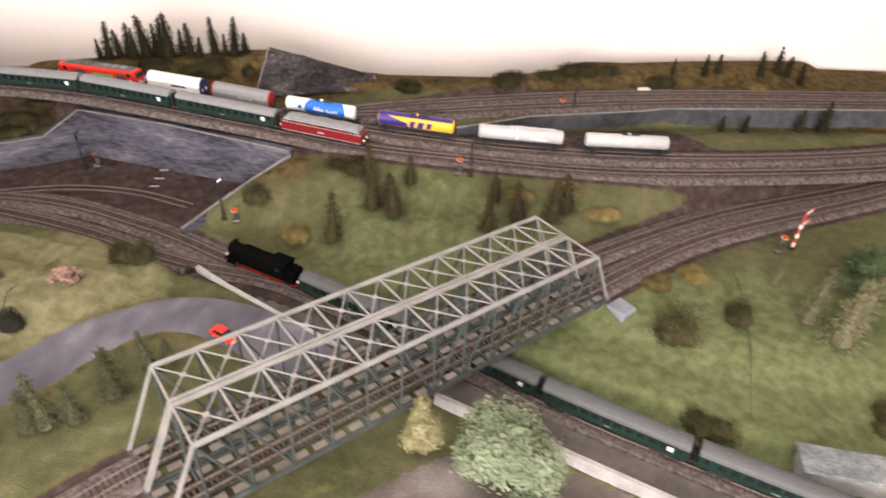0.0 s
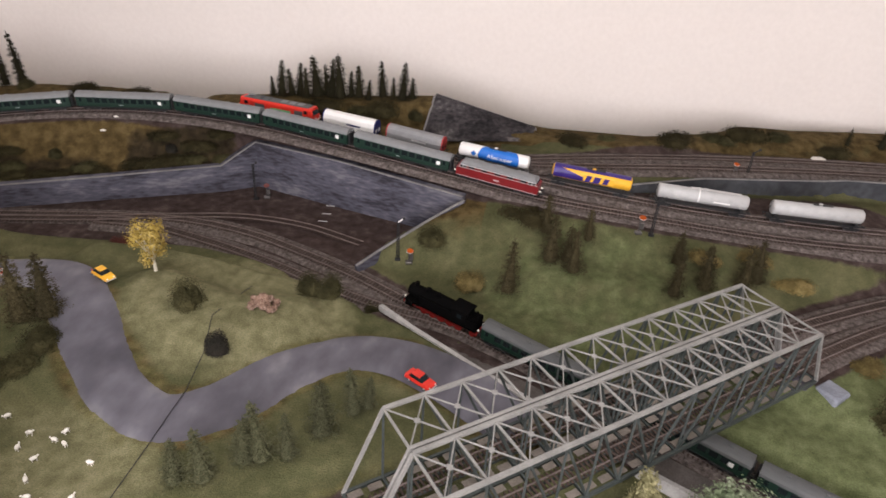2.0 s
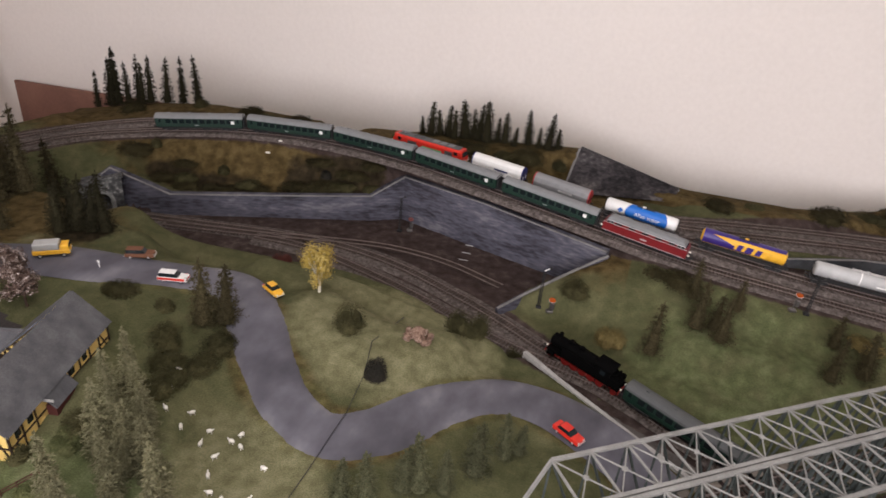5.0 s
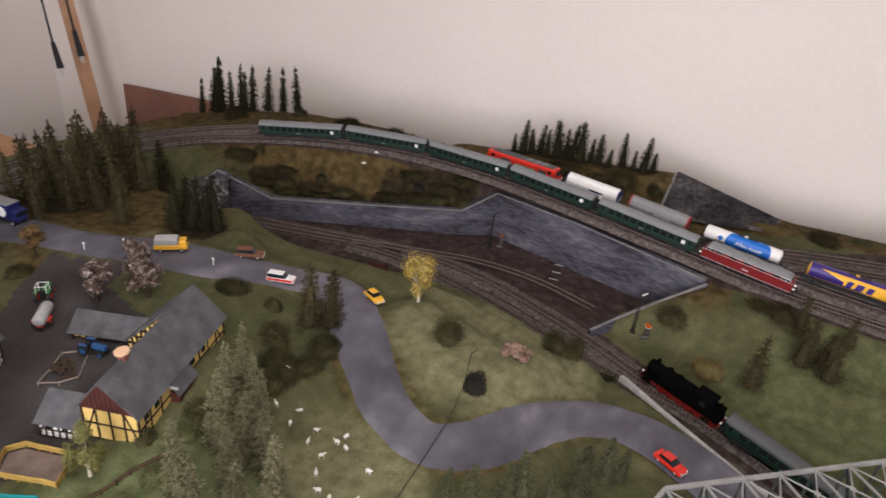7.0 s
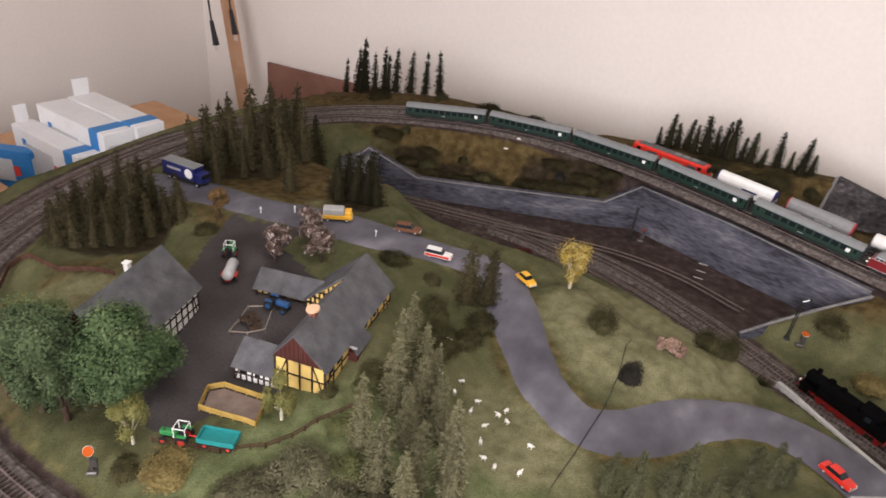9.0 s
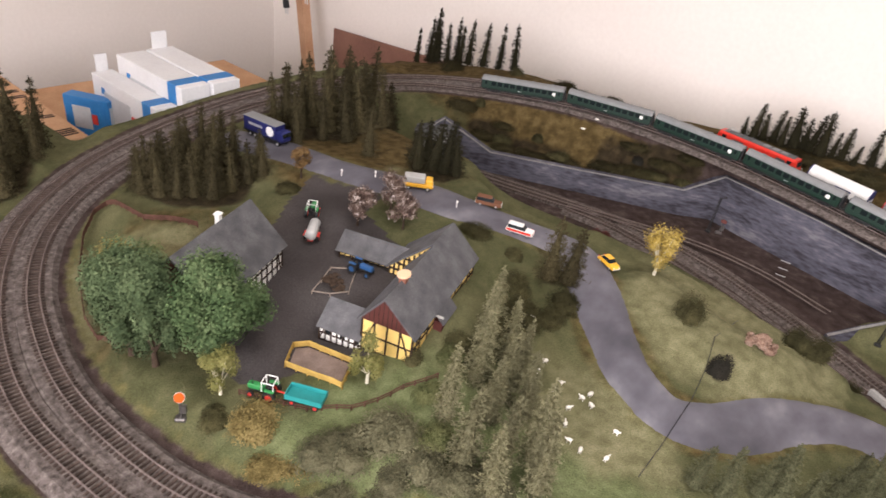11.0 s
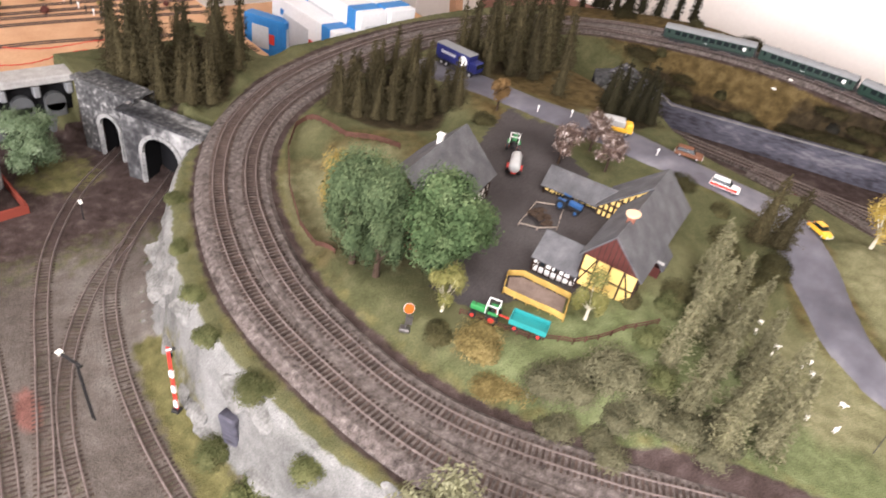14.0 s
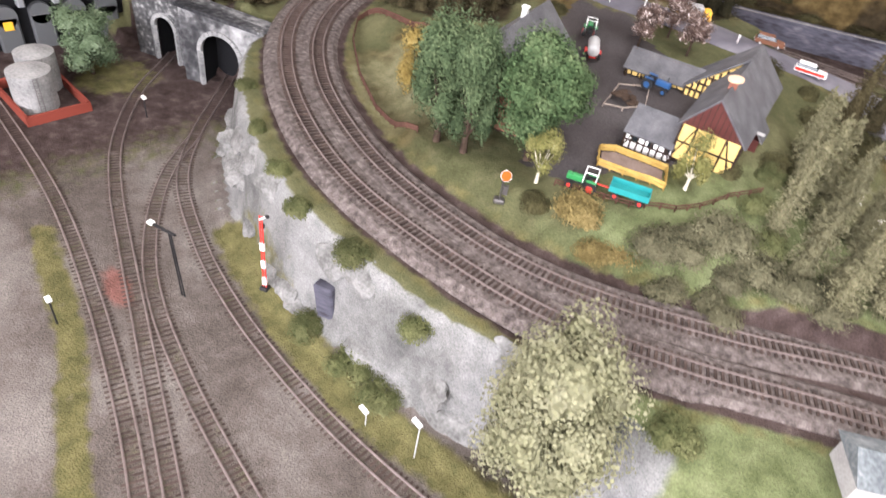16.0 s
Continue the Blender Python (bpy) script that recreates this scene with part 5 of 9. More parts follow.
def steam_loco(L=14.2):
    th = empty("steam_locomotive", Matrix(), "black steam tank locomotive with red wheels and frame", "locomotive")
    h = L / 2 - 0.6
    part("frame", box_bm(0, 0, 0.95, L - 1.4, 1.3, 0.45), P["wheelred"], th)
    part("running_board", box_bm(0, 0, 1.5, L - 1.4, 2.9, 0.14), P["engine"], th)
    bm = bmesh.new()
    add_rod(bm, (-1.5, 0, 2.75), (h - 0.3, 0, 2.75), 0.95, 18)
    add_rod(bm, (h - 0.3, 0, 2.75), (h - 0.1, 0, 2.75), 0.85, 18, 0.6)
    bo = part("boiler", bm, P["engine"], th)
    for x, r, z in ((h - 1.3, 0.35, 4.3), (h - 3.4, 0.5, 4.0), (h - 5.2, 0.45, 3.95)):
        bm = bmesh.new()
        add_rod(bm, (x, 0, 3.4), (x, 0, z), r, 12)
        if r > 0.36:
            add_ball(bm, (x, 0, z), r, r, 0.2, 1)
        part("chimney" if r < 0.4 else "dome", bm, P["engine"], bo)
    for side in (-1, 1):
        part("side_tank", box_bm(0.6, side * 1.15, 2.3, 6.6, 0.6, 1.5, bevel=0.06), P["engine"], th)
        bm = bmesh.new()
        add_rod(bm, (h - 1.6, side * 1.2, 0.95), (h - 0.4, side * 1.2, 0.95), 0.38, 12)
        part("cylinder", bm, P["engine"], th)
        for k in range(5):
            x = -3.2 + k * 1.55
            bm = bmesh.new()
            add_rod(bm, (x, side * 0.66, 0.7), (x, side * 0.86, 0.7), 0.7, 16)
            part("driving_wheel", bm, P["wheelred"], th)
        bm = bmesh.new()
        add_beam(bm, (-3.2, side * 0.95, 0.55), (3.0, side * 0.95, 0.55), 0.08, 0.16)
        add_beam(bm, (-0.1, side * 1.0, 0.6), (h - 1.0, side * 1.15, 0.95), 0.08, 0.12)
        part("side_rod", bm, P["wheelred"], th)
        part("cab_window", box_bm(-3.3, side * 1.46, 3.0, 0.8, 0.05, 0.7), P["glass"], th)
    part("cab", box_bm(-3.2, 0, 2.6, 2.6, 2.85, 2.2, bevel=0.08), P["engine"], th)
    bm = bmesh.new()
    extrude_profile(bm, [(-1.5, 3.68)] + arch(3.0, 3.7, 4.2)[::-1] + [(1.5, 3.68)], -4.7, -1.7)
    part("cab_roof", bm, P["engine"], th)
    part("coal_bunker", box_bm(-5.2, 0, 2.2, 1.9, 2.6, 1.4, bevel=0.08), P["engine"], th)
    bm = bmesh.new()
    rnd = random.Random(4)
    for _ in range(50):
        add_ball(bm, (-5.2 + rnd.uniform(-0.8, 0.8), rnd.uniform(-1.1, 1.1), 2.9 + rnd.uniform(0, 0.35)), 0.22, 0.2, 0.18, 1)
    tagged(part("coal", bm, P["engine"], th), kind="stuff")
    for x in (-5.6, h - 0.7):
        wheelset(th, x, 0.45, "wheelred")
    for e in (-1, 1):
        part("buffer_beam", box_bm(e * (h + 0.0), 0, 1.1, 0.15, 2.7, 0.45), P["wheelred"], th)
        for y in (-0.8, 0.8):
            bm = bmesh.new()
            add_rod(bm, (e * (h + 0.0), y, 1.65), (e * (h + 0.22), y, 1.65), 0.17, 10)
            part("headlamp", bm, P["lamp"], th)
    buffers(th, L)
    return th


def build_trains():
    # diesel express at rest on the inner line
    s_head = INNER.near(-0.259, 1.70)
    loco = diesel_loco()
    s = s_head - 18.4 * U / 2
    loco.matrix_world = set_down(loco, INNER, s, 11 * U)
    s -= 18.4 * U / 2 + 0.003
    first = coach("dark green passenger coach with grey roof behind the red diesel")
    L = 21.4 * U
    for i in range(5):
        m = set_down(first, INNER, s - L / 2, 14.2 * U)
        if i == 0:
            first.matrix_world = m
        else:
            o = copy_thing(first, Matrix())
            o.matrix_world = m
            o["label"] = "dark green passenger coach with pale grey roof"
        s -= L + 0.002
    # goods train on the outer line, its engine leading to the west
    s = OUTER.near(-1.235, 1.963)
    stock = [(electric_loco, (), 20.2, 12.2), (hood_wagon, ("white", "navy", "white hooded freight wagon with dark blue end walls", 13.6), 13.6, 8.8), (hood_wagon, ("greywag", "redend", "grey hooded freight wagon with red end walls", 13.8), 13.8, 9),
             (tank_wagon, ("blue", "white tank wagon with broad blue band and slogan", 16.0), 16.0, 11), (tank_wagon, ("indigo", "yellow tank wagon with dark indigo field and bars", 16.8), 16.8, 11.4),
             (tank_wagon, ("pale", "pale grey tank wagon with white band and catwalk", 18.2), 18.2, 13.4), (tank_wagon, ("plain", "pale grey tank wagon with black walkway on top", 18.2), 18.2, 13.4)]
    for (make, args, length, base), gap in zip(stock, (0.012, 0.018, 0.03, 0.045, 0.046, 0.04, 0.0)):
        th = make(length) if make is electric_loco else make(*args)
        th.matrix_world = set_down(th, OUTER, s + length * U / 2, base * U)
        s += length * U + gap
    # local train in the cutting
    st = steam_loco()
    s = LOW_A.near(-0.548, 1.353)
    m = set_down(st, LOW_A, s + 7.1 * U, 7 * U) @ Matrix.Diagonal((1.06, 1.12, 1.14, 1))
    st.matrix_world = m @ pose(0, 0, 0, 0, 0, 180)
    s += 14.2 * U + 0.003
    low = coach("dark green passenger coach in the cutting below the bridge", roof="roofdark")
    for i in range(5):
        m = set_down(low, LOW_A, s + L / 2, 14.2 * U)
        if i == 0:
            low.matrix_world = m
        else:
            o = copy_thing(low, Matrix())
            o.matrix_world = m
        s += L + 0.002
        if s + L > LOW_A.length:
            break


build_trains()

# ---- trees and bushes ----


def card_cloud(pts, nrm, size, rnd, ratio=0.6):
    """Small leaf-like quads at the points, turned about their outward directions."""
    verts, faces = [], []
    for p, n in zip(pts, nrm):
        n = Vector(n)
        t = n.orthogonal().normalized()
        t.rotate(Matrix.Rotation(rnd.uniform(0, 6.28), 3, n)) if n.length else None
        t = (t + Vector((rnd.uniform(-0.5, 0.5), rnd.uniform(-0.5, 0.5), rnd.uniform(-0.5, 0.5)))).normalized()
        b = n.cross(t).normalized()
        s = size * rnd.uniform(0.6, 1.3)
        k = len(verts)
        p = Vector(p)
        verts += [p - t * s, p + b * s * ratio, p + t * s, p - b * s * ratio]
        faces.append((k, k + 1, k + 2, k + 3))
    return verts, faces


def mesh_from(name, verts, faces, mat):
    me = bpy.data.meshes.new(name)
    me.from_pydata([tuple(v) for v in verts], [], faces)
    me.materials.append(mat)
    return me


def spruce_meshes(seed, slim, tiers, mat):
    """Shaggy spruce of height 1: whorls of short boughs, each a tuft of many small needle sprays, round a dark core."""
    rnd = random.Random(seed)
    verts, faces = [], []
    n = 10
    for i in range(n):
        a = 2 * math.pi * i / n
        verts.append((slim * 0.5 * math.cos(a), slim * 0.5 * math.sin(a), 0.06))
    verts.append((0, 0, 0.93))
    faces += [(i, (i + 1) % n, n) for i in range(n)]

    def spray(p, d, length, width):
        s = d.cross(Vector((rnd.uniform(-1, 1), rnd.uniform(-1, 1), rnd.uniform(-1, 1)))).normalized() * width
        q = len(verts)
        verts.extend([p - d * (length * 0.5) + s * 0.3, p + s, p + d * (length * 0.5), p - s])
        faces.append((q, q + 1, q + 2, q + 3))

    whorls = max(11, int(tiers * 0.66))
    many = int(22 * max(1.0, slim / 0.19) ** 1.2)
    for k in range(whorls):
        z = 0.06 + 0.90 * (k + rnd.uniform(-0.25, 0.25)) / whorls
        r = slim * max(0.0, 1 - z) ** 0.68 * rnd.uniform(0.82, 1.12) + 0.010
        m = max(5, int(11 * (1 - z) ** 0.5))
        turn = rnd.uniform(0, 6.28)
        for j in range(m):
            a = turn + 2 * math.pi * (j + rnd.uniform(-0.3, 0.3)) / m
            out = Vector((math.cos(a), math.sin(a), 0))
            rr = r * rnd.uniform(0.72, 1.18)
            zb = z + rnd.uniform(-0.02, 0.02)
            for _ in range(many):
                u = rnd.uniform(0.30, 1.0)
                w = 0.36 * rr * (1.1 - 0.5 * u)
                p = out * (rr * u) + Vector((rnd.gauss(0, w * 0.5), rnd.gauss(0, w * 0.5), zb - 0.10 * rr * u + rnd.gauss(0, 0.014)))
                d = (out + Vector((rnd.uniform(-0.7, 0.7), rnd.uniform(-0.7, 0.7), rnd.uniform(-0.55, 0.5)))).normalized()
                spray(p, d, rnd.uniform(0.026, 0.042), rnd.uniform(0.004, 0.0075))
    for _ in range(26):
        spray(Vector((rnd.gauss(0, 0.006), rnd.gauss(0, 0.006), rnd.uniform(0.88, 0.99))), Vector((rnd.uniform(-0.5, 0.5), rnd.uniform(-0.5, 0.5), 1)).normalized(), 0.035, 0.006)
    return mesh_from("crown", verts, faces, mat)


def spruce_kind(seed, slim, tiers, mat, label, group):
    th = empty("spruce_tree", Matrix(), label, "tree", group)
    cr = new("crown", spruce_meshes(seed, slim, tiers, mat))
    cr.parent = th
    bm = bmesh.new()
    add_rod(bm, (0, 0, -0.05), (0, 0, 0.5), 0.022, 7, 0.010)
    part("trunk", bm, M["trunk"], th)
    return th


def plant_spruce(spots, slim, tiers, mat, label, group, seed=1, sink=0.004):
    rnd = random.Random(seed)
    kinds = [spruce_kind(seed * 7 + i, slim * (0.9 + 0.1 * i), tiers, mat, label, group) for i in range(3)]
    used = set()
    for i, (x, y, h) in enumerate(spots):
        k = kinds[i % 3]
        m = Matrix.Translation((x, y, ground_at(x, y) - sink)) @ pose(0, 0, 0, rnd.uniform(-5, 5), rnd.uniform(-5, 5), rnd.uniform(0, 360)) @ Matrix.Diagonal((h * rnd.uniform(0.9, 1.1), h * rnd.uniform(0.9, 1.1), h, 1))
        if k not in used:
            used.add(k)
            k.matrix_world = m
        else:
            copy_thing(k, Matrix()).matrix_world = m
    for k in kinds:
        if k not in used:
            for c in list(k.children):
                bpy.data.objects.remove(c)
            bpy.data.objects.remove(k)


GZ2 = GZ.reshape(GX.shape)


def ground_at(x, y):
    fx, fy = (x - X0) / DG, (y - Y0) / DG
    i, j = min(max(int(fy), 0), GZ2.shape[0] - 2), min(max(int(fx), 0), GZ2.shape[1] - 2)
    u, v = min(max(fx - j, 0), 1), min(max(fy - i, 0), 1)
    return float(GZ2[i, j] * (1 - u) * (1 - v) + GZ2[i, j + 1] * u * (1 - v) + GZ2[i + 1, j] * (1 - u) * v + GZ2[i + 1, j + 1] * u * v)


DARK, PALE = M["spruce"], M["spruce_light"]
BACK_HILL = ((-2.54, 0.30), (-2.475, 0.355), (-2.44, 0.37), (-2.411, 0.402), (-2.375, 0.36), (-2.335, 0.387), (-2.315, 0.365), (-2.257, 0.40), (-2.195, 0.398), (-2.11, 0.418), (-2.042, 0.428))
plant_spruce([(x, 2.03 + 0.012 * math.sin(x * 37), top - ground_at(x, 2.03) + 0.004) for x, top in BACK_HILL],
             0.125, 20, DARK, "slim dark spruce on the hill behind the line", "spruces on the back hill", 2)
MID_HILL = ((-1.18, 0.345), (-1.148, 0.402), (-1.12, 0.375), (-1.091, 0.397), (-1.06, 0.388), (-1.026, 0.429), (-1.0, 0.395), (-0.981, 0.424), (-0.945, 0.441), (-0.915, 0.385), (-0.888, 0.41), (-0.85, 0.37), (-0.807, 0.428), (-0.738, 0.438), (-0.708, 0.386), (-0.77, 0.38))
plant_spruce([(x, 2.12 + 0.014 * math.sin(x * 61), top - ground_at(x, 2.12) + 0.004) for x, top in MID_HILL],
             0.235, 26, DARK, "dark pointed spruce on the hill beside the stone face", "spruces on the middle hill", 3)
plant_spruce([(-2.134, 0.955, 0.17), (-2.133, 1.0, 0.19), (-2.10, 1.03, 0.20), (-2.075, 1.05, 0.20), (-2.065, 1.10, 0.22), (-2.03, 1.12, 0.20), (-2.04, 1.165, 0.205), (-2.02, 1.20, 0.21), (-1.839, 1.031, 0.155), (-2.10, 1.30, 0.22), (-2.07, 1.25, 0.18), (-2.095, 1.40, 0.19), (-1.992, 1.008, 0.14), (-1.95, 1.06, 0.17),
              (-2.15, 1.10, 0.20), (-2.18, 1.2, 0.21), (-2.17, 1.02, 0.18), (-2.02, 1.06, 0.18), (-2.2, 1.3, 0.19), (-1.98, 1.14, 0.19), (-1.995, 0.92, 0.13), (-2.05, 0.97, 0.16), (-1.97, 1.22, 0.19)],
             0.19, 21, M["spruce_olive"], "dark brown-green spruce in the dense wood beside the loop", "spruces of the wood", 4)
plant_spruce([(-1.70, 1.075, 0.13), (-1.672, 1.10, 0.15), (-1.643, 1.11, 0.135), (-1.613, 1.125, 0.13), (-1.707, 1.12, 0.13), (-1.66, 1.15, 0.14), (-1.74, 1.10, 0.12)],
             0.25, 19, DARK, "dark green spruce in a clump above the road", "spruces above the road", 5)
plant_spruce([(-2.20, 0.60, 0.13), (-2.098, 0.537, 0.13), (-2.053, 0.557, 0.135), (-2.009, 0.576, 0.13), (-1.981, 0.605, 0.13), (-1.938, 0.624, 0.135), (-1.942, 0.678, 0.125), (-1.928, 0.718, 0.12), (-1.912, 0.748, 0.115), (-2.21, 0.65, 0.125), (-2.19, 0.70, 0.13), (-2.118, 0.66, 0.125),
              (-2.056, 0.69, 0.12), (-2.014, 0.73, 0.11), (-2.14, 0.60, 0.13), (-2.08, 0.62, 0.125), (-2.03, 0.645, 0.125), (-1.985, 0.67, 0.12), (-2.16, 0.74, 0.12), (-2.10, 0.76, 0.115), (-2.15, 0.55, 0.125), (-1.96, 0.77, 0.10), (-2.05, 0.76, 0.11), (-2.12, 0.57, 0.135), (-2.06, 0.59, 0.14), (-2.0, 0.62, 0.135), (-1.96, 0.645, 0.13), (-2.17, 0.63, 0.135), (-2.11, 0.635, 0.14), (-2.05, 0.665, 0.13), (-1.99, 0.70, 0.125), (-2.14, 0.69, 0.13), (-2.08, 0.72, 0.125), (-2.02, 0.69, 0.13)],
             0.22, 21, M["spruce_olive"], "stubby olive spruce planted in a dense block by the loop", "spruces of the plantation", 6)
plant_spruce([(-2.70, 0.22, 0.20), (-2.64, 0.20, 0.215), (-2.50, 0.26, 0.22), (-2.55, 0.33, 0.23), (-2.59, 0.38, 0.21), (-2.49, 0.40, 0.195), (-2.50, 0.48, 0.20), (-2.60, 0.27, 0.15), (-2.52, 0.21, 0.16), (-2.46, 0.34, 0.16), (-2.40, 0.27, 0.17), (-2.68, 0.32, 0.18), (-2.43, 0.44, 0.15), (-2.74, 0.30, 0.2), (-2.56, 0.20, 0.19), (-2.47, 0.255, 0.18), (-2.43, 0.235, 0.17), (-2.375, 0.285, 0.15), (-2.36, 0.335, 0.17), (-2.41, 0.36, 0.20), (-2.45, 0.40, 0.21), (-2.52, 0.44, 0.22), (-2.62, 0.23, 0.20), (-2.66, 0.27, 0.22)],
             0.2, 21, M["spruce_olive"], "tall dark spruce above the tunnel portals", "spruces above the tunnels", 7)
plant_spruce([(-0.314, 1.437, 0.155), (-0.238, 1.588, 0.115), (-0.220, 1.521, 0.144), (-0.163, 1.486, 0.132), (-0.131, 1.590, 0.098), (0.090, 1.557, 0.098), (0.072, 1.45, 0.127), (0.151, 1.498, 0.138), (0.237, 1.510, 0.132), (0.275, 1.53, 0.127), (-0.18, 1.53, 0.115)],
             0.25, 19, M["spruce_olive"], "small olive spruce on the grassy slope", "spruces on the slope", 8)
plant_spruce([(-0.737, 0.733, 0.12), (-0.78, 0.72, 0.10), (-0.694, 0.783, 0.105), (-0.667, 0.792, 0.13), (-0.627, 0.806, 0.10), (-0.592, 0.871, 0.13), (-0.554, 0.935, 0.115), (-0.533, 0.955, 0.085)],
             0.25, 22, M["spruce_mid"], "grey-green spruce standing along the road bend", "spruces by the bend", 9)
plant_spruce([(-1.135, 0.51, 0.165), (-1.07, 0.473, 0.185), (-1.025, 0.50, 0.175), (-1.085, 0.567, 0.15), (-1.155, 0.62, 0.175), (-1.19, 0.69, 0.165), (-1.105, 0.66, 0.16), (-0.99, 0.565, 0.19), (-1.05, 0.62, 0.16), (-1.215, 0.755, 0.14), (-0.96, 0.52, 0.18), (-1.10, 0.61, 0.16), (-1.00, 0.455, 0.17), (-1.14, 0.70, 0.15)],
             0.17, 26, PALE, "pale frosted olive spruce on the meadow below the farm", "spruces below the farm", 10)
plant_spruce([(-1.222, 0.968, 0.165), (-1.187, 0.992, 0.15)], 0.25, 24, M["spruce_olive"], "tall olive spruce beside the road fork", "pair of spruces", 11)
plant_spruce([(0.707, 2.299, 0.065), (0.818, 2.311, 0.08), (0.867, 2.330, 0.075), (1.022, 2.338, 0.10), (1.082, 2.364, 0.10), (1.116, 2.355, 0.08), (1.156, 2.319, 0.085), (0.80, 2.0, 0.06), (0.87, 2.0, 0.065), (1.05, 2.03, 0.085), (1.127, 2.04, 0.11)],
             0.27, 17, DARK, "dark spruce on the ridge along the back wall", "spruces on the far ridge", 12)
plant_spruce([(0.773, 1.213, 0.16), (0.817, 1.148, 0.19), (0.750, 1.340, 0.085), (0.86, 1.19, 0.17)], 0.22, 20, PALE, "pale yellowish spruce beside the curve of the line", "spruces by the curve", 13)


def leaf_tree(name, label, x, y, h, spread, leaf, bark, seed, blobs=9, leaves=2200, size=0.006, stem=0.3, tall=0.62, ratio=0.55, category="tree"):
    """Trunk and limbs with a crown of leaf clumps of uneven outline."""
    rnd = random.Random(seed)
    th = empty(name, Matrix.Translation((x, y, ground_at(x, y))), label, category)
    bm = bmesh.new()
    add_rod(bm, (0, 0, -0.01), (0, 0, h * stem), h * 0.035, 8, h * 0.022)
    heads = []
    for i in range(blobs):
        a = 6.28 * i / blobs + rnd.uniform(-0.4, 0.4)
        up = rnd.uniform(stem + 0.12, 0.86)
        k = spread * rnd.uniform(0.25, 0.7) * (1.15 - 0.75 * max(0, up - 0.45))
        c = Vector((math.cos(a) * k, math.sin(a) * k, h * up))
        heads.append((c, spread * rnd.uniform(0.36, 0.58), h * (1 - stem) * tall * rnd.uniform(0.26, 0.42)))
        add_rod(bm, (0, 0, h * stem * 0.95), c, h * 0.016, 5, h * 0.005)
    heads.append((Vector((0, 0, h * 0.80)), spread * 0.5, h * 0.2))
    part("trunk", bm, bark, th)
    pts, nrm = [], []
    for c, r, rz in heads:
        for _ in range(leaves // len(heads)):
            d = Vector((rnd.gauss(0, 1), rnd.gauss(0, 1), rnd.gauss(0, 1))).normalized()
            k = rnd.uniform(0.48, 1.0) + 0.26 * noise.noise(d * 3.1 + c * 55)
            pts.append((c.x + d.x * r * k, c.y + d.y * r * k, c.z + d.z * rz * k))
            nrm.append((d + Vector((0, 0, 0.4))).normalized())
    v, f = card_cloud(pts, nrm, size * 0.8, rnd, ratio)
    ball = bmesh.new()
    add_ball(ball, (0, 0, 0), 1, 1, 1, 2)
    shape = [w.co.copy() for w in ball.verts]
    tris = [[w.index for w in face.verts] for face in ball.faces]
    ball.free()
    for c, r, rz in heads if leaves >= 8000 else ():
        k = len(v)
        for w in shape:
            g = 0.50 + 0.25 * noise.noise(w * 2.6 + c * 40)
            v.append(c + Vector((w.x * r * g, w.y * r * g, w.z * rz * g)))
        f += [tuple(k + i for i in t) for t in tris]
    cr = new("crown", mesh_from("crown", v, f, leaf))
    cr.parent = th
    return th


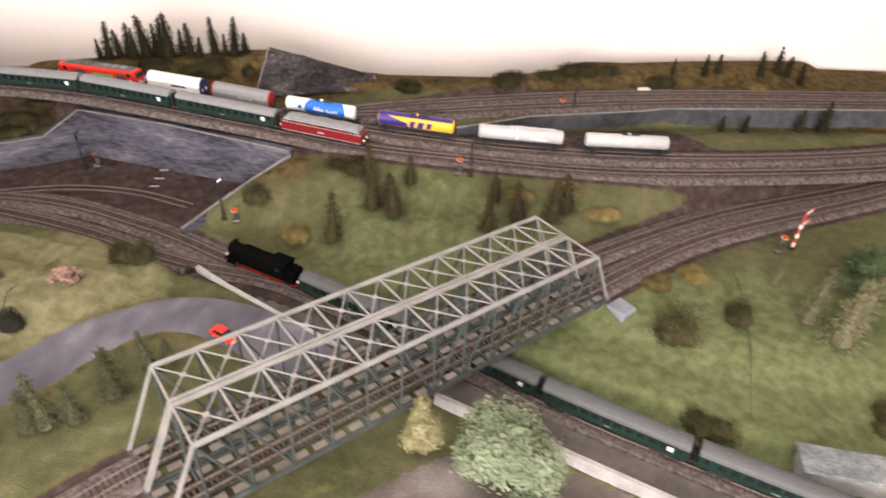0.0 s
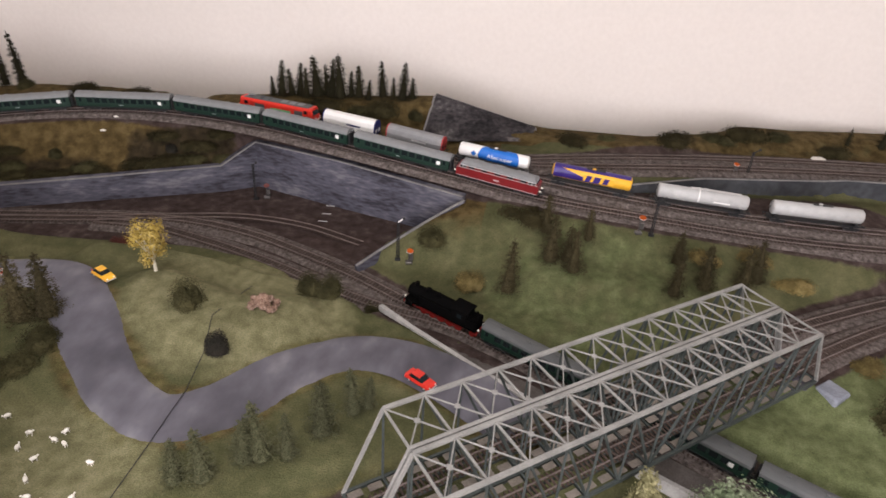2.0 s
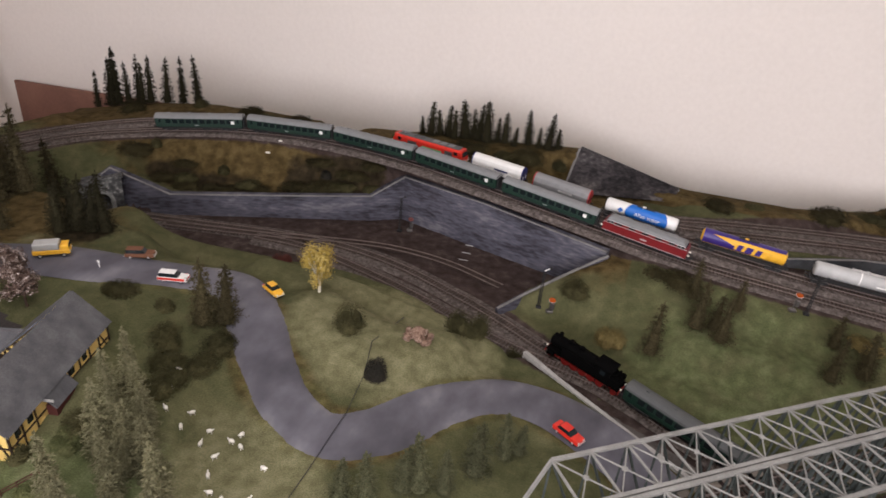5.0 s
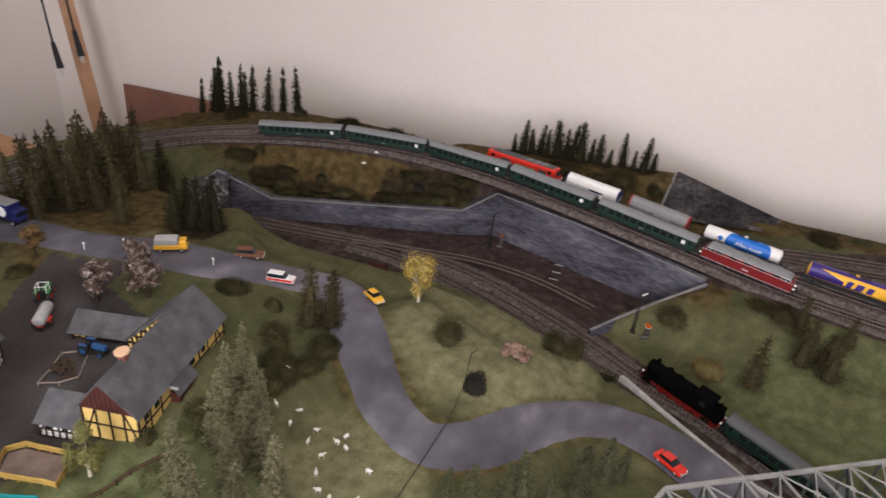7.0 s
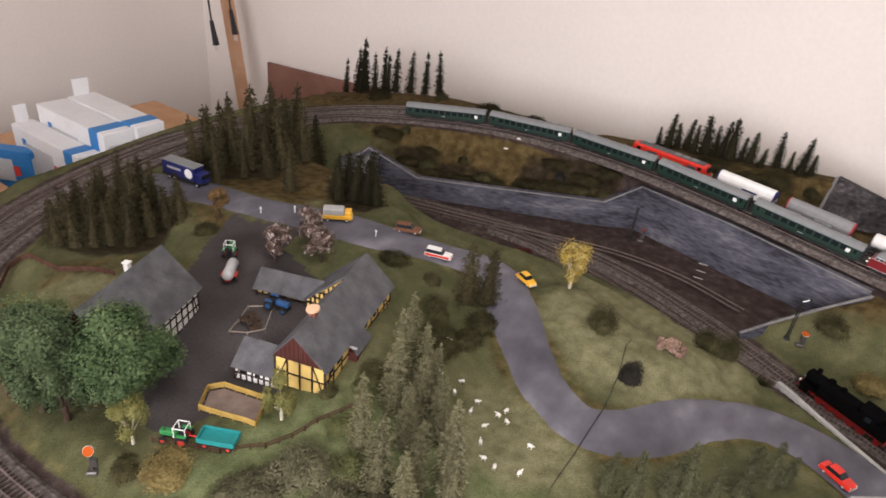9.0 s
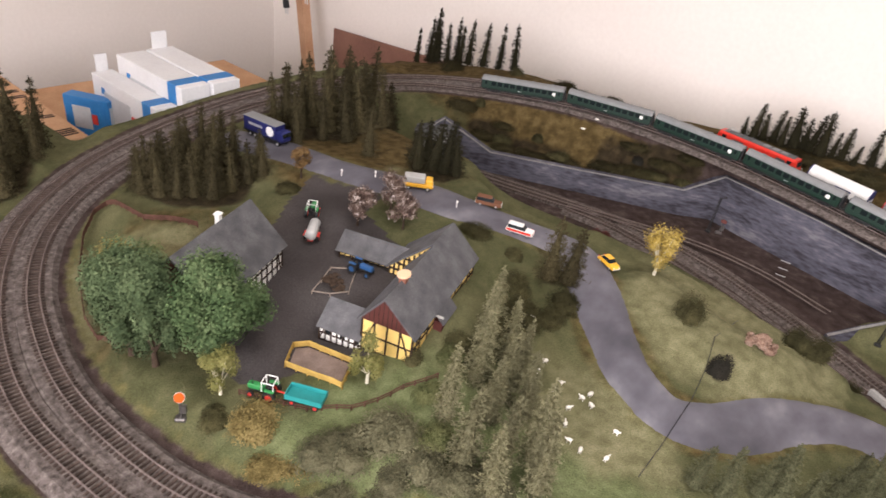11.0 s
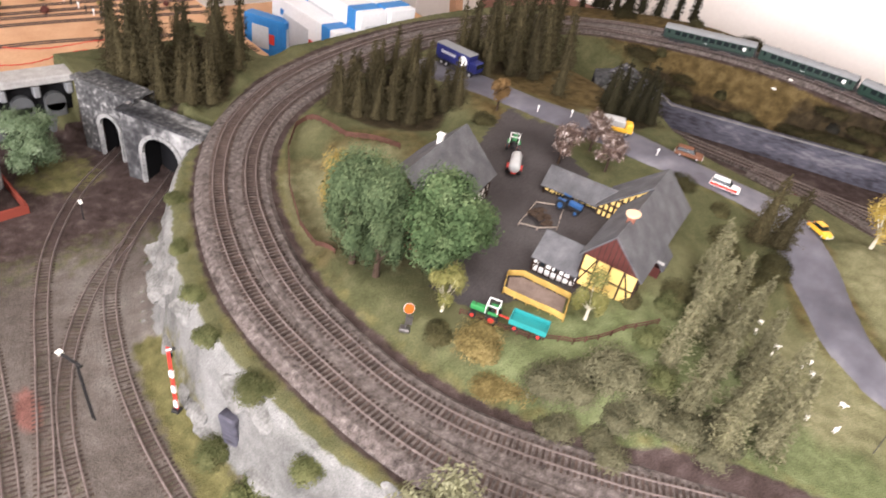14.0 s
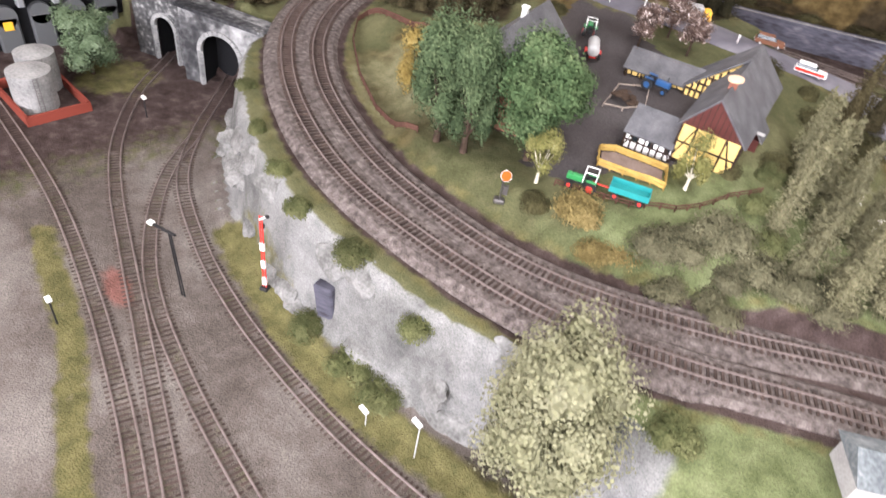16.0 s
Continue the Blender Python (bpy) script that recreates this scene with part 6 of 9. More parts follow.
FOL = {
    "green": material("leaf_green", ((0.030, 0.046, 0.022), (0.068, 0.098, 0.046), (0.125, 0.162, 0.082)), 0.85, 0, 26, 160, 0.2, 0.0005),
    "fresh": material("leaf_fresh_green", ((0.026, 0.048, 0.018), (0.064, 0.100, 0.042), (0.128, 0.168, 0.080)), 0.85, 0, 26, 160, 0.2, 0.0005),
    "frost": material("leaf_frosted_green", ((0.045, 0.07, 0.035), (0.10, 0.14, 0.075), (0.20, 0.25, 0.16)), 0.85, 0, 26, 160, 0.2, 0.0005),
    "olive": material("leaf_olive", ((0.055, 0.085, 0.03), (0.11, 0.135, 0.055), (0.17, 0.19, 0.085)), 0.85, 0, 30, 260, 0.2, 0.0005),
    "yellow": material("leaf_yellow", ((0.20, 0.135, 0.025), (0.36, 0.26, 0.06), (0.52, 0.41, 0.15)), 0.85, 0, 30, 260, 0.2, 0.0005),
    "ochre": material("leaf_ochre", ((0.12, 0.085, 0.022), (0.22, 0.16, 0.045), (0.33, 0.255, 0.09)), 0.85, 0, 30, 260, 0.2, 0.0005),
    "thicket": material("bush_grey_olive", ((0.048, 0.046, 0.026), (0.098, 0.093, 0.054), (0.16, 0.15, 0.092)), 0.9, 0, 40, 300, 0.2, 0.0005, vary=0.2),
    "lime": material("leaf_yellow_green", ((0.09, 0.09, 0.026), (0.17, 0.165, 0.055), (0.27, 0.25, 0.10)), 0.85, 0, 30, 260, 0.2, 0.0005),
    "paleyellow": material("leaf_pale_yellow", ((0.15, 0.14, 0.06), (0.27, 0.25, 0.13), (0.40, 0.37, 0.22)), 0.85, 0, 30, 260, 0.2, 0.0005),
    "brown": material("leaf_brown", ((0.08, 0.048, 0.02), (0.14, 0.085, 0.035), (0.2, 0.125, 0.055)), 0.85, 0, 30, 260, 0.2, 0.0005),
    "blossom": material("blossom_white", ((0.06, 0.038, 0.03), (0.16, 0.11, 0.09), (0.7, 0.62, 0.58)), 0.85, 0, 90, 420, 0.2, 0.0005, (0.45, 0.63)),
    "cream": material("leaf_cream", ((0.15, 0.15, 0.08), (0.20, 0.197, 0.115), (0.25, 0.243, 0.155)), 0.85, 0, 28, 160, 0.2, 0.0005),
    "mint": material("leaf_pale_green", ((0.11, 0.15, 0.08), (0.20, 0.245, 0.15), (0.31, 0.35, 0.25)), 0.85, 0, 28, 160, 0.2, 0.0005),
    "bush": material("bush_olive", ((0.022, 0.021, 0.009), (0.05, 0.046, 0.020), (0.088, 0.078, 0.036)), 0.9, 0, 40, 300, 0.2, 0.0005, vary=0.25),
    "grassbush": material("bush_green", ((0.045, 0.052, 0.02), (0.085, 0.092, 0.037), (0.14, 0.14, 0.065)), 0.9, 0, 40, 300, 0.2, 0.0005, vary=0.2),
    "dryb": material("bush_ochre", ((0.10, 0.078, 0.028), (0.175, 0.135, 0.052), (0.28, 0.22, 0.095)), 0.9, 0, 40, 300, 0.2, 0.0005, vary=0.2),
    "heath": material("heath_brown", ((0.017, 0.0145, 0.006), (0.033, 0.028, 0.012), (0.058, 0.048, 0.022)), 0.9, 0, 40, 300, 0.2, 0.0005, vary=0.2),
    "darkb": material("bush_black", ((0.015, 0.014, 0.011), (0.035, 0.031, 0.024)), 0.9, 0, 40, 300, 0.2, 0.0005),
    "redb": material("bush_wine", ((0.06, 0.02, 0.016), (0.12, 0.042, 0.034)), 0.9, 0, 40, 300, 0.2, 0.0005),
    "whitebark": material("birch_bark", ((0.4, 0.37, 0.28), (0.68, 0.64, 0.52)), 0.8, 0, 60, 300),
}
BARK = M["trunk"]
leaf_tree("broadleaf_tree", "broad dark green leafy tree beside the farmyard", -1.492, 0.338, 0.225, 0.074, FOL["fresh"], BARK, 1, 17, 30000, 0.0033, 0.22, 0.7, 0.7)
leaf_tree("broadleaf_tree", "tall green poplar-like tree on the farm edge", -1.57, 0.262, 0.215, 0.055, FOL["green"], BARK, 2, 14, 19000, 0.0032, 0.15, 0.85)
leaf_tree("broadleaf_tree", "tall green poplar-like tree on the farm edge", -1.625, 0.25, 0.22, 0.055, FOL["green"], BARK, 3, 14, 19000, 0.0032, 0.15, 0.85)
leaf_tree("broadleaf_tree", "green leafy tree at the corner of the orchard", -1.665, 0.30, 0.19, 0.055, FOL["olive"], BARK, 4, 11, 13000, 0.003, 0.22, 0.8)
leaf_tree("yellow_tree", "small ochre-yellow autumn tree in the orchard", -1.775, 0.322, 0.135, 0.045, FOL["ochre"], BARK, 5, 9, 8200, 0.003, 0.12, 0.8)
leaf_tree("birch_tree", "small light green birch by the yard drive", -1.432, 0.295, 0.10, 0.032, FOL["lime"], FOL["whitebark"], 6, 7, 3800, 0.0025, 0.22, 0.8)
leaf_tree("birch_tree", "yellow-green birch before the farmhouse gable", -1.272, 0.468, 0.11, 0.03, FOL["lime"], FOL["whitebark"], 7, 7, 3800, 0.0025, 0.2, 0.85)
leaf_tree("yellow_tree", "bright yellow autumn birch with white trunk by the road", -1.062, 1.168, 0.125, 0.048, FOL["yellow"], FOL["whitebark"], 8, 12, 3600, 0.003, 0.25, 0.75)
leaf_tree("brown_tree", "small rust-brown tree at the road end", -1.83, 0.795, 0.085, 0.028, FOL["brown"], BARK, 9, 7, 1600, 0.0036, 0.25)
for i, (bx, by) in enumerate(((-1.60, 0.76), (-1.595, 0.86), (-1.52, 0.82))):
    leaf_tree("blossom_tree", "blossoming fruit tree with white and brown crown", bx, by, 0.095, 0.038, FOL["blossom"], BARK, 20 + i, 10, 3600, 0.003, 0.3, 0.75)
leaf_tree("cream_tree", "large pale cream-green blossoming tree below the loop", -1.13, 0.02, 0.30, 0.09, FOL["cream"], BARK, 30, 26, 36000, 0.0030, 0.2, 0.75, 0.85)
leaf_tree("cream_tree", "pale cream-green tree in front of the bridge", 0.105, 0.80, 0.20, 0.10, FOL["mint"], BARK, 31, 18, 24000, 0.0034, 0.22, 0.8, 0.8)
leaf_tree("cream_tree", "pale yellow-green tree in front of the bridge", -0.047, 0.847, 0.15, 0.045, FOL["paleyellow"], BARK, 32, 10, 8000, 0.0032, 0.25, 0.75)
leaf_tree("broadleaf_tree", "dense dark green tree beside the curve", 0.93, 1.30, 0.13, 0.075, FOL["green"], BARK, 33, 11, 11000, 0.0034, 0.2)
leaf_tree("broadleaf_tree", "bushy green tree beside the tunnel portal", -2.49, -0.06, 0.16, 0.08, FOL["frost"], BARK, 34, 13, 14000, 0.0034, 0.15)


def bush(x, y, r, h, mat, label, seed):
    rnd = random.Random(seed)
    pts, nrm = [], []
    lumps = [(rnd.uniform(-0.5, 0.5) * r, rnd.uniform(-0.5, 0.5) * r, rnd.uniform(0.5, 0.8)) for _ in range(5)]
    for lx, ly, k in lumps:
        for _ in range(760):
            d = Vector((rnd.gauss(0, 1), rnd.gauss(0, 1), abs(rnd.gauss(0, 1)))).normalized()
            s = rnd.uniform(0.66, 1.08) * k
            pts.append((lx + d.x * r * s, ly + d.y * r * s, d.z * h * 1.25 * s))
            nrm.append((d + Vector((0, 0, 0.3))).normalized())
    v, f = card_cloud(pts, nrm, max(0.0018, r * 0.042), rnd, 0.5)
    ball = bmesh.new()
    add_ball(ball, (0, 0, 0), 1, 1, 1, 2)
    for lx, ly, k in lumps:
        q = len(v)
        for w in ball.verts:
            g = 0.62 + 0.3 * noise.noise(w.co * 2.5 + Vector((seed, lx * 50, 0)))
            v.append(Vector((lx + w.co.x * r * k * g, ly + w.co.y * r * k * g, max(0.0, w.co.z) * h * 1.25 * k * g)))
        f += [tuple(q + w.index for w in face.verts) for face in ball.faces]
    ball.free()
    ob = new("bush", mesh_from("bush", v, f, mat))
    ob.matrix_world = Matrix.Translation((x, y, ground_at(x, y) - 0.002))
    return tagged(ob, label, "bush")


for i, (x, y, r, h, mat, label) in enumerate((
        (-1.82, 0.75, 0.03, 0.022, "bush", "low olive bush at the wood's edge"), (-1.414, 0.954, 0.04, 0.03, "bush", "flat olive bush beside the road"), (-1.31, 0.952, 0.024, 0.035, "bush", "small round dark bush"),
        (-1.27, 1.345, 0.024, 0.026, "redb", "wine-red bush above the cutting"), (-0.949, 1.085, 0.032, 0.065, "bush", "round olive shrub on the meadow"), (-0.845, 1.0, 0.024, 0.055, "darkb", "dark withered shrub on the meadow"),
        (-1.17, 0.92, 0.05, 0.04, "bush", "spreading olive bush under the spruces"), (-1.25, 0.885, 0.045, 0.035, "bush", "ragged olive bush behind the farmhouse"), (-1.20, 0.60, 0.025, 0.03, "grassbush", "green bush at the farmhouse wall"),
        (-0.515, 1.52, 0.045, 0.045, "bush", "dark olive bush on the slope"), (-0.414, 1.456, 0.04, 0.045, "dryb", "ochre bush on the slope"), (-0.746, 1.25, 0.035, 0.055, "bush", "dark bush at the cutting's edge"), (-0.70, 1.245, 0.032, 0.06, "bush", "dark bush beside the track"),
        (-0.61, 1.275, 0.022, 0.05, "bush", "small dark bush by the concrete edge"), (-1.40, 1.755, 0.05, 0.020, "bush", "broad brown heath bush behind the wall"), (-1.325, 1.80, 0.05, 0.020, "bush", "broad brown heath bush behind the wall"), (-1.386, 1.80, 0.018, 0.028, "darkb", "small black bush on the heath"),
        (-1.701, 1.70, 0.022, 0.03, "bush", "small olive bush on the heath"), (-1.235, 1.815, 0.05, 0.02, "bush", "low brown heath bush beside the line"), (-1.62, 1.70, 0.045, 0.02, "bush", "low brown heath bush behind the wall"), (-1.80, 1.63, 0.04, 0.025, "bush", "low brown heath bush above the portal"), (-1.928, 1.66, 0.018, 0.028, "bush", "small dark bush beside the line"),
        (-1.87, 1.59, 0.05, 0.020, "heath", "low brown heath scrub behind the wall"), (-1.77, 1.615, 0.058, 0.022, "heath", "low brown heath scrub behind the wall"), (-1.68, 1.645, 0.052, 0.020, "heath", "low brown heath scrub behind the wall"), (-1.57, 1.69, 0.045, 0.018, "heath", "low brown heath scrub behind the wall"),
        (-1.46, 1.755, 0.06, 0.022, "heath", "broad brown heath scrub behind the wall"), (-1.375, 1.785, 0.06, 0.024, "heath", "broad brown heath scrub behind the wall"), (-1.30, 1.825, 0.06, 0.022, "heath", "broad brown heath scrub beside the line"), (-1.42, 1.815, 0.055, 0.022, "heath", "broad brown heath scrub beside the line"), (-1.235, 1.845, 0.05, 0.018, "heath", "broad brown heath scrub beside the line"),
        (-1.82, 1.665, 0.05, 0.020, "heath", "low brown heath scrub beside the line"), (-1.98, 1.62, 0.061, 0.027, "heath", "low brown heath scrub above the portal"), (-0.80, 2.045, 0.073, 0.041, "heath", "brown scrub under the hill spruces"), (-0.98, 2.05, 0.061, 0.030, "heath", "brown scrub under the hill spruces"), (-0.18, 2.06, 0.055, 0.030, "heath", "brown scrub along the back ridge"), (0.12, 2.15, 0.073, 0.027, "heath", "brown scrub along the back ridge"),
        (0.38, 2.255, 0.073, 0.030, "heath", "brown scrub along the back ridge"), (0.66, 2.25, 0.061, 0.027, "heath", "brown scrub along the back ridge"), (-0.30, 1.62, 0.061, 0.022, "heath", "brown scrub beside the main line"), (0.37, 1.56, 0.05, 0.016, "dryb", "ochre scrub beside the main line"), (-2.28, 1.96, 0.061, 0.041, "heath", "dark scrub on the hill crest"), (-1.62, 2.02, 0.061, 0.030, "heath", "dark scrub on the hill crest"), (-1.80, 2.0, 0.049, 0.032, "heath", "dark scrub on the hill crest"),
        (-1.205, 0.83, 0.04, 0.04, "bush", "ragged olive bush behind the farmhouse"), (-1.215, 0.745, 0.035, 0.035, "bush", "ragged olive bush behind the farmhouse"), (-1.16, 0.79, 0.04, 0.035, "bush", "spreading olive bush under the spruces"), (-1.15, 0.86, 0.035, 0.03, "bush", "spreading olive bush under the spruces"),
        (-1.16, 0.42, 0.055, 0.04, "thicket", "tangled olive undergrowth beside the loop"), (-1.10, 0.44, 0.055, 0.035, "thicket", "tangled olive undergrowth beside the loop"), (-1.01, 0.46, 0.045, 0.03, "thicket", "tangled olive undergrowth beside the loop"), (-1.23, 0.33, 0.05, 0.028, "thicket", "tangled olive undergrowth beside the loop"), (-1.255, 0.55, 0.022, 0.028, "bush", "dark shrub at the farmhouse wall"), (-1.215, 0.63, 0.03, 0.03, "bush", "dark shrub behind the farmhouse"),
        (-1.13, 0.375, 0.04, 0.03, "thicket", "tangled olive undergrowth beside the loop"), (-1.05, 0.44, 0.04, 0.03, "thicket", "tangled olive undergrowth beside the loop"), (-1.20, 0.36, 0.05, 0.03, "thicket", "dense grey-green undergrowth by the fence"), (-1.33, 0.30, 0.055, 0.022, "dryb", "flowering ochre undergrowth beside the loop"),
        (-1.26, 0.28, 0.045, 0.02, "dryb", "flowering ochre undergrowth beside the loop"), (-1.40, 0.26, 0.035, 0.022, "bush", "low dark green bush by the signal"), (-1.12, 0.46, 0.04, 0.03, "grassbush", "green shrub below the fence"), (-1.18, 0.52, 0.03, 0.025, "grassbush", "green shrub at the garden edge"),
        (-1.11, 0.345, 0.042, 0.034, "thicket", "tangled olive undergrowth beside the loop"), (-1.17, 0.31, 0.04, 0.028, "thicket", "tangled olive undergrowth beside the loop"),
        (-1.52, -0.06, 0.035, 0.03, "grassbush", "mossy bush at the cliff's foot"), (-1.42, -0.055, 0.045, 0.03, "grassbush", "mossy bush at the cliff's foot"), (-1.36, -0.045, 0.035, 0.028, "grassbush", "mossy bush at the cliff's foot"), (-1.63, -0.02, 0.022, 0.03, "grassbush", "moss cushion on the cliff"),
        (-1.72, 0.0, 0.022, 0.025, "grassbush", "moss cushion on the cliff"), (-1.85, 0.03, 0.022, 0.022, "grassbush", "moss cushion on the cliff"), (-2.0, 0.085, 0.022, 0.022, "grassbush", "moss cushion on the cliff"), (-1.50, -0.01, 0.03, 0.02, "grassbush", "moss cushion on the cliff"), (-1.35, 0.0, 0.03, 0.02, "grassbush", "moss cushion on the cliff"),
        (-1.03, 0.13, 0.035, 0.03, "grassbush", "round green bush in front of the loop"), (0.47, 1.16, 0.06, 0.095, "bush", "upright olive bush beside the bridge"), (0.62, 1.22, 0.04, 0.06, "bush", "olive bush on the green slope"), (0.50, 0.95, 0.05, 0.03, "bush", "low olive bush beside the low line"), (0.85, 0.98, 0.05, 0.045, "bush", "olive bush on the green slope"),
        (-0.08, 2.09, 0.03, 0.022, "bush", "low heath bush along the back"), (0.28, 2.19, 0.05, 0.02, "bush", "low heath bush along the back"), (0.5, 2.28, 0.05, 0.022, "bush", "low heath bush along the back"), (0.98, 2.25, 0.045, 0.03, "dryb", "ochre heath bush along the back"), (0.15, 1.57, 0.045, 0.02, "dryb", "ochre heath bush beside the main line"), (0.27, 1.585, 0.045, 0.018, "dryb", "ochre heath bush beside the main line"),
        (0.47, 1.315, 0.035, 0.022, "dryb", "ochre grass clump beside the bridge end"), (0.56, 1.36, 0.04, 0.02, "dryb", "ochre grass clump beside the bridge end"), (-0.86, 2.04, 0.045, 0.028, "bush", "low olive bush under the spruces"), (-0.68, 2.06, 0.03, 0.03, "bush", "low olive bush at the stone face"), (-2.02, 2.0, 0.04, 0.03, "bush", "dark bush on the hill crest"), (-1.72, 1.98, 0.05, 0.025, "bush", "low dark bush behind the coaches"))):
    bush(x, y, r, h, FOL[mat], label, 100 + i)


# ---- buildings ----
B = {
    "slate": material("slate_roof", ((0.055, 0.054, 0.059), (0.085, 0.084, 0.09), (0.13, 0.129, 0.135)), 0.7, 0, 0.5, 8, 0.2, 0.03),
    "plaster_y": paint("plaster_yellow", (0.78, 0.56, 0.19), 0.85),
    "plaster_w": paint("plaster_white", (0.78, 0.77, 0.73), 0.85),
    "beam": paint("timber_dark", (0.035, 0.022, 0.016), 0.85),
    "plank": paint("gable_planks", (0.085, 0.028, 0.024), 0.8),
    "brick": paint("chimney_brick", (0.24, 0.10, 0.07), 0.9),
    "skin": paint("pale_wood_disc", (0.72, 0.47, 0.30), 0.7),
}


def timber_panel(th, name, origin, along, up, width, height, mat, nx, nz, braces=True):
    """A plastered wall panel with dark posts, rails and braces proud of it."""
    o, a, u = Vector(origin), Vector(along).normalized(), Vector(up)
    n = a.cross(u).normalized()
    bm = bmesh.new()
    vs = [o, o + a * width, o + a * width + u * height, o + u * height]
    back = [v - n * 0.18 for v in vs]
    f = [bm.verts.new(v) for v in vs] + [bm.verts.new(v) for v in back]
    for q in ((0, 1, 2, 3), (7, 6, 5, 4), (0, 4, 5, 1), (1, 5, 6, 2), (2, 6, 7, 3), (3, 7, 4, 0)):
        bm.faces.new([f[i] for i in q])
    bmesh.ops.recalc_face_normals(bm, faces=bm.faces)
    w = part(name, bm, mat, th)
    for i in range(nx + 1):
        bm = bmesh.new()
        add_beam(bm, o + a * (width * i / nx) + n * 0.03, o + a * (width * i / nx) + u * height + n * 0.03, 0.2, 0.2)
        part("post", bm, B["beam"], w)
    for k in range(nz + 1):
        bm = bmesh.new()
        add_beam(bm, o + u * (height * k / nz) + n * 0.035, o + a * width + u * (height * k / nz) + n * 0.035, 0.18, 0.18)
        part("rail_beam", bm, B["beam"], w)
    if braces:
        for i in (0, nx - 1):
            s = 1 if i == 0 else -1
            xa, xb = (0, width / nx) if i == 0 else (width, width - width / nx)
            bm = bmesh.new()
            add_beam(bm, o + a * xa + n * 0.04, o + a * xb + u * height + n * 0.04, 0.16, 0.16)
            part("brace", bm, B["beam"], w)
    return w


def slab(bm, a, b, c, d, t=0.22):
    """A roof plane with thickness through four corners."""
    v = [Vector(p) for p in (a, b, c, d)]
    n = (v[1] - v[0]).cross(v[3] - v[0]).normalized()
    if n.z < 0:
        n = -n
    f = [bm.verts.new(p) for p in v] + [bm.verts.new(p - n * t) for p in v]
    for q in ((0, 1, 2, 3), (7, 6, 5, 4), (0, 4, 5, 1), (1, 5, 6, 2), (2, 6, 7, 3), (3, 7, 4, 0)):
        bm.faces.new([f[i] for i in q])
    bmesh.ops.recalc_face_normals(bm, faces=bm.faces)


def farmhouse():
    """Local x across, y along the ridge, prototype metres."""
    ang = 16.0
    th = empty("farmhouse", pose(-1.340, 0.668, 0.190, 0, 0, ang) @ Matrix.Scale(U, 4), "half-timbered farmhouse with slate roof and yellow walls", "house")
    W, y0, y1, e, rz = 4.0, -10.3, 10.3, 4.9, 9.15
    V = 2.9
    for s, w in ((-1, V), (1, W)):
        bm = bmesh.new()
        slab(bm, (s * (w + 0.6), y0 - 0.5, e - 0.2), (s * (w + 0.6), y1 + 0.5, e - 0.2), (0, y1 + 0.5, rz), (0, y0 - 0.5, rz))
        part("roof", bm, B["slate"], th)
    bm = bmesh.new()
    extrude_profile(bm, [(y0 + 0.2, 0), (y1 - 0.2, 0), (y1 - 0.2, e), (y0 + 0.2, e)], -V + 0.1, W - 0.1)
    part("core", bm, B["plaster_y"], th)
    timber_panel(th, "wall", (W, y0, 0.2), (0, 1, 0), (0, 0, 1), y1 - y0, e - 0.2, B["plaster_y"], 9, 2)
    timber_panel(th, "wall", (-V, y1, 0.0), (0, -1, 0), (0, 0, 1), y1 - y0, e, B["plaster_y"], 9, 2)
    timber_panel(th, "wall", (-V, y0, 0.2), (1, 0, 0), (0, 0, 1), W + V, e - 0.2, B["plaster_y"], 4, 2)
    timber_panel(th, "wall", (W, y1, 0.0), (-1, 0, 0), (0, 0, 1), W + V, e, B["plaster_y"], 4, 2)
    for y, d in ((y0 - 0.25, -1), (y1 + 0.1, 1)):
        bm = bmesh.new()
        f = [(-V - 0.3, e), (W + 0.3, e), (0, rz - 0.35)]
        a = [bm.verts.new((x, y, z)) for x, z in f] + [bm.verts.new((x, y + 0.25, z)) for x, z in f]
        for q in ((0, 1, 2), (5, 4, 3), (0, 3, 4, 1), (1, 4, 5, 2), (2, 5, 3, 0)):
            bm.faces.new([a[i] for i in q])
        bmesh.ops.recalc_face_normals(bm, faces=bm.faces)
        g = part("gable", bm, B["plank"], th, "dark maroon boarded gable")
        for k in range(11):
            x = -V + 0.4 + k * (W + V - 0.8) / 10
            top = e + (rz - 0.5 - e) * (1 - abs(x) / ((W if x > 0 else V) + 0.2))
            part("plank_joint", box_bm(x, y + 0.125 + d * 0.14, (e + top) / 2, 0.07, 0.04, top - e), B["beam"], g)
    part("chimney", box_bm(0.0, -5.84, 9.1, 0.9, 0.9, 1.2, bevel=0.04), B["brick"], th)
    # the roof reaches further down over a porch on the east side
    bm = bmesh.new()
    slab(bm, (W + 1.7, -4.2, 3.1), (W + 1.7, 0.2, 3.1), (W - 0.3, 0.2, 5.3), (W - 0.3, -4.2, 5.3))
    part("porch_roof", bm, B["slate"], th)
    part("porch_wall", box_bm(W + 0.7, -2.0, 2.0, 1.2, 3.8, 2.2), B["plank"], th)
    part("porch_verge", box_bm(W + 0.75, -4.3, 4.25, 1.5, 0.12, 0.35, m=None), M["concrete"], th)
    # long western slope over the link to the shed
    bm = bmesh.new()
    slab(bm, (-6.7, 3.4, 3.3), (-6.7, y1 + 0.3, 3.3), (-0.2, y1 + 0.3, rz + 0.12), (-0.2, 3.4, rz + 0.12))
    part("link_roof", bm, B["slate"], th)
    bm = bmesh.new()
    face = [(-6.4, 0.0), (-0.6, 0.0), (-0.6, 8.3), (-6.4, 3.2)]
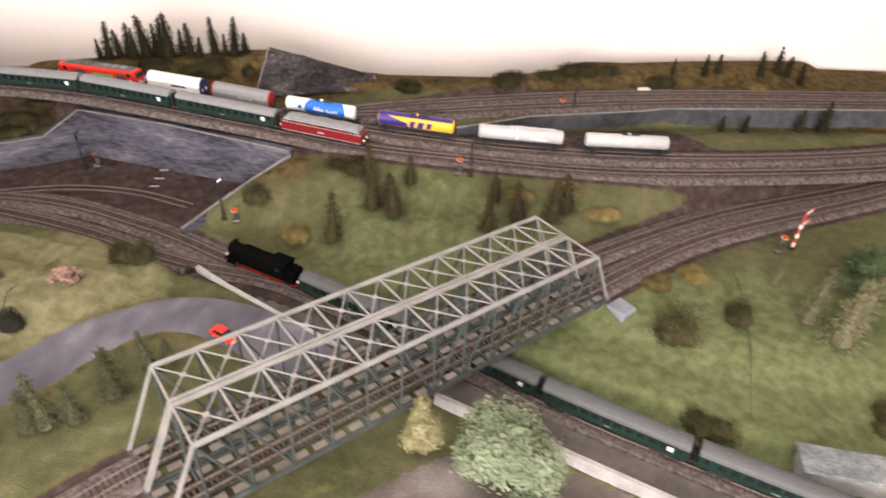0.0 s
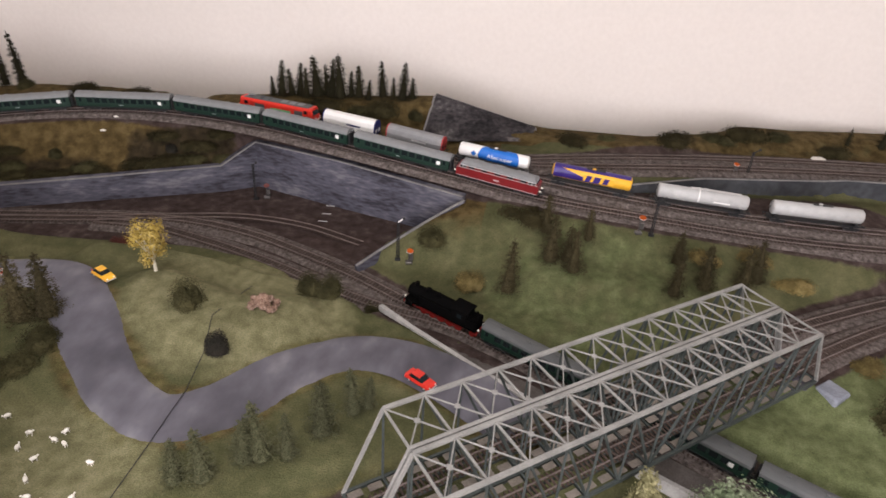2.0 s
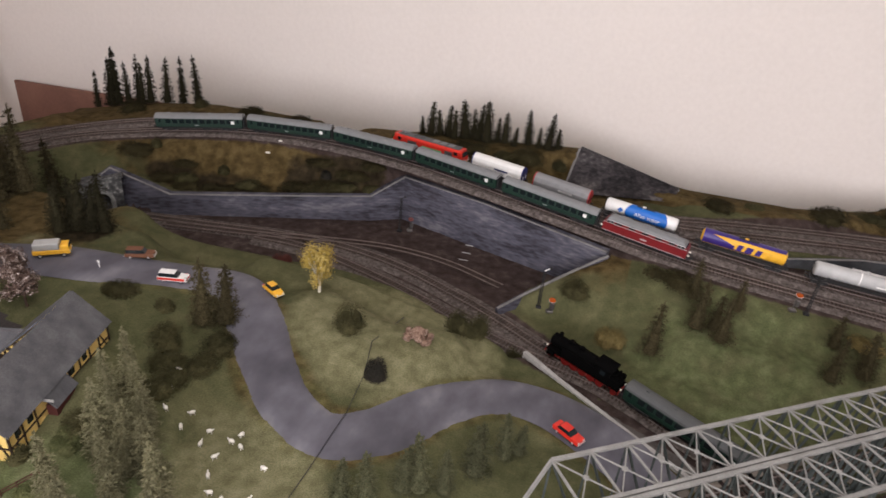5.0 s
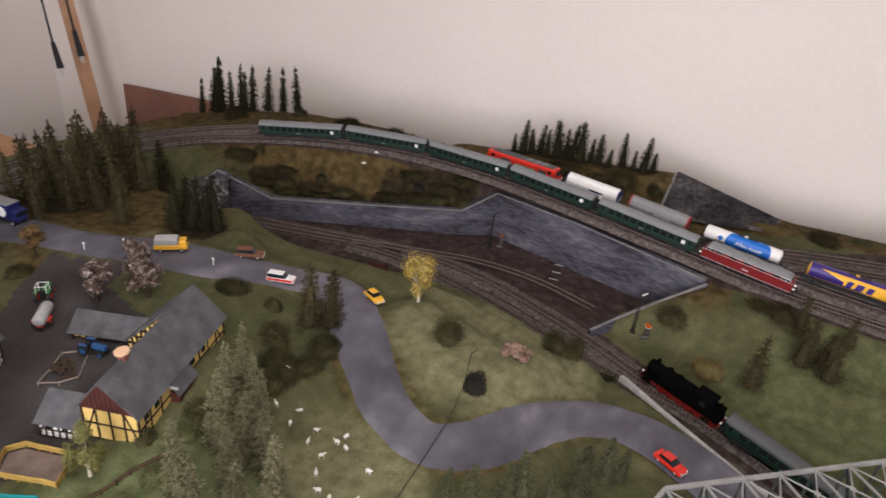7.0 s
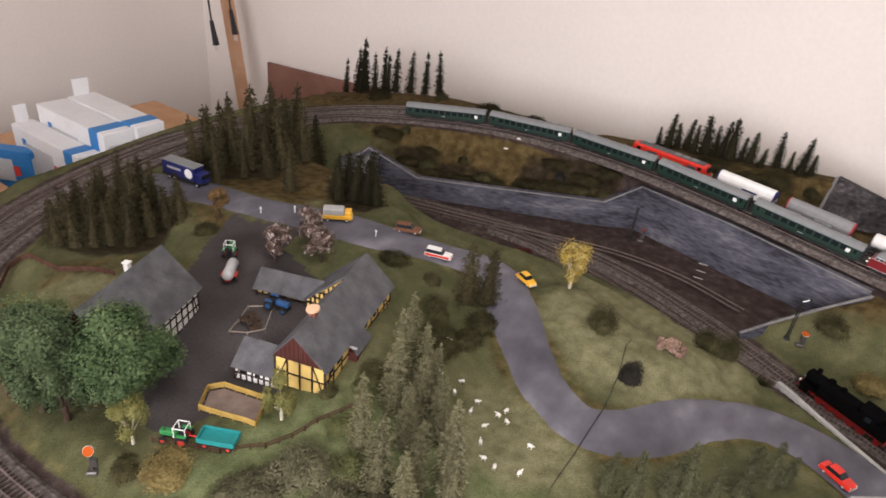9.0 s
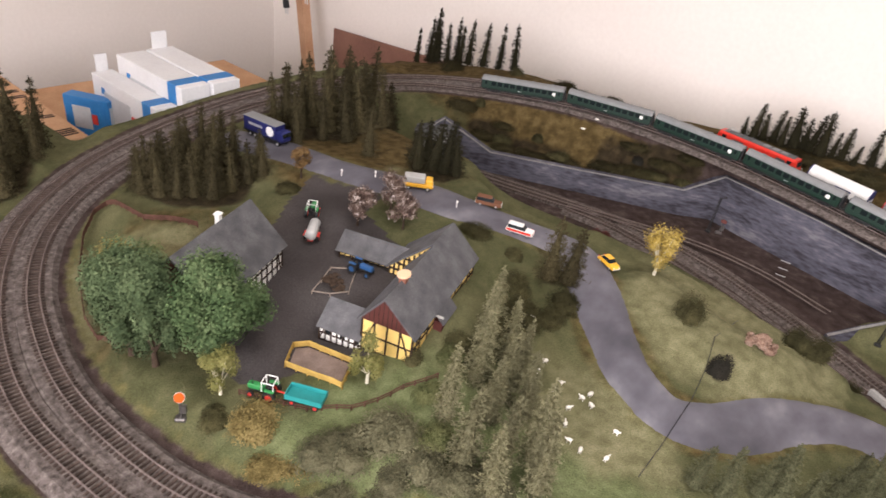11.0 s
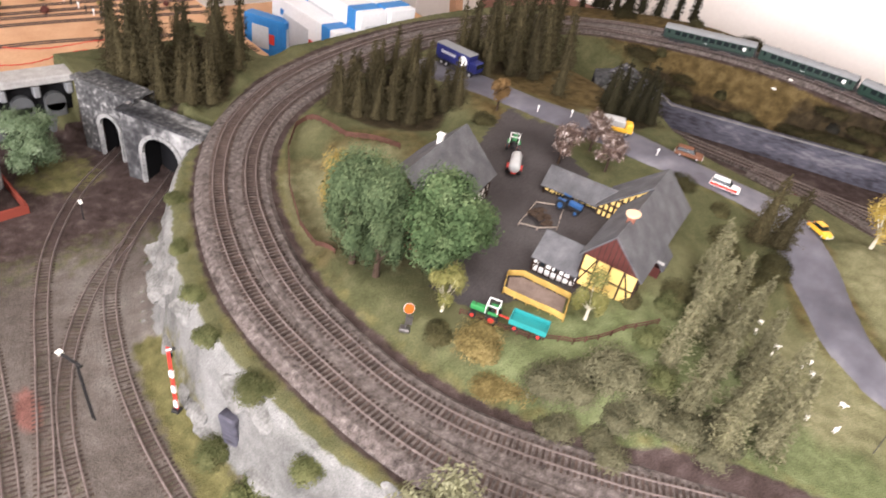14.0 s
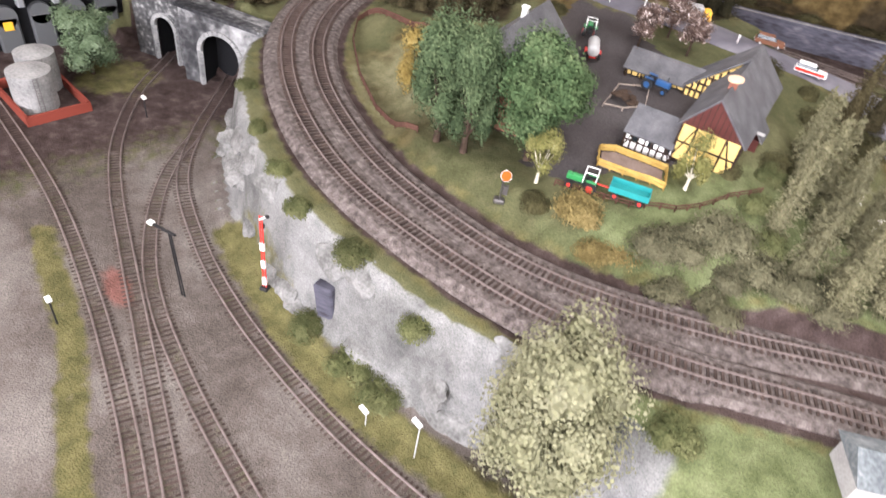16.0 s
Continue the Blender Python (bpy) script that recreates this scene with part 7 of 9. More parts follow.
    va = [bm.verts.new((x, 3.7, z)) for x, z in face] + [bm.verts.new((x, y1 - 0.2, z)) for x, z in face]
    for q in ((0, 1, 2, 3), (7, 6, 5, 4), (0, 4, 5, 1), (1, 5, 6, 2), (2, 6, 7, 3), (3, 7, 4, 0)):
        bm.faces.new([va[i] for i in q])
    bmesh.ops.recalc_face_normals(bm, faces=bm.faces)
    link = part("link_wall", bm, B["plaster_y"], th)
    for k in range(8):
        x = -6.3 + k * 0.72
        h = 3.2 + (x + 6.4) * 0.86
        part("post", box_bm(x, 3.63, h / 2, 0.26, 0.16, h), B["beam"], link)
    for z in (0.9, 2.0, 3.1, 4.2, 5.3):
        xa = -6.4 + max(0.0, z - 3.2) / 0.88
        part("rail_beam", box_bm((xa - 0.7) / 2, 3.62, z, -0.7 - xa, 0.16, 0.26), B["beam"], link)
    for y in (-8.8, -6.6, 1.8, 4.6):
        part("window", box_bm(W + 0.06, y, 3.6, 0.1, 0.9, 1.0), P["glass"], th)
    return th


farmhouse()
disc_bm = bmesh.new()
add_rod(disc_bm, (0, 0, 0), (0, 0, 0.004), 0.0125, 20)
ob = part("chimney_disc", disc_bm, B["skin"])
ob.matrix_world = pose(-1.3174, 0.5893, 0.3262, 4, -6, 0)
tagged(ob, "round pale wooden disc lying on the farmhouse chimney", "disc")


def wing():
    th = empty("farm_wing", pose(-1.364, 0.529, 0.180, 0, 0, 18) @ Matrix.Scale(U, 4), "low white half-timbered farm wing with slate lean-to roof", "shed")
    x0, x1, y0, y1 = -4.3, 1.6, -1.6, 1.3
    part("core", box_bm((x0 + x1) / 2, (y0 + y1) / 2, 1.0, x1 - x0 - 0.2, y1 - y0 - 0.2, 2.2), B["plaster_w"], th)
    timber_panel(th, "wall", (x0, y0, 0), (1, 0, 0), (0, 0, 1), x1 - x0, 2.3, B["plaster_w"], 7, 2)
    timber_panel(th, "wall", (x0, y1, 0), (0, -1, 0), (0, 0, 1), y1 - y0, 2.3, B["plaster_w"], 4, 2, False)
    bm = bmesh.new()
    slab(bm, (x0 - 0.3, y0 - 0.5, 2.2), (x1, y0 - 0.5, 2.2), (x1, y1 + 0.2, 4.6), (x0 - 0.3, y1 + 0.2, 4.6))
    part("roof", bm, B["slate"], th)
    for k in range(3):
        part("window", box_bm(x0 + 1.3 + k * 2.0, y0 - 0.06, 1.5, 0.7, 0.1, 0.7), P["glass"], th)


wing()


def long_shed():
    th = empty("long_shed", pose(-1.5025, 0.6785, 0.200, 0, 0, 20) @ Matrix.Scale(U, 4), "long low farm shed with slate roof and timber front", "shed")
    x0, x1, y0, y1 = -3.9, 7.2, -0.3, 2.7
    part("core", box_bm((x0 + x1) / 2, 1.55, 1.1, x1 - x0 - 0.2, y1 - y0 - 1.2, 2.3), B["beam"], th)
    timber_panel(th, "wall", (x0, y0 + 0.9, 0), (1, 0, 0), (0, 0, 1), x1 - x0, 2.0, B["plaster_y"], 12, 2, False)
    bm = bmesh.new()
    slab(bm, (x0 - 0.3, y0, 2.1), (x1, y0, 2.1), (x1, y1, 4.2), (x0 - 0.3, y1, 4.2))
    part("roof", bm, B["slate"], th)
    part("back_wall", box_bm((x0 + x1) / 2, y1 - 0.2, 2.0, x1 - x0, 0.2, 4.0), B["plank"], th)
    for k in range(6):
        bm = bmesh.new()
        add_rod(bm, (x0 + 0.3 + k * (x1 - x0 - 0.6) / 5, y0 + 0.3, 0), (x0 + 0.3 + k * (x1 - x0 - 0.6) / 5, y0 + 0.3, 2.15), 0.12, 6)
        part("post", bm, B["beam"], th)


long_shed()


def barn():
    th = empty("barn", pose(-1.643, 0.434, 0.168, 0, 0, -69) @ Matrix.Scale(U, 4), "large slate-roofed barn with white half-timbered gable", "barn")
    L, W, e, rz = 8.0, 5.2, 6.2, 11.4
    for s in (-1, 1):
        bm = bmesh.new()
        slab(bm, (-L - 0.5, s * (W + 0.7), e - 0.6), (L + 0.5, s * (W + 0.7), e - 0.6), (L + 0.5, 0, rz), (-L - 0.5, 0, rz))
        part("roof", bm, B["slate"], th)
    part("core", box_bm(0, 0, e / 2, 2 * L - 0.3, 2 * W - 0.3, e), B["plaster_w"], th)
    timber_panel(th, "wall", (L, -W, 0), (0, 1, 0), (0, 0, 1), 2 * W, e, B["brick"], 6, 4)
    timber_panel(th, "wall", (-L, -W, 0), (1, 0, 0), (0, 0, 1), 2 * L, e - 0.4, B["brick"], 9, 2)
    timber_panel(th, "wall", (L, W, 0), (-1, 0, 0), (0, 0, 1), 2 * L, e - 0.4, B["plaster_w"], 12, 4)
    timber_panel(th, "wall", (-L, W, 0), (0, -1, 0), (0, 0, 1), 2 * W, e, B["brick"], 5, 3)
    for x, d in ((L + 0.1, 1), (-L - 0.1, -1)):
        bm = bmesh.new()
        f = [(-W, e), (W, e), (0, rz - 0.4)]
        a = [bm.verts.new((x - d * 0.2, y, z)) for y, z in f] + [bm.verts.new((x, y, z)) for y, z in f]
        for q in ((0, 1, 2), (5, 4, 3), (0, 3, 4, 1), (1, 4, 5, 2), (2, 5, 3, 0)):
            bm.faces.new([a[i] for i in q])
        bmesh.ops.recalc_face_normals(bm, faces=bm.faces)
        part("gable", bm, B["plank"], th)
    c = part("chimney", box_bm(-2.4, -0.9, 10.9, 0.7, 0.7, 1.5, bevel=0.04), B["plaster_w"], th)
    part("chimney_cap", box_bm(-2.4, -0.9, 11.7, 0.9, 0.9, 0.2), B["plaster_w"], c)


barn()


def fence(label, pts, h, mat, rails=2, pitch=0.018, solid=False):
    th = empty("fence", Matrix(), label, "fence")
    for (xa, ya), (xb, yb) in zip(pts, pts[1:]):
        d = math.hypot(xb - xa, yb - ya)
        n = max(1, int(d / pitch))
        za, zb = ground_at(xa, ya), ground_at(xb, yb)
        for i in range(n + 1):
            x, y = xa + (xb - xa) * i / n, ya + (yb - ya) * i / n
            bm = bmesh.new()
            z = ground_at(x, y)
            add_rod(bm, (x, y, z - 0.002), (x, y, z + h), 0.0014, 5)
            part("post", bm, mat, th)
        for k in range(rails):
            for i in range(n):
                bm = bmesh.new()
                xu, yu = xa + (xb - xa) * i / n, ya + (yb - ya) * i / n
                xv, yv = xa + (xb - xa) * (i + 1) / n, ya + (yb - ya) * (i + 1) / n
                zz = h * (k + 1) / (rails + 0.2)
                add_beam(bm, (xu, yu, ground_at(xu, yu) + zz), (xv, yv, ground_at(xv, yv) + zz), 0.001, h / rails * (0.8 if solid else 0.35))
                part("fence_board", bm, mat, th)


FENCE = material("fence_brown", ((0.06, 0.030, 0.021), (0.115, 0.058, 0.043)), 0.85, 0, 60, 400, 0.3, 0.0004)
YBOARD = material("fence_yellow", ((0.36, 0.235, 0.06), (0.50, 0.34, 0.10)), 0.8, 0, 60, 400, 0.2, 0.0004)
fence("brown wooden plank fence along the garden", [(-1.41, 0.315), (-1.301, 0.363), (-1.251, 0.413), (-1.223, 0.474), (-1.19, 0.553)], 0.012, FENCE)
fence("brown wooden fence round the orchard", [(-1.93, 0.302), (-2.06, 0.375), (-2.13, 0.435), (-2.135, 0.467), (-1.98, 0.475), (-1.855, 0.53)], 0.014, FENCE, 2, 0.02, True)
fence("brown wooden fence along the orchard's track side", [(-1.93, 0.302), (-1.80, 0.25), (-1.72, 0.235), (-1.665, 0.24)], 0.012, FENCE, 2, 0.02, True)
fence("yellow board fence of the riding paddock", [(-1.395, 0.396), (-1.286, 0.424), (-1.318, 0.480), (-1.408, 0.460), (-1.424, 0.437), (-1.395, 0.396)], 0.014, YBOARD, 2, 0.02, True)
pad = bmesh.new()
for x, y in ((-1.391, 0.401), (-1.294, 0.427), (-1.321, 0.475), (-1.404, 0.456), (-1.418, 0.437)):
    pad.verts.new((x, y, ground_at(x, y) + 0.004))
pad.verts.ensure_lookup_table()
pad.faces.new(pad.verts)
r = bmesh.ops.extrude_face_region(pad, geom=list(pad.faces))
bmesh.ops.translate(pad, vec=(0, 0, -0.012), verts=[g for g in r["geom"] if isinstance(g, bmesh.types.BMVert)])
bmesh.ops.recalc_face_normals(pad, faces=pad.faces)
tagged(part("paddock_sand", pad, material("paddock_sand", ((0.16, 0.12, 0.10), (0.25, 0.19, 0.165)), 0.95, 0, 50, 400)), "brown sand floor of the riding paddock", "sand", kind="structure")
fence("low pale wooden frame round the manure heap", [(-1.516, 0.559), (-1.537, 0.626), (-1.485, 0.647), (-1.453, 0.596), (-1.516, 0.559)], 0.008, material("pale_wood", ((0.26, 0.21, 0.17), (0.38, 0.32, 0.27)), 0.85, 0, 60, 400), 1, 0.03)


# ---- road vehicles ----
def wheel(th, x, y, r, w, tyre="black", rim="silver"):
    bm = bmesh.new()
    add_rod(bm, (x, y - w / 2, r), (x, y + w / 2, r), r, 14)
    t = part("wheel", bm, P[tyre], th)
    bm = bmesh.new()
    add_rod(bm, (x, y - w / 2 - 0.02, r), (x, y + w / 2 + 0.02, r), r * 0.55, 10)
    part("rim", bm, P[rim], t)


def motor_car(label, x, y, heading, lower, upper, shape, category="car"):
    th = empty("motor_car", Matrix.Translation((x, y, ground_at(x, y) + 0.004)) @ pose(0, 0, 0, 0, 0, heading) @ Matrix.Scale(U, 4), label, category)
    L, W, side, cab = shape

    def loft(pts, w, taper):
        bm = bmesh.new()
        n = len(pts)
        rows = []
        for s in (-1, 1):
            rows.append([bm.verts.new((px, s * (w / 2 - (taper if pz > 1.0 else 0)), pz)) for px, pz in pts])
        bm.faces.new(rows[0])
        bm.faces.new(rows[1][::-1])
        for i in range(n):
            bm.faces.new((rows[0][i], rows[0][(i + 1) % n], rows[1][(i + 1) % n], rows[1][i]))
        bmesh.ops.recalc_face_normals(bm, faces=bm.faces)
        bmesh.ops.bevel(bm, geom=list(bm.edges), offset=0.07, segments=2, affect="EDGES", clamp_overlap=True)
        return bm

    part("body", loft(side, W, 0.0), P[lower], th)
    part("cabin", loft(cab, W - 0.12, 0.16), P["glass"], th)
    xs = [p[0] for p in cab if p[1] > 1.1]
    zt = max(p[1] for p in cab)
    part("roof", box_bm((min(xs) + max(xs)) / 2, 0, zt + 0.02, max(xs) - min(xs) + 0.1, W - 0.45, 0.09, bevel=0.03), P[upper], th)
    for px in (-L * 0.31, L * 0.31):
        for s in (-1, 1):
            wheel(th, px, s * (W / 2 - 0.12), 0.32, 0.22)
    for s in (-1, 1):
        part("headlight", box_bm(L / 2 - 0.03, s * W * 0.34, 0.72, 0.08, 0.22, 0.18), P["lamp"], th)
        part("tail_light", box_bm(-L / 2 + 0.03, s * W * 0.34, 0.75, 0.08, 0.2, 0.16), P["sigred"], th)
    part("bumper", box_bm(L / 2 + 0.04, 0, 0.45, 0.12, W * 0.9, 0.14), P["silver"], th)
    part("bumper", box_bm(-L / 2 - 0.04, 0, 0.45, 0.12, W * 0.9, 0.14), P["silver"], th)
    return th


SEDAN = (4.4, 1.75, [(-2.2, 0.3), (2.2, 0.3), (2.2, 0.8), (0.9, 0.95), (-2.2, 0.95)], [(-1.6, 0.9), (1.0, 0.9), (0.3, 1.45), (-1.1, 1.45)])
BEETLE = (4.05, 1.6, [(-2.0, 0.3), (2.0, 0.3), (2.0, 0.55), (1.7, 0.85), (0.9, 0.98), (-1.0, 1.0), (-1.75, 0.8), (-2.0, 0.5)], [(-1.5, 0.9), (0.95, 0.9), (0.45, 1.45), (-0.1, 1.52), (-0.9, 1.4)])
ESTATE = (4.5, 1.75, [(-2.25, 0.3), (2.25, 0.3), (2.25, 0.85), (0.9, 0.98), (-2.25, 0.98)], [(-2.15, 0.9), (1.0, 0.9), (0.4, 1.55), (-2.0, 1.55)])
motor_car("yellow rounded small car on the grey road", -1.155, 1.124, -25, "yellow", "yellow", BEETLE)
estate = motor_car("white estate car with red flanks on the grey road", -1.348, 1.035, 18, "white", "white", ESTATE)
for side in (-1, 1):
    part("side_band", box_bm(-0.1, side * 0.872, 0.68, 4.2, 0.03, 0.42), P["redloco"], estate, "red painted flank")
part("bonnet_band", box_bm(2.245, 0, 0.62, 0.03, 1.5, 0.3), P["redloco"], estate)
motor_car("brown pickup-like car parked on the grey road", -1.466, 1.07, 26, "wood", "wood", ESTATE)
motor_car("bright orange-red saloon on the road by the cutting", -0.452, 1.037, -30, "redloco", "redloco", SEDAN)


def van(label, x, y, heading):
    th = empty("delivery_van", Matrix.Translation((x, y, ground_at(x, y) + 0.004)) @ pose(0, 0, 0, 0, 0, heading) @ Matrix.Scale(U, 4), label, "van")
    part("body", box_bm(0, 0, 0.9, 5.2, 2.0, 0.8, bevel=0.12), P["yellow"], th)
    part("cab", box_bm(1.9, 0, 1.6, 1.3, 1.9, 0.9, bevel=0.18), P["yellow"], th)
    part("windscreen", box_bm(2.5, 0, 1.75, 0.12, 1.6, 0.5), P["glass"], th)
    part("canvas", box_bm(-0.65, 0, 1.85, 3.6, 2.0, 1.15, bevel=0.15), P["tanksilver"], th, "pale grey canvas cover")
    for px in (-1.6, 1.7):
        for s in (-1, 1):
            wheel(th, px, s * 0.88, 0.36, 0.24)
    for s in (-1, 1):
        part("headlight", box_bm(2.62, s * 0.7, 0.9, 0.08, 0.25, 0.2), P["lamp"], th)


van("yellow van with grey canvas cover on the road", -1.612, 0.972, 38)


def lorry():
    th = empty("box_lorry", Matrix.Translation((-2.055, 0.865, ground_at(-2.055, 0.865) + 0.006)) @ pose(0, 0, 0, 0, 0, 8) @ Matrix.Scale(U, 4), "dark blue box lorry with round white emblem and wheels", "lorry")
    part("cargo_box", box_bm(-0.4, 0, 2.4, 8.0, 2.5, 2.6, bevel=0.08), P["navy"], th)
    part("roof", box_bm(-0.4, 0, 3.74, 8.1, 2.55, 0.1), P["roofgrey"], th)
    part("chassis", box_bm(0, 0, 0.9, 9.4, 2.2, 0.35), P["black"], th)
    part("cab", box_bm(4.4, 0, 1.9, 1.7, 2.3, 2.0, bevel=0.2), P["navy"], th)
    part("windscreen", box_bm(5.26, 0, 2.3, 0.08, 2.0, 0.8), P["glass"], th)
    for px in (-2.8, -1.6, 4.0):
        for s in (-1, 1):
            wheel(th, px, s * 1.05, 0.5, 0.3)
    bm = bmesh.new()
    add_rod(bm, (2.2, -1.28, 2.4), (2.2, -1.24, 2.4), 0.95, 20)
    part("emblem", bm, P["white"], th)
    part("lettering_bar", box_bm(-1.4, -1.26, 2.6, 3.4, 0.03, 0.5), P["silver"], th)


lorry()


def tractor(label, x, y, heading, body, hub, cage):
    th = empty("tractor", Matrix.Translation((x, y, ground_at(x, y) + 0.003)) @ pose(0, 0, 0, 0, 0, heading) @ Matrix.Scale(U, 4), label, "tractor")
    part("bonnet", box_bm(1.0, 0, 1.25, 2.0, 0.75, 0.7, bevel=0.1), P[body], th)
    part("chassis", box_bm(0.3, 0, 0.85, 3.2, 0.55, 0.4), P["black"], th)
    part("seat", box_bm(-0.7, 0, 1.35, 0.5, 0.5, 0.4, bevel=0.08), P["black"], th)
    for s in (-1, 1):
        wheel(th, -0.85, s * 0.85, 0.78, 0.42, "black", hub)
        wheel(th, 1.5, s * 0.72, 0.45, 0.26, "black", hub)
        part("mudguard", box_bm(-0.85, s * 0.8, 1.62, 1.2, 0.45, 0.1, bevel=0.03), P[body], th)
    if cage:
        ends = [((px, s, 1.2), (px, s, 2.6)) for px in (-1.3, 0.1) for s in (-0.7, 0.7)]
        ends += [((px, -0.7, 2.6), (px, 0.7, 2.6)) for px in (-1.3, 0.1)] + [((-1.3, s, 2.6), (0.1, s, 2.6)) for s in (-0.7, 0.7)]
        for a, b in ends:
            bm = bmesh.new()
            add_rod(bm, a, b, 0.06, 5)
            part("cage_bar", bm, P["white"], th)
    bm = bmesh.new()
    add_rod(bm, (1.4, 0.2, 1.6), (1.4, 0.2, 2.3), 0.05, 6)
    part("exhaust", bm, P["black"], th)
    return th


P["tgreen"] = paint("tractor_green", (0.03, 0.22, 0.06), 0.45)
P["teal"] = paint("trailer_teal", (0.02, 0.24, 0.24), 0.5)
P["tblue"] = paint("tractor_blue", (0.02, 0.075, 0.20), 0.45)
tractor("green tractor with red wheels and white roll cage", -1.376, 0.340, 208, "tgreen", "sigred", True)
tractor("old blue tractor beside the long shed", -1.476, 0.648, 12, "tblue", "tblue", False)
tractor("green tractor coupled to the slurry tanker", -1.695, 0.715, 128, "tgreen", "sigred", True)


def trailer():
    th = empty("farm_trailer", Matrix.Translation((-1.312, 0.371, ground_at(-1.312, 0.371) + 0.003)) @ pose(0, 0, 0, 0, 0, 27) @ Matrix.Scale(U, 4), "teal two-axle farm trailer with red wheels", "trailer")
    part("bed", box_bm(0, 0, 1.0, 4.4, 2.1, 0.15), P["teal"], th)
    for s in (-1, 1):
        part("side_board", box_bm(0, s * 1.03, 1.35, 4.4, 0.1, 0.6), P["teal"], th)
        part("end_board", box_bm(s * 2.17, 0, 1.35, 0.1, 2.1, 0.6), P["teal"], th)
        for px in (-1.4, 1.4):
            wheel(th, px, s * 0.8, 0.42, 0.24, "black", "sigred")
    part("drawbar", box_bm(-2.9, 0, 0.7, 1.4, 0.15, 0.12), P["sigred"], th)


trailer()


def slurry_tanker():
    th = empty("slurry_tanker", Matrix.Translation((-1.645, 0.672, ground_at(-1.645, 0.672) + 0.003)) @ pose(0, 0, 0, 0, 0, 128) @ Matrix.Scale(U, 4), "grey slurry tank trailer with red mudguards", "trailer")
    bm = bmesh.new()
    barrel(bm, -2.3, 2.3, 0.85, 1.5, 16)
    part("tank", bm, P["tanksilver"], th, smooth=True)
    part("frame", box_bm(0.2, 0, 0.65, 4.6, 0.9, 0.2), P["sigred"], th)
    for s in (-1, 1):
        wheel(th, -0.8, s * 1.0, 0.55, 0.32, "black", "sigred")
        part("mudguard", box_bm(-0.8, s * 1.0, 1.15, 1.4, 0.4, 0.08), P["sigred"], th)


slurry_tanker()

# ---- animals of the farm as plain figures: sheep ----
P["wool"] = paint("sheep_wool", (0.74, 0.71, 0.65), 0.9)


def sheep(x, y, turn):
    bm = bmesh.new()
    add_ball(bm, (0, 0, 0.75), 0.62, 0.36, 0.38, 2)
    add_ball(bm, (0.7, 0, 1.0), 0.22, 0.16, 0.2, 1)
    for px in (-0.35, 0.35):
        for py in (-0.18, 0.18):
            add_rod(bm, (px, py, 0), (px, py, 0.6), 0.07, 5)
    ob = part("toy_sheep", bm, P["wool"])
    ob.matrix_world = Matrix.Translation((x, y, ground_at(x, y))) @ pose(0, 0, 0, 0, 0, turn) @ Matrix.Scale(U * 0.68, 4)
    tagged(ob, "small white toy sheep grazing on the meadow", "toy sheep", "flock of sheep")


for i, (x, y) in enumerate(((-1.172, 0.827), (-1.155, 0.783), (-1.132, 0.742), (-1.096, 0.765), (-1.088, 0.725), (-1.051, 0.752), (-1.046, 0.72), (-1.003, 0.748), (-0.996, 0.768), (-0.982, 0.744),
                            (-1.008, 0.707), (-0.993, 0.67), (-0.97, 0.643), (-0.946, 0.639), (-0.92, 0.719), (-0.906, 0.655))):
    sheep(x, y, (i * 77) % 360)


# ---- signals and masts ----
def semaphore(label, x, y, h, mast, arm, two=False, turn=0, cap="black"):
    th = empty("semaphore_signal", Matrix.Translation((x, y, ground_at(x, y))) @ pose(0, 0, 0, 0, 0, turn), label, "signal")
    for s in (-1, 1):
        bm = bmesh.new()
        add_rod(bm, (s * 0.0030, 0, 0), (s * 0.0022, 0, h), 0.0012, 5)
        part("mast_leg", bm, mast, th)
    bm = bmesh.new()
    n = int(h / 0.007)
    for i in range(n):
        z, z2 = h * i / n, h * (i + 1) / n
        s = 1 if i % 2 else -1
        add_rod(bm, (s * 0.0026, 0, z), (-s * 0.0026, 0, z2), 0.0009, 4)
    part("lattice", bm, mast, th)
    if mast is P["sigred"]:
        for k in range(3):
            part("mast_band", box_bm(0, 0, h * (0.12 + 0.24 * k), 0.0075, 0.004, h * 0.1), P["white"], th)
    for k in range(2 if two else 1):
        z = h * (0.97 - 0.28 * k)
        m = pose(0, -0.003, z, 0, -38, 0)
        a = part("arm", box_bm(0.008, 0, 0, 0.018, 0.001, 0.0028, m=m), arm, th)
        bm = bmesh.new()
        c = m @ Vector((0.017, 0, 0))
        add_rod(bm, c + Vector((0, -0.0008, 0)), c + Vector((0, 0.0008, 0)), 0.0034, 12)
        part("arm_disc", bm, P[cap], a)
    part("base", box_bm(0, 0, 0.002, 0.014, 0.014, 0.006, bevel=0.001), P["black"], th)
    part("lamp_box", box_bm(0.0, 0.003, h * 0.86, 0.006, 0.004, 0.008), P["black"], th)


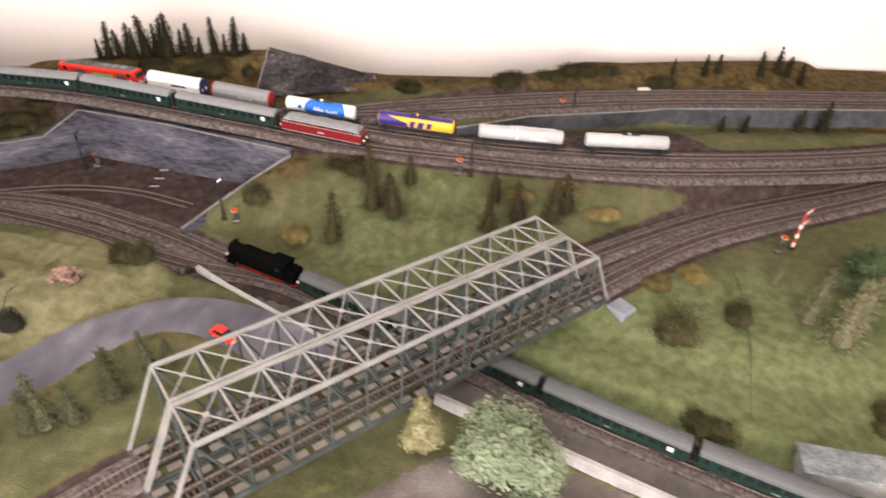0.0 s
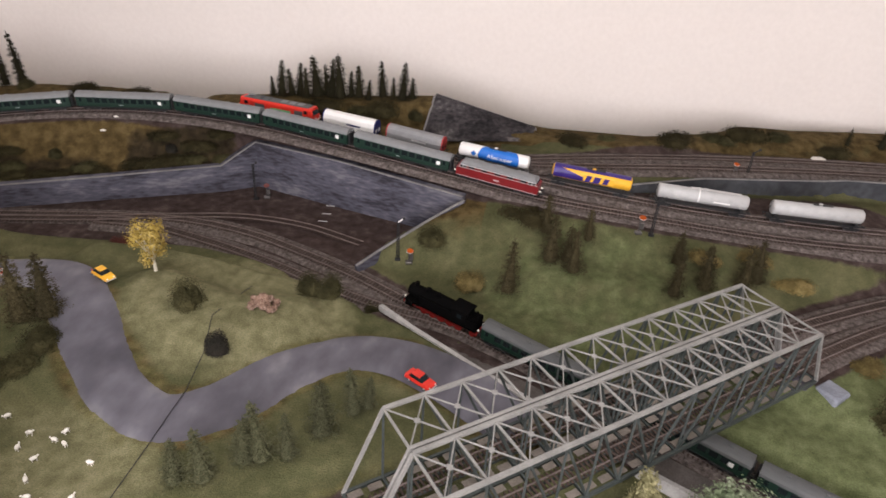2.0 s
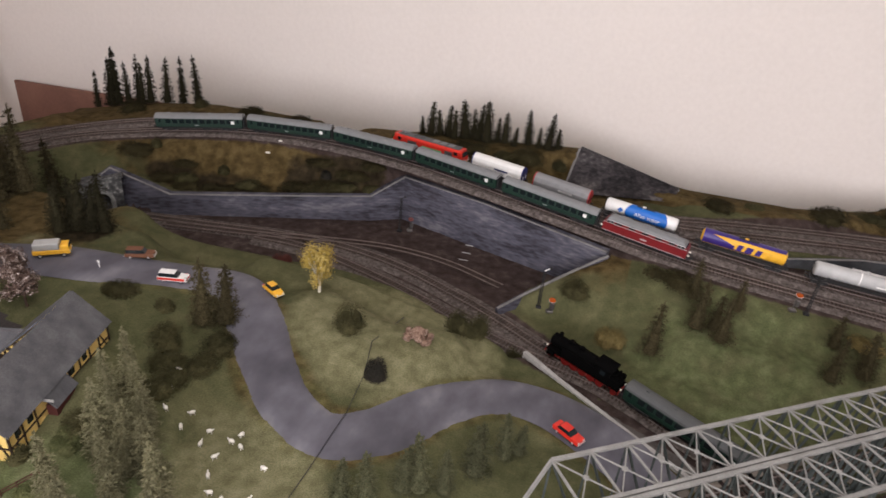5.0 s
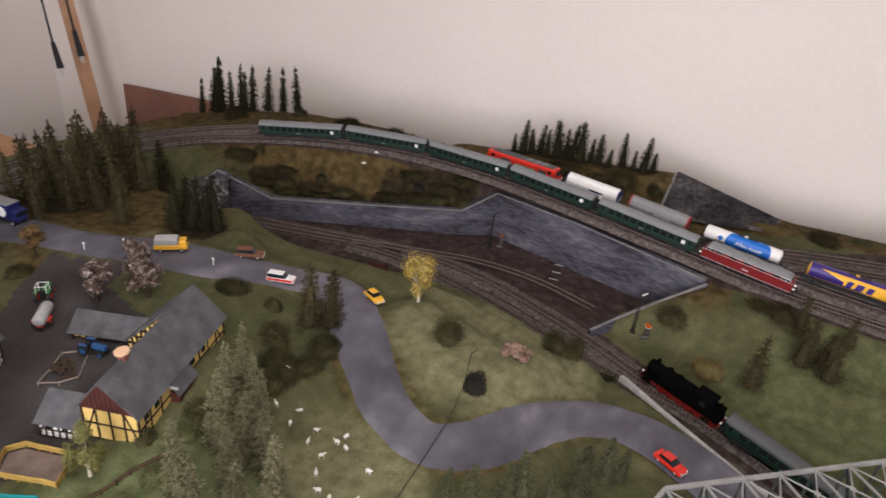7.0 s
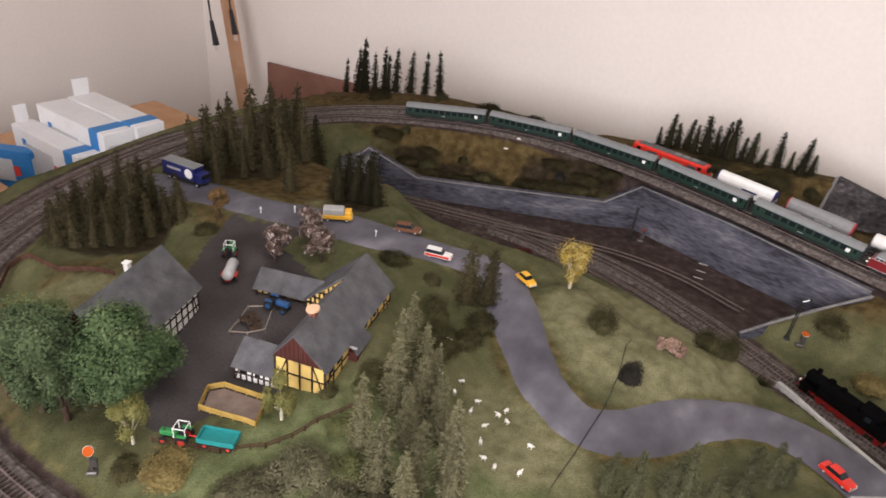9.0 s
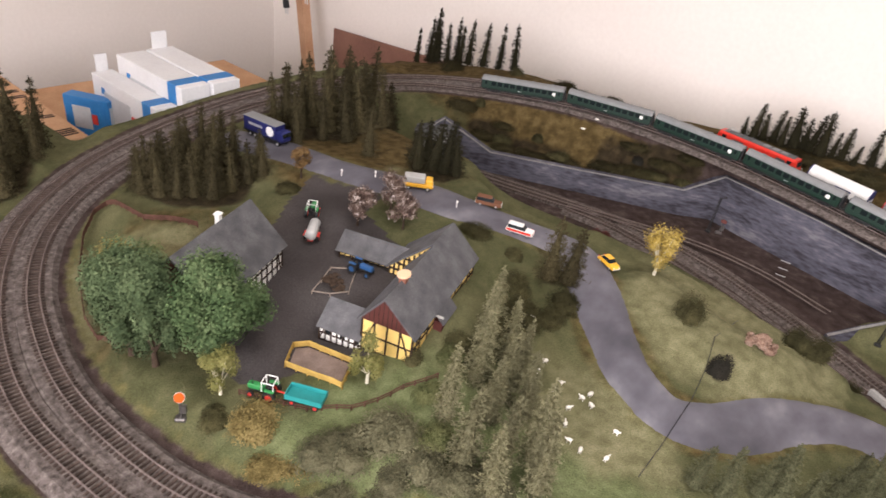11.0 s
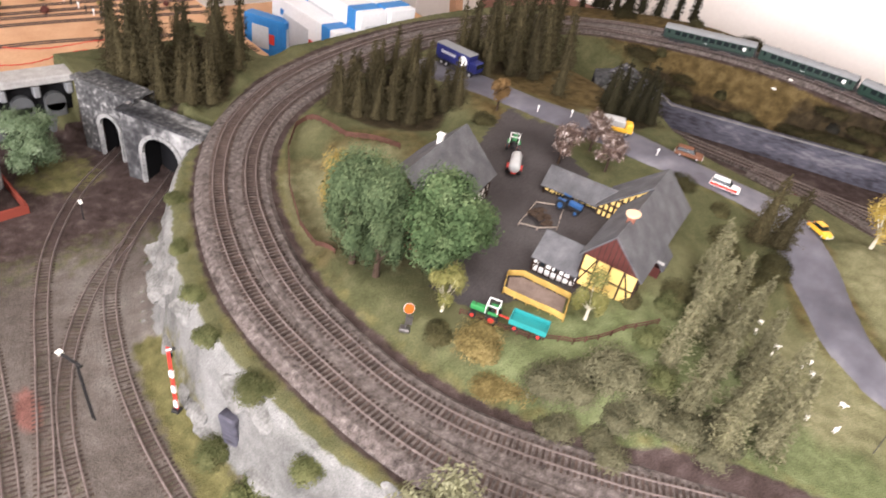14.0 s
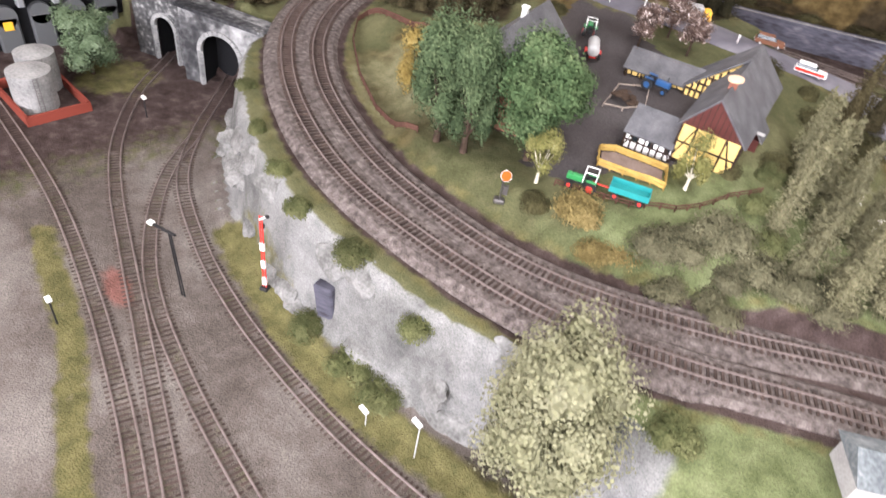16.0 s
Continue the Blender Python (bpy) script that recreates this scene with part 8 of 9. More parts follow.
def disc_signal(label, x, y, h, turn=0, tilt=14, face="orange", rim="white"):
    th = empty("disc_signal", Matrix.Translation((x, y, ground_at(x, y))) @ pose(0, 0, 0, 0, 0, turn), label, "signal")
    bm = bmesh.new()
    add_rod(bm, (0, 0, 0), (0, 0, h), 0.0016, 6)
    part("mast", bm, P["steel"], th)
    part("base", box_bm(0, 0, 0.003, 0.018, 0.014, 0.008, bevel=0.002), P["steel"], th)
    part("drive_box", box_bm(0.006, 0.0, h * 0.45, 0.008, 0.006, 0.016), P["steel"], th)
    m = pose(0.002, -0.003, h * 0.95, tilt, 0, 0)
    bm = bmesh.new()
    bmesh.ops.create_cone(bm, cap_ends=True, segments=20, radius1=0.0088, radius2=0.0088, depth=0.0008, matrix=m)
    d = part("disc_rim", bm, P[rim], th)
    bm = bmesh.new()
    bmesh.ops.create_cone(bm, cap_ends=True, segments=20, radius1=0.0083, radius2=0.0083, depth=0.0026, matrix=m)
    part("disc", bm, P[face], d)


DARKMAST = P["black"]
semaphore("black lattice semaphore against the stone wall", -1.095, 1.735, 0.115, DARKMAST, DARKMAST)
P["dull_pink"] = paint("signal_dull_pink", (0.16, 0.06, 0.055), 0.8)
disc_signal("small distant signal with dull pink disc at the wall", -1.068, 1.752, 0.045, 20, face="dull_pink", rim="dull_pink")
semaphore("dark semaphore beside the cutting", -0.602, 1.485, 0.115, DARKMAST, P["white"], turn=10)
disc_signal("distant signal with orange disc above the steam engine", -0.572, 1.482, 0.04, 20)
bm = bmesh.new()
m = pose(0.72, 0.86, 0.062, 0, 0, -8)
add_box(bm, 0, 0, 0.0, 0.16, 0.05, 0.05, m=m)
M["slab_blue"] = material("pale_blue_block", ((0.16, 0.17, 0.2), (0.26, 0.275, 0.32)), 0.8, 0, 25, 200, 0.3, 0.0008)
M["slab_grey"] = material("weathered_slab", ((0.085, 0.095, 0.10), (0.15, 0.165, 0.17), (0.27, 0.28, 0.28)), 0.8, 0, 25, 200, 0.3, 0.0008)
th = empty("platform_shelter", Matrix(), "small grey platform shelter with pale flat roof", "shelter")
part("wall", bm, M["concrete"], th)
part("roof", box_bm(0, -0.004, 0.029, 0.18, 0.066, 0.006, m=m, bevel=0.002), M["slab_grey"], th)
th = empty("gable_hut", Matrix(), "pale grey roofed hut below the loop line", "hut")
m = pose(-0.845, 0.255, ground_at(-0.845, 0.255) - 0.01, 0, 0, 38)
part("wall", box_bm(0, 0, 0.02, 0.09, 0.06, 0.05, m=m), M["concrete"], th)
bm = bmesh.new()
extrude_profile(bm, [(-0.038, 0.044), (0.038, 0.044), (0.0, 0.066)], -0.052, 0.052, m)
part("roof", bm, M["slab_grey"], th)
semaphore("dark semaphore beside the main line", 0.024, 1.612, 0.10, DARKMAST, DARKMAST)
disc_signal("distant signal with orange disc beside the main line", -0.008, 1.612, 0.05, 10)
semaphore("dark semaphore on the upper branch line", 0.337, 2.01, 0.075, DARKMAST, DARKMAST)
disc_signal("distant signal with pale disc on the upper branch", 0.297, 2.01, 0.03, 10)
semaphore("red and white two-armed semaphore by the curve", 0.83, 1.46, 0.11, P["sigred"], P["white"], True, 20, "sigred")
disc_signal("distant signal with orange disc by the curve", 0.79, 1.445, 0.05, 20)
disc_signal("distant signal with orange disc inside the loop", -1.447, 0.232, 0.055, 40, 60)
semaphore("red and white semaphore at the foot of the cliff", -1.64, -0.078, 0.155, P["sigred"], P["white"], turn=30)


def bracket_post(x, y, h):
    th = empty("loading_gauge_post", Matrix.Translation((x, y, ground_at(x, y))) @ pose(0, 0, 0, 0, 0, 20), "dark post with crossarm between the yard tracks", "post")
    bm = bmesh.new()
    add_rod(bm, (-0.003, 0, 0), (-0.008, 0, h), 0.0014, 6)
    add_rod(bm, (0.003, 0, 0), (-0.004, 0, h), 0.0014, 6)
    part("post", bm, P["black"], th)
    bm = bmesh.new()
    add_beam(bm, (-0.045, 0, h), (0.006, 0, h + 0.002), 0.004, 0.003)
    part("crossarm", bm, P["black"], th)
    part("lamp", box_bm(-0.044, 0, h + 0.001, 0.01, 0.008, 0.004), P["lamp"], th)


bracket_post(-1.702, -0.19, 0.13)
for x, y, h in ((-1.745, -0.365, 0.055), (-2.25, -0.03, 0.05)):
    th = empty("yard_lamp", Matrix.Translation((x, y, ground_at(x, y))), "small dark yard lamp on a post", "lamp post")
    bm = bmesh.new()
    add_rod(bm, (0, 0, 0), (0, 0, h), 0.0014, 6)
    part("post", bm, P["black"], th)
    part("lamp_head", box_bm(0.002, 0, h, 0.012, 0.008, 0.006, bevel=0.001), P["lamp"], th)
for x, y, h in ((-1.335, -0.09, 0.03), (-1.255, -0.065, 0.075)):
    th = empty("platform_lamp", Matrix.Translation((x, y, ground_at(x, y))), "thin pale platform lamp post", "lamp post")
    bm = bmesh.new()
    add_rod(bm, (0, 0, 0), (0, 0, h), 0.001, 6)
    part("post", bm, P["tanksilver"], th)
    part("lamp_head", box_bm(-0.006, 0, h, 0.016, 0.006, 0.004), P["white"], th)
for x, y in ((-1.50, 0.985), (-1.765, 0.865), (-1.71, 0.925)):
    bm = bmesh.new()
    add_rod(bm, (0, 0, 0), (0, 0, 0.018), 0.0012, 6)
    add_box(bm, 0, 0, 0.016, 0.005, 0.002, 0.005)
    ob = part("road_marker", bm, P["white"])
    ob.matrix_world = Matrix.Translation((x, y, ground_at(x, y) + 0.002))
    tagged(ob, "small white marker post at the road edge", "marker post")


rnd = random.Random(21)
bm = bmesh.new()
for _ in range(70):
    u, v = rnd.uniform(-0.028, 0.028), rnd.uniform(-0.02, 0.02)
    add_ball(bm, (-1.497 + u, 0.606 + v - 0.15 * u, ground_at(-1.497, 0.606) + 0.006 * (1 - (u / 0.035) ** 2)), 0.005, 0.004, 0.003, 1)
tagged(part("manure_heap", bm, M["trunk"]), "crumbly brown manure heap inside the wooden frame", "heap", kind="stuff")


# ---- rocks, stone faces and tunnel portals ----
def rock_pile():
    th = empty("rock_pile", Matrix.Translation((-0.804, 1.128, ground_at(-0.804, 1.128))), "heap of broken tan rocks on the meadow", "rocks")
    rnd = random.Random(9)
    tan = material("tan_rock", ((0.09, 0.052, 0.038), (0.21, 0.135, 0.10), (0.34, 0.25, 0.20)), 0.9, 0, 60, 300, 0.5, 0.001)
    for i in range(30):
        bm = bmesh.new()
        s = rnd.uniform(0.006, 0.014)
        add_ball(bm, (0, 0, 0), s, s * rnd.uniform(0.6, 1), s * rnd.uniform(0.5, 0.9), 1)
        for v in bm.verts:
            v.co *= rnd.uniform(0.75, 1.2)
        o = part("rock", bm, tan, th)
        a, k = rnd.uniform(0, 6.28), 0.03 * rnd.random() ** 0.6
        o.matrix_parent_inverse = Matrix()
        o.matrix_basis = pose(math.cos(a) * k, math.sin(a) * k * 0.8, 0.024 - k * 0.6, rnd.uniform(0, 90), rnd.uniform(0, 90), rnd.uniform(0, 360))


rock_pile()
STONE_DARK = material("dark_rock_face", ((0.012, 0.011, 0.012), (0.030, 0.027, 0.029), (0.062, 0.056, 0.058), (0.14, 0.128, 0.126)), 0.85, 0, 8, 60, 0.8, 0.004, (0.36, 0.66), stretch=(1, 1, 2.0))
# stone face at the end of the middle hill
bm = bmesh.new()
grid = []
for j in range(15):
    row = []
    for i in range(31):
        u, v = i / 30, j / 14
        lo = Vector((-0.645 + 0.33 * u, 1.985 + 0.105 * u, 0.222))
        hi = Vector((-0.63 + 0.33 * u, 2.14 + 0.02 * u, 0.328 - 0.082 * u))
        q = lo.lerp(hi, v)
        k = 0.006 * noise.fractal(Vector((u * 9, v * 5, 3)), 1.0, 2.0, 4) if 0 < v < 1 else 0
        row.append(bm.verts.new(q + Vector((0, -0.008 - 0.55 * k, 0.012 + 0.8 * k))))
    grid.append(row)
for a, c in zip(grid, grid[1:]):
    for i in range(30):
        bm.faces.new((a[i], a[i + 1], c[i + 1], c[i]))
th = empty("stone_face", Matrix(), "dark mottled stone face at the end of the wooded hill", "rock face", kind="structure")
part("rock_slope", bm, STONE_DARK, th)
bm = bmesh.new()
add_beam(bm, (-0.634, 2.138, 0.3295), (-0.298, 2.162, 0.247), 0.014, 0.006)
add_beam(bm, (-0.648, 1.983, 0.222), (-0.634, 2.138, 0.3295), 0.01, 0.006)
part("coping", bm, M["coping"], th)
wall_strip("branch_wall", "smooth dark grey retaining wall under the branch line", [(-0.02, 1.835, 0.236), (0.2, 1.93, 0.242), (0.55, 2.01, 0.244), (0.62, 2.025, 0.249), (0.9, 2.06, 0.249), (1.7, 2.15, 0.249)], 0.185, 0.01, material("smooth_slate_wall", ((0.036, 0.038, 0.043), (0.058, 0.061, 0.067), (0.085, 0.088, 0.095)), 0.8, 0, 5, 40, 0.2, 0.001))
# concrete edge beside the low line
wall_strip("concrete_edge", "pale concrete edge between the road and the cutting", [(-0.585, 1.265, 0.132), (-0.55, 1.235, 0.137), (-0.50, 1.205, 0.132), (-0.33, 1.112, 0.120), (-0.16, 1.025, 0.108)][::-1], 0.07, 0.01, M["concrete"], False)
wall_strip("platform_edge", "pale concrete platform edge beside the low line", [(-0.03, 0.985, 0.062), (0.2, 0.885, 0.052), (0.55, 0.725, 0.042), (1.1, 0.505, 0.03)], 0.0, 0.009, M["concrete"], False)
PORTAL = material("portal_stone", ((0.018, 0.018, 0.020), (0.045, 0.045, 0.047), (0.10, 0.10, 0.10), (0.38, 0.38, 0.37)), 0.85, 0, 7, 90, 0.4, 0.0015, (0.38, 0.66))
PORTAL_PALE = material("portal_whitened_stone", ((0.035, 0.035, 0.037), (0.09, 0.09, 0.092), (0.26, 0.26, 0.257), (0.42, 0.42, 0.412)), 0.85, 0, 5, 50, 0.4, 0.0015, (0.36, 0.62))
VOUSSOIR = material("pale_voussoir", ((0.16, 0.16, 0.16), (0.36, 0.36, 0.35)), 0.85, 0, 40, 300, 0.4, 0.001)
# near-black colour standing in for the darkness of bores and gaps
RECESS_SHADE = paint("recess_shade_black", (0.01, 0.01, 0.011), 0.95)


def tunnel_portal(xa, ya, xb, yb, zt_a, zt_b, label, arch_w=0.062, arch_h=0.10, at=0.5, stone=None):
    """A stone front with an arched mouth, a ring of voussoirs and a shallow bore coloured black for tunnel darkness."""
    a, b = Vector((xa, ya, -0.07)), Vector((xb, yb, -0.07))
    d = (b - a).normalized()
    n = Vector((d.y, -d.x, 0))
    L = (b - a).length
    th = empty("tunnel_portal", Matrix(), label, "tunnel portal", kind="structure")
    c = L * at
    r = arch_w / 2
    spring = arch_h - r
    pts = [(c - r, 0)] + [(c - r * math.cos(math.pi * i / 14), spring + r * math.sin(math.pi * i / 14)) for i in range(15)] + [(c + r, 0)]
    top = [(L, 0), (L, zt_b + 0.07), (0, zt_a + 0.07), (0, 0)]

    def at3(s, z, o):
        q = a + d * s + n * o
        return Vector((q.x, q.y, a.z + z))

    bm = bmesh.new()

    def crown(s):
        return zt_a + 0.07 + (zt_b - zt_a) * s / L

    cols = [(0, 0), (c - r - 1e-4, 0)] + pts + [(c + r + 1e-4, 0), (L, 0)]
    for (s0, z0), (s1, z1) in zip(cols, cols[1:]):
        if s1 - s0 < 1e-5:
            continue
        q = [at3(s0, z0, 0.008), at3(s1, z1, 0.008), at3(s1, crown(s1), 0.008), at3(s0, crown(s0), 0.008)]
        w = [at3(s0, z0, -0.062), at3(s1, z1, -0.062), at3(s1, crown(s1), -0.062), at3(s0, crown(s0), -0.062)]
        f = [bm.verts.new(v) for v in q + w]
        for k in ((0, 1, 2, 3), (7, 6, 5, 4), (0, 4, 5, 1), (2, 6, 7, 3)):
            bm.faces.new([f[i] for i in k])
    bmesh.ops.recalc_face_normals(bm, faces=bm.faces)
    part("front", bm, stone or PORTAL, th)
    for i in range(len(pts) - 1):
        (s0, z0), (s1, z1) = pts[i], pts[i + 1]
        bm = bmesh.new()
        mid = at3((s0 + s1) / 2, (z0 + z1) / 2, 0.009)
        for j in range(max(1, int(math.hypot(s1 - s0, z1 - z0) / 0.009))):
            m = max(1, int(math.hypot(s1 - s0, z1 - z0) / 0.009))
            u0, u1 = j / m + 0.06 / m, (j + 1) / m - 0.06 / m
            add_beam(bm, at3(s0 + (s1 - s0) * u0, z0 + (z1 - z0) * u0, 0.008), at3(s0 + (s1 - s0) * u1, z0 + (z1 - z0) * u1, 0.008), 0.010, 0.010)
        part("voussoir", bm, VOUSSOIR, th)
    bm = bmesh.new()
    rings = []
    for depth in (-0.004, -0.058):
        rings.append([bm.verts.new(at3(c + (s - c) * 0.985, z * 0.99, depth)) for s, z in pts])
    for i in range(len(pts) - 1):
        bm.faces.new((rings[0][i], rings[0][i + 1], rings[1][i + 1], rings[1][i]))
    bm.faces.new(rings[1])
    part("bore", bm, RECESS_SHADE, th)
    bm = bmesh.new()
    add_beam(bm, at3(-0.004, zt_a + 0.073, 0), at3(L + 0.004, zt_b + 0.073, 0), 0.03, 0.008)
    part("parapet", bm, PORTAL, th)


tunnel_portal(-2.385, 0.125, -2.20, 0.24, 0.118, 0.10, "white and grey stone tunnel portal below the loop", 0.108, 0.145, 0.46, PORTAL_PALE)
tunnel_portal(-2.565, 0.085, -2.405, 0.168, 0.128, 0.122, "grey stone tunnel portal beside the yard", 0.066, 0.125, 0.5)
wall_strip("portal_side_wall", "grey stone wall joining the two tunnel portals", [(-2.412, 0.165, 0.122), (-2.388, 0.128, 0.119)], -0.07, 0.012, PORTAL)
tunnel_portal(-1.955, 1.365, -1.865, 1.437, 0.185, 0.212, "dark arched tunnel mouth in the long wall", 0.056, 0.238, 0.5)
# small grey door niche in the rock
niche = bmesh.new()
add_box(niche, 0, 0, 0.03, 0.035, 0.02, 0.065, bevel=0.003)
ob = part("rock_niche", niche, M["bluestone"])
ob.matrix_world = pose(-1.515, -0.035, -0.03, 0, -8, 20)
tagged(ob, "blue-grey slab niche set in the pale rock", "rock slab")

# pale boulders on the cliff
rnd = random.Random(12)
PALEROCK = material("pale_rock", ((0.075, 0.074, 0.068), (0.155, 0.152, 0.144), (0.25, 0.247, 0.237)), 0.9, 0, 30, 200, 0.7, 0.002, (0.32, 0.66))
for i in range(24):
    u = i / 24 * 0.93 + rnd.uniform(0, 0.02)
    k = u * (len(CLIFF) - 1)
    j = min(int(k), len(CLIFF) - 2)
    x = CLIFF[j][0] + (CLIFF[j + 1][0] - CLIFF[j][0]) * (k - j) - 0.008
    y = CLIFF[j][1] + (CLIFF[j + 1][1] - CLIFF[j][1]) * (k - j) - rnd.uniform(0.012, 0.06)
    bm = bmesh.new()
    s = rnd.uniform(0.018, 0.036)
    add_ball(bm, (0, 0, 0), s * 1.5, s * 1.1, s * rnd.uniform(0.3, 0.45), 3)
    for v in bm.verts:
        v.co *= 1 + 0.3 * noise.fractal(v.co * 60 + Vector((i, 0, 0)), 1.0, 2.0, 3)
    ob = part("cliff_rock", bm, PALEROCK)
    ob.matrix_world = Matrix.Translation((x, y, ground_at(x, y) - s * 0.34)) @ pose(0, 0, 0, rnd.uniform(35, 65), rnd.uniform(-15, 15), rnd.uniform(-25, 25))
    tagged(ob, "pale grey rough boulder of the rock face", "rock", "rocks of the cliff")


# ---- works by the yard ----
def silo(x, y, r, h, label):
    th = empty("storage_tank", Matrix.Translation((x, y, -0.065)), label, "tank")
    bm = bmesh.new()
    add_rod(bm, (0, 0, 0), (0, 0, h), r, 28)
    add_rod(bm, (0, 0, h), (0, 0, h + 0.006), r * 1.01, 28, r * 0.3)
    part("tank_shell", bm, P["tank_grey"], th)
    for k in range(3):
        bm = bmesh.new()
        add_rod(bm, (0, 0, h * (0.2 + 0.3 * k)), (0, 0, h * (0.2 + 0.3 * k) + 0.002), r * 1.015, 28)
        part("tank_hoop", bm, P["tank_grey"], th)
    bm = bmesh.new()
    for s in (-0.004, 0.004):
        add_rod(bm, (r + 0.003, s, 0), (r + 0.003, s, h), 0.0008, 5)
    for k in range(int(h / 0.006)):
        add_rod(bm, (r + 0.003, -0.004, 0.004 + k * 0.006), (r + 0.003, 0.004, 0.004 + k * 0.006), 0.0006, 4)
    part("ladder", bm, P["steel"], th)


P["tank_grey"] = material("tank_weathered", ((0.17, 0.17, 0.165), (0.26, 0.258, 0.25), (0.35, 0.34, 0.325)), 0.7, 0.1, 25, 200, 0.1, 0.0005)
silo(-2.395, -0.205, 0.042, 0.085, "grey round storage tank beside the yard")
silo(-2.475, -0.172, 0.04, 0.085, "grey round storage tank behind the first")
bm = bmesh.new()
m = pose(-2.415, -0.19, -0.058, 0, 0, 5)
for cx, cy, sx, sy in ((0, -0.062, 0.19, 0.006), (0, 0.062, 0.19, 0.006), (0.092, 0, 0.006, 0.124), (-0.092, 0, 0.006, 0.124)):
    add_box(bm, cx, cy, 0.004, sx, sy, 0.024, m=m)
tagged(part("tank_basin", bm, paint("basin_red", (0.20, 0.045, 0.03), 0.85)), "low red brick basin wall round the tanks", "basin")
# arcaded stone viaduct wall at the edge of the yard
th = empty("viaduct_wall", Matrix(), "grey arcaded stone wall at the back of the yard", "wall", kind="structure")
# body coloured near-black as the shade in the gaps between the piers
part("wall_body", box_bm(-2.70, -0.14, 0.0, 0.03, 0.56, 0.17), RECESS_SHADE, th)
for k in range(8):
    bm = bmesh.new()
    y = -0.40 + k * 0.075
    add_box(bm, -2.678, y, -0.025, 0.02, 0.05, 0.09, bevel=0.004)
    bmesh.ops.create_cone(bm, cap_ends=True, segments=18, radius1=0.025, radius2=0.025, depth=0.02, matrix=pose(-2.678, y, 0.02, 0, 90, 0))
    part("pier", bm, P["roofdark"], th)
    part("bracket", box_bm(-2.675, y + 0.0375, 0.055, 0.03, 0.016, 0.03, bevel=0.003), P["roofgrey"], th)
part("sign_plate", box_bm(-2.6665, -0.175, 0.0, 0.002, 0.02, 0.02), P["yellow"], th, "small yellow plate")
part("parapet", box_bm(-2.69, -0.14, 0.085, 0.07, 0.57, 0.02, bevel=0.003), M["concrete"], th)

# ---- unfinished tan board of the layout beyond, boxes, post ----
TAN = material("bare_tan_board", ((0.46, 0.26, 0.145), (0.58, 0.36, 0.215)), 0.85, 0, 12, 120, 0.2, 0.001)
board = part("bare_board", box_bm(-3.17, -0.23, -0.05, 0.72, 1.94, 0.10, bevel=0.004), TAN)
tagged(board, "flat bare tan board of an unfinished layout", "board", kind="structure")
DARKLINE = material("bare_rail_brown", ((0.05, 0.032, 0.026), (0.10, 0.07, 0.058)), 0.7, 0, 40, 300)
for x, bend in ((-2.855, 0.0), (-2.885, 0.0), (-3.06, 0.05), (-3.25, 0.02), (-3.31, 0.02), (-3.37, 0.0), (-3.43, 0.0)):
    th = empty("board_track", Matrix(), "bare rails laid on the tan board", "railway track", "tracks on the bare board", "structure")
    for o in (-0.008, 0.008):
        bm = bmesh.new()
        for k in range(24):
            ya, yb = -1.15 + k * 0.078, -1.15 + (k + 1) * 0.078
            add_beam(bm, (x + o + bend * math.sin(k * 0.3), ya, 0.002), (x + o + bend * math.sin((k + 1) * 0.3), yb, 0.002), 0.0022, 0.004)
        part("rail", bm, DARKLINE, th)
rnd = random.Random(40)
for k in range(11):
    bm = bmesh.new()
    add_rod(bm, (0, 0, 0), (0, 0, 0.018), 0.002, 6)
    add_box(bm, 0, 0, 0.018, 0.007, 0.006, 0.008)
    ob = part("board_post", bm, P["black"] if k % 2 else P["white"])
    ob.matrix_world = pose(-3.45 + k * 0.038, 0.30 + k * 0.012, 0.0)
    tagged(ob, "tiny black or white post on the tan board", "post", "posts on the bare board")
for k in range(16):
    x, y, r = rnd.uniform(-3.5, -3.33), rnd.uniform(0.0, 0.68), rnd.uniform(0.009, 0.016)
    bm = bmesh.new()
    add_ball(bm, (0, 0, r * 0.7), r, r, r * 0.8, 2)
    for v in bm.verts:
        v.co *= 1 + 0.3 * noise.noise(v.co * 120 + Vector((k, 0, 0)))
    ob = part("board_shrub", bm, (FOL["redb"], FOL["grassbush"], FOL["dryb"])[k % 3])
    ob.matrix_world = pose(x, y, 0.0)
    tagged(ob, "tiny loose shrub on the tan board", "shrub", "shrubs on the bare board")
for k, (xa, ya, xb, yb) in enumerate(((-3.12, 0.0, -3.02, 0.42), (-3.0, -0.05, -2.98, 0.30))):
    bm = bmesh.new()
    for i in range(14):
        u, w = i / 14, (i + 1) / 14
        add_rod(bm, (xa + (xb - xa) * u + 0.03 * math.sin(u * 6), ya + (yb - ya) * u, 0.004), (xa + (xb - xa) * w + 0.03 * math.sin(w * 6), ya + (yb - ya) * w, 0.002), 0.0014, 5)
    tagged(part("red_cord", bm, P["sigred"]), "thin red cord lying on the tan board", "cord")
part_board = part("side_table", box_bm(-3.08, 0.45, -0.12, 0.94, 2.6, 0.04), TAN)
tagged(part_board, "tan board table carrying the boxes beside the layout", "table")
for x in (-3.5, -2.86):
    for y in (-0.75, 1.68):
        part("leg", box_bm(x, y, -0.545, 0.05, 0.05, 0.81), TAN, part_board)

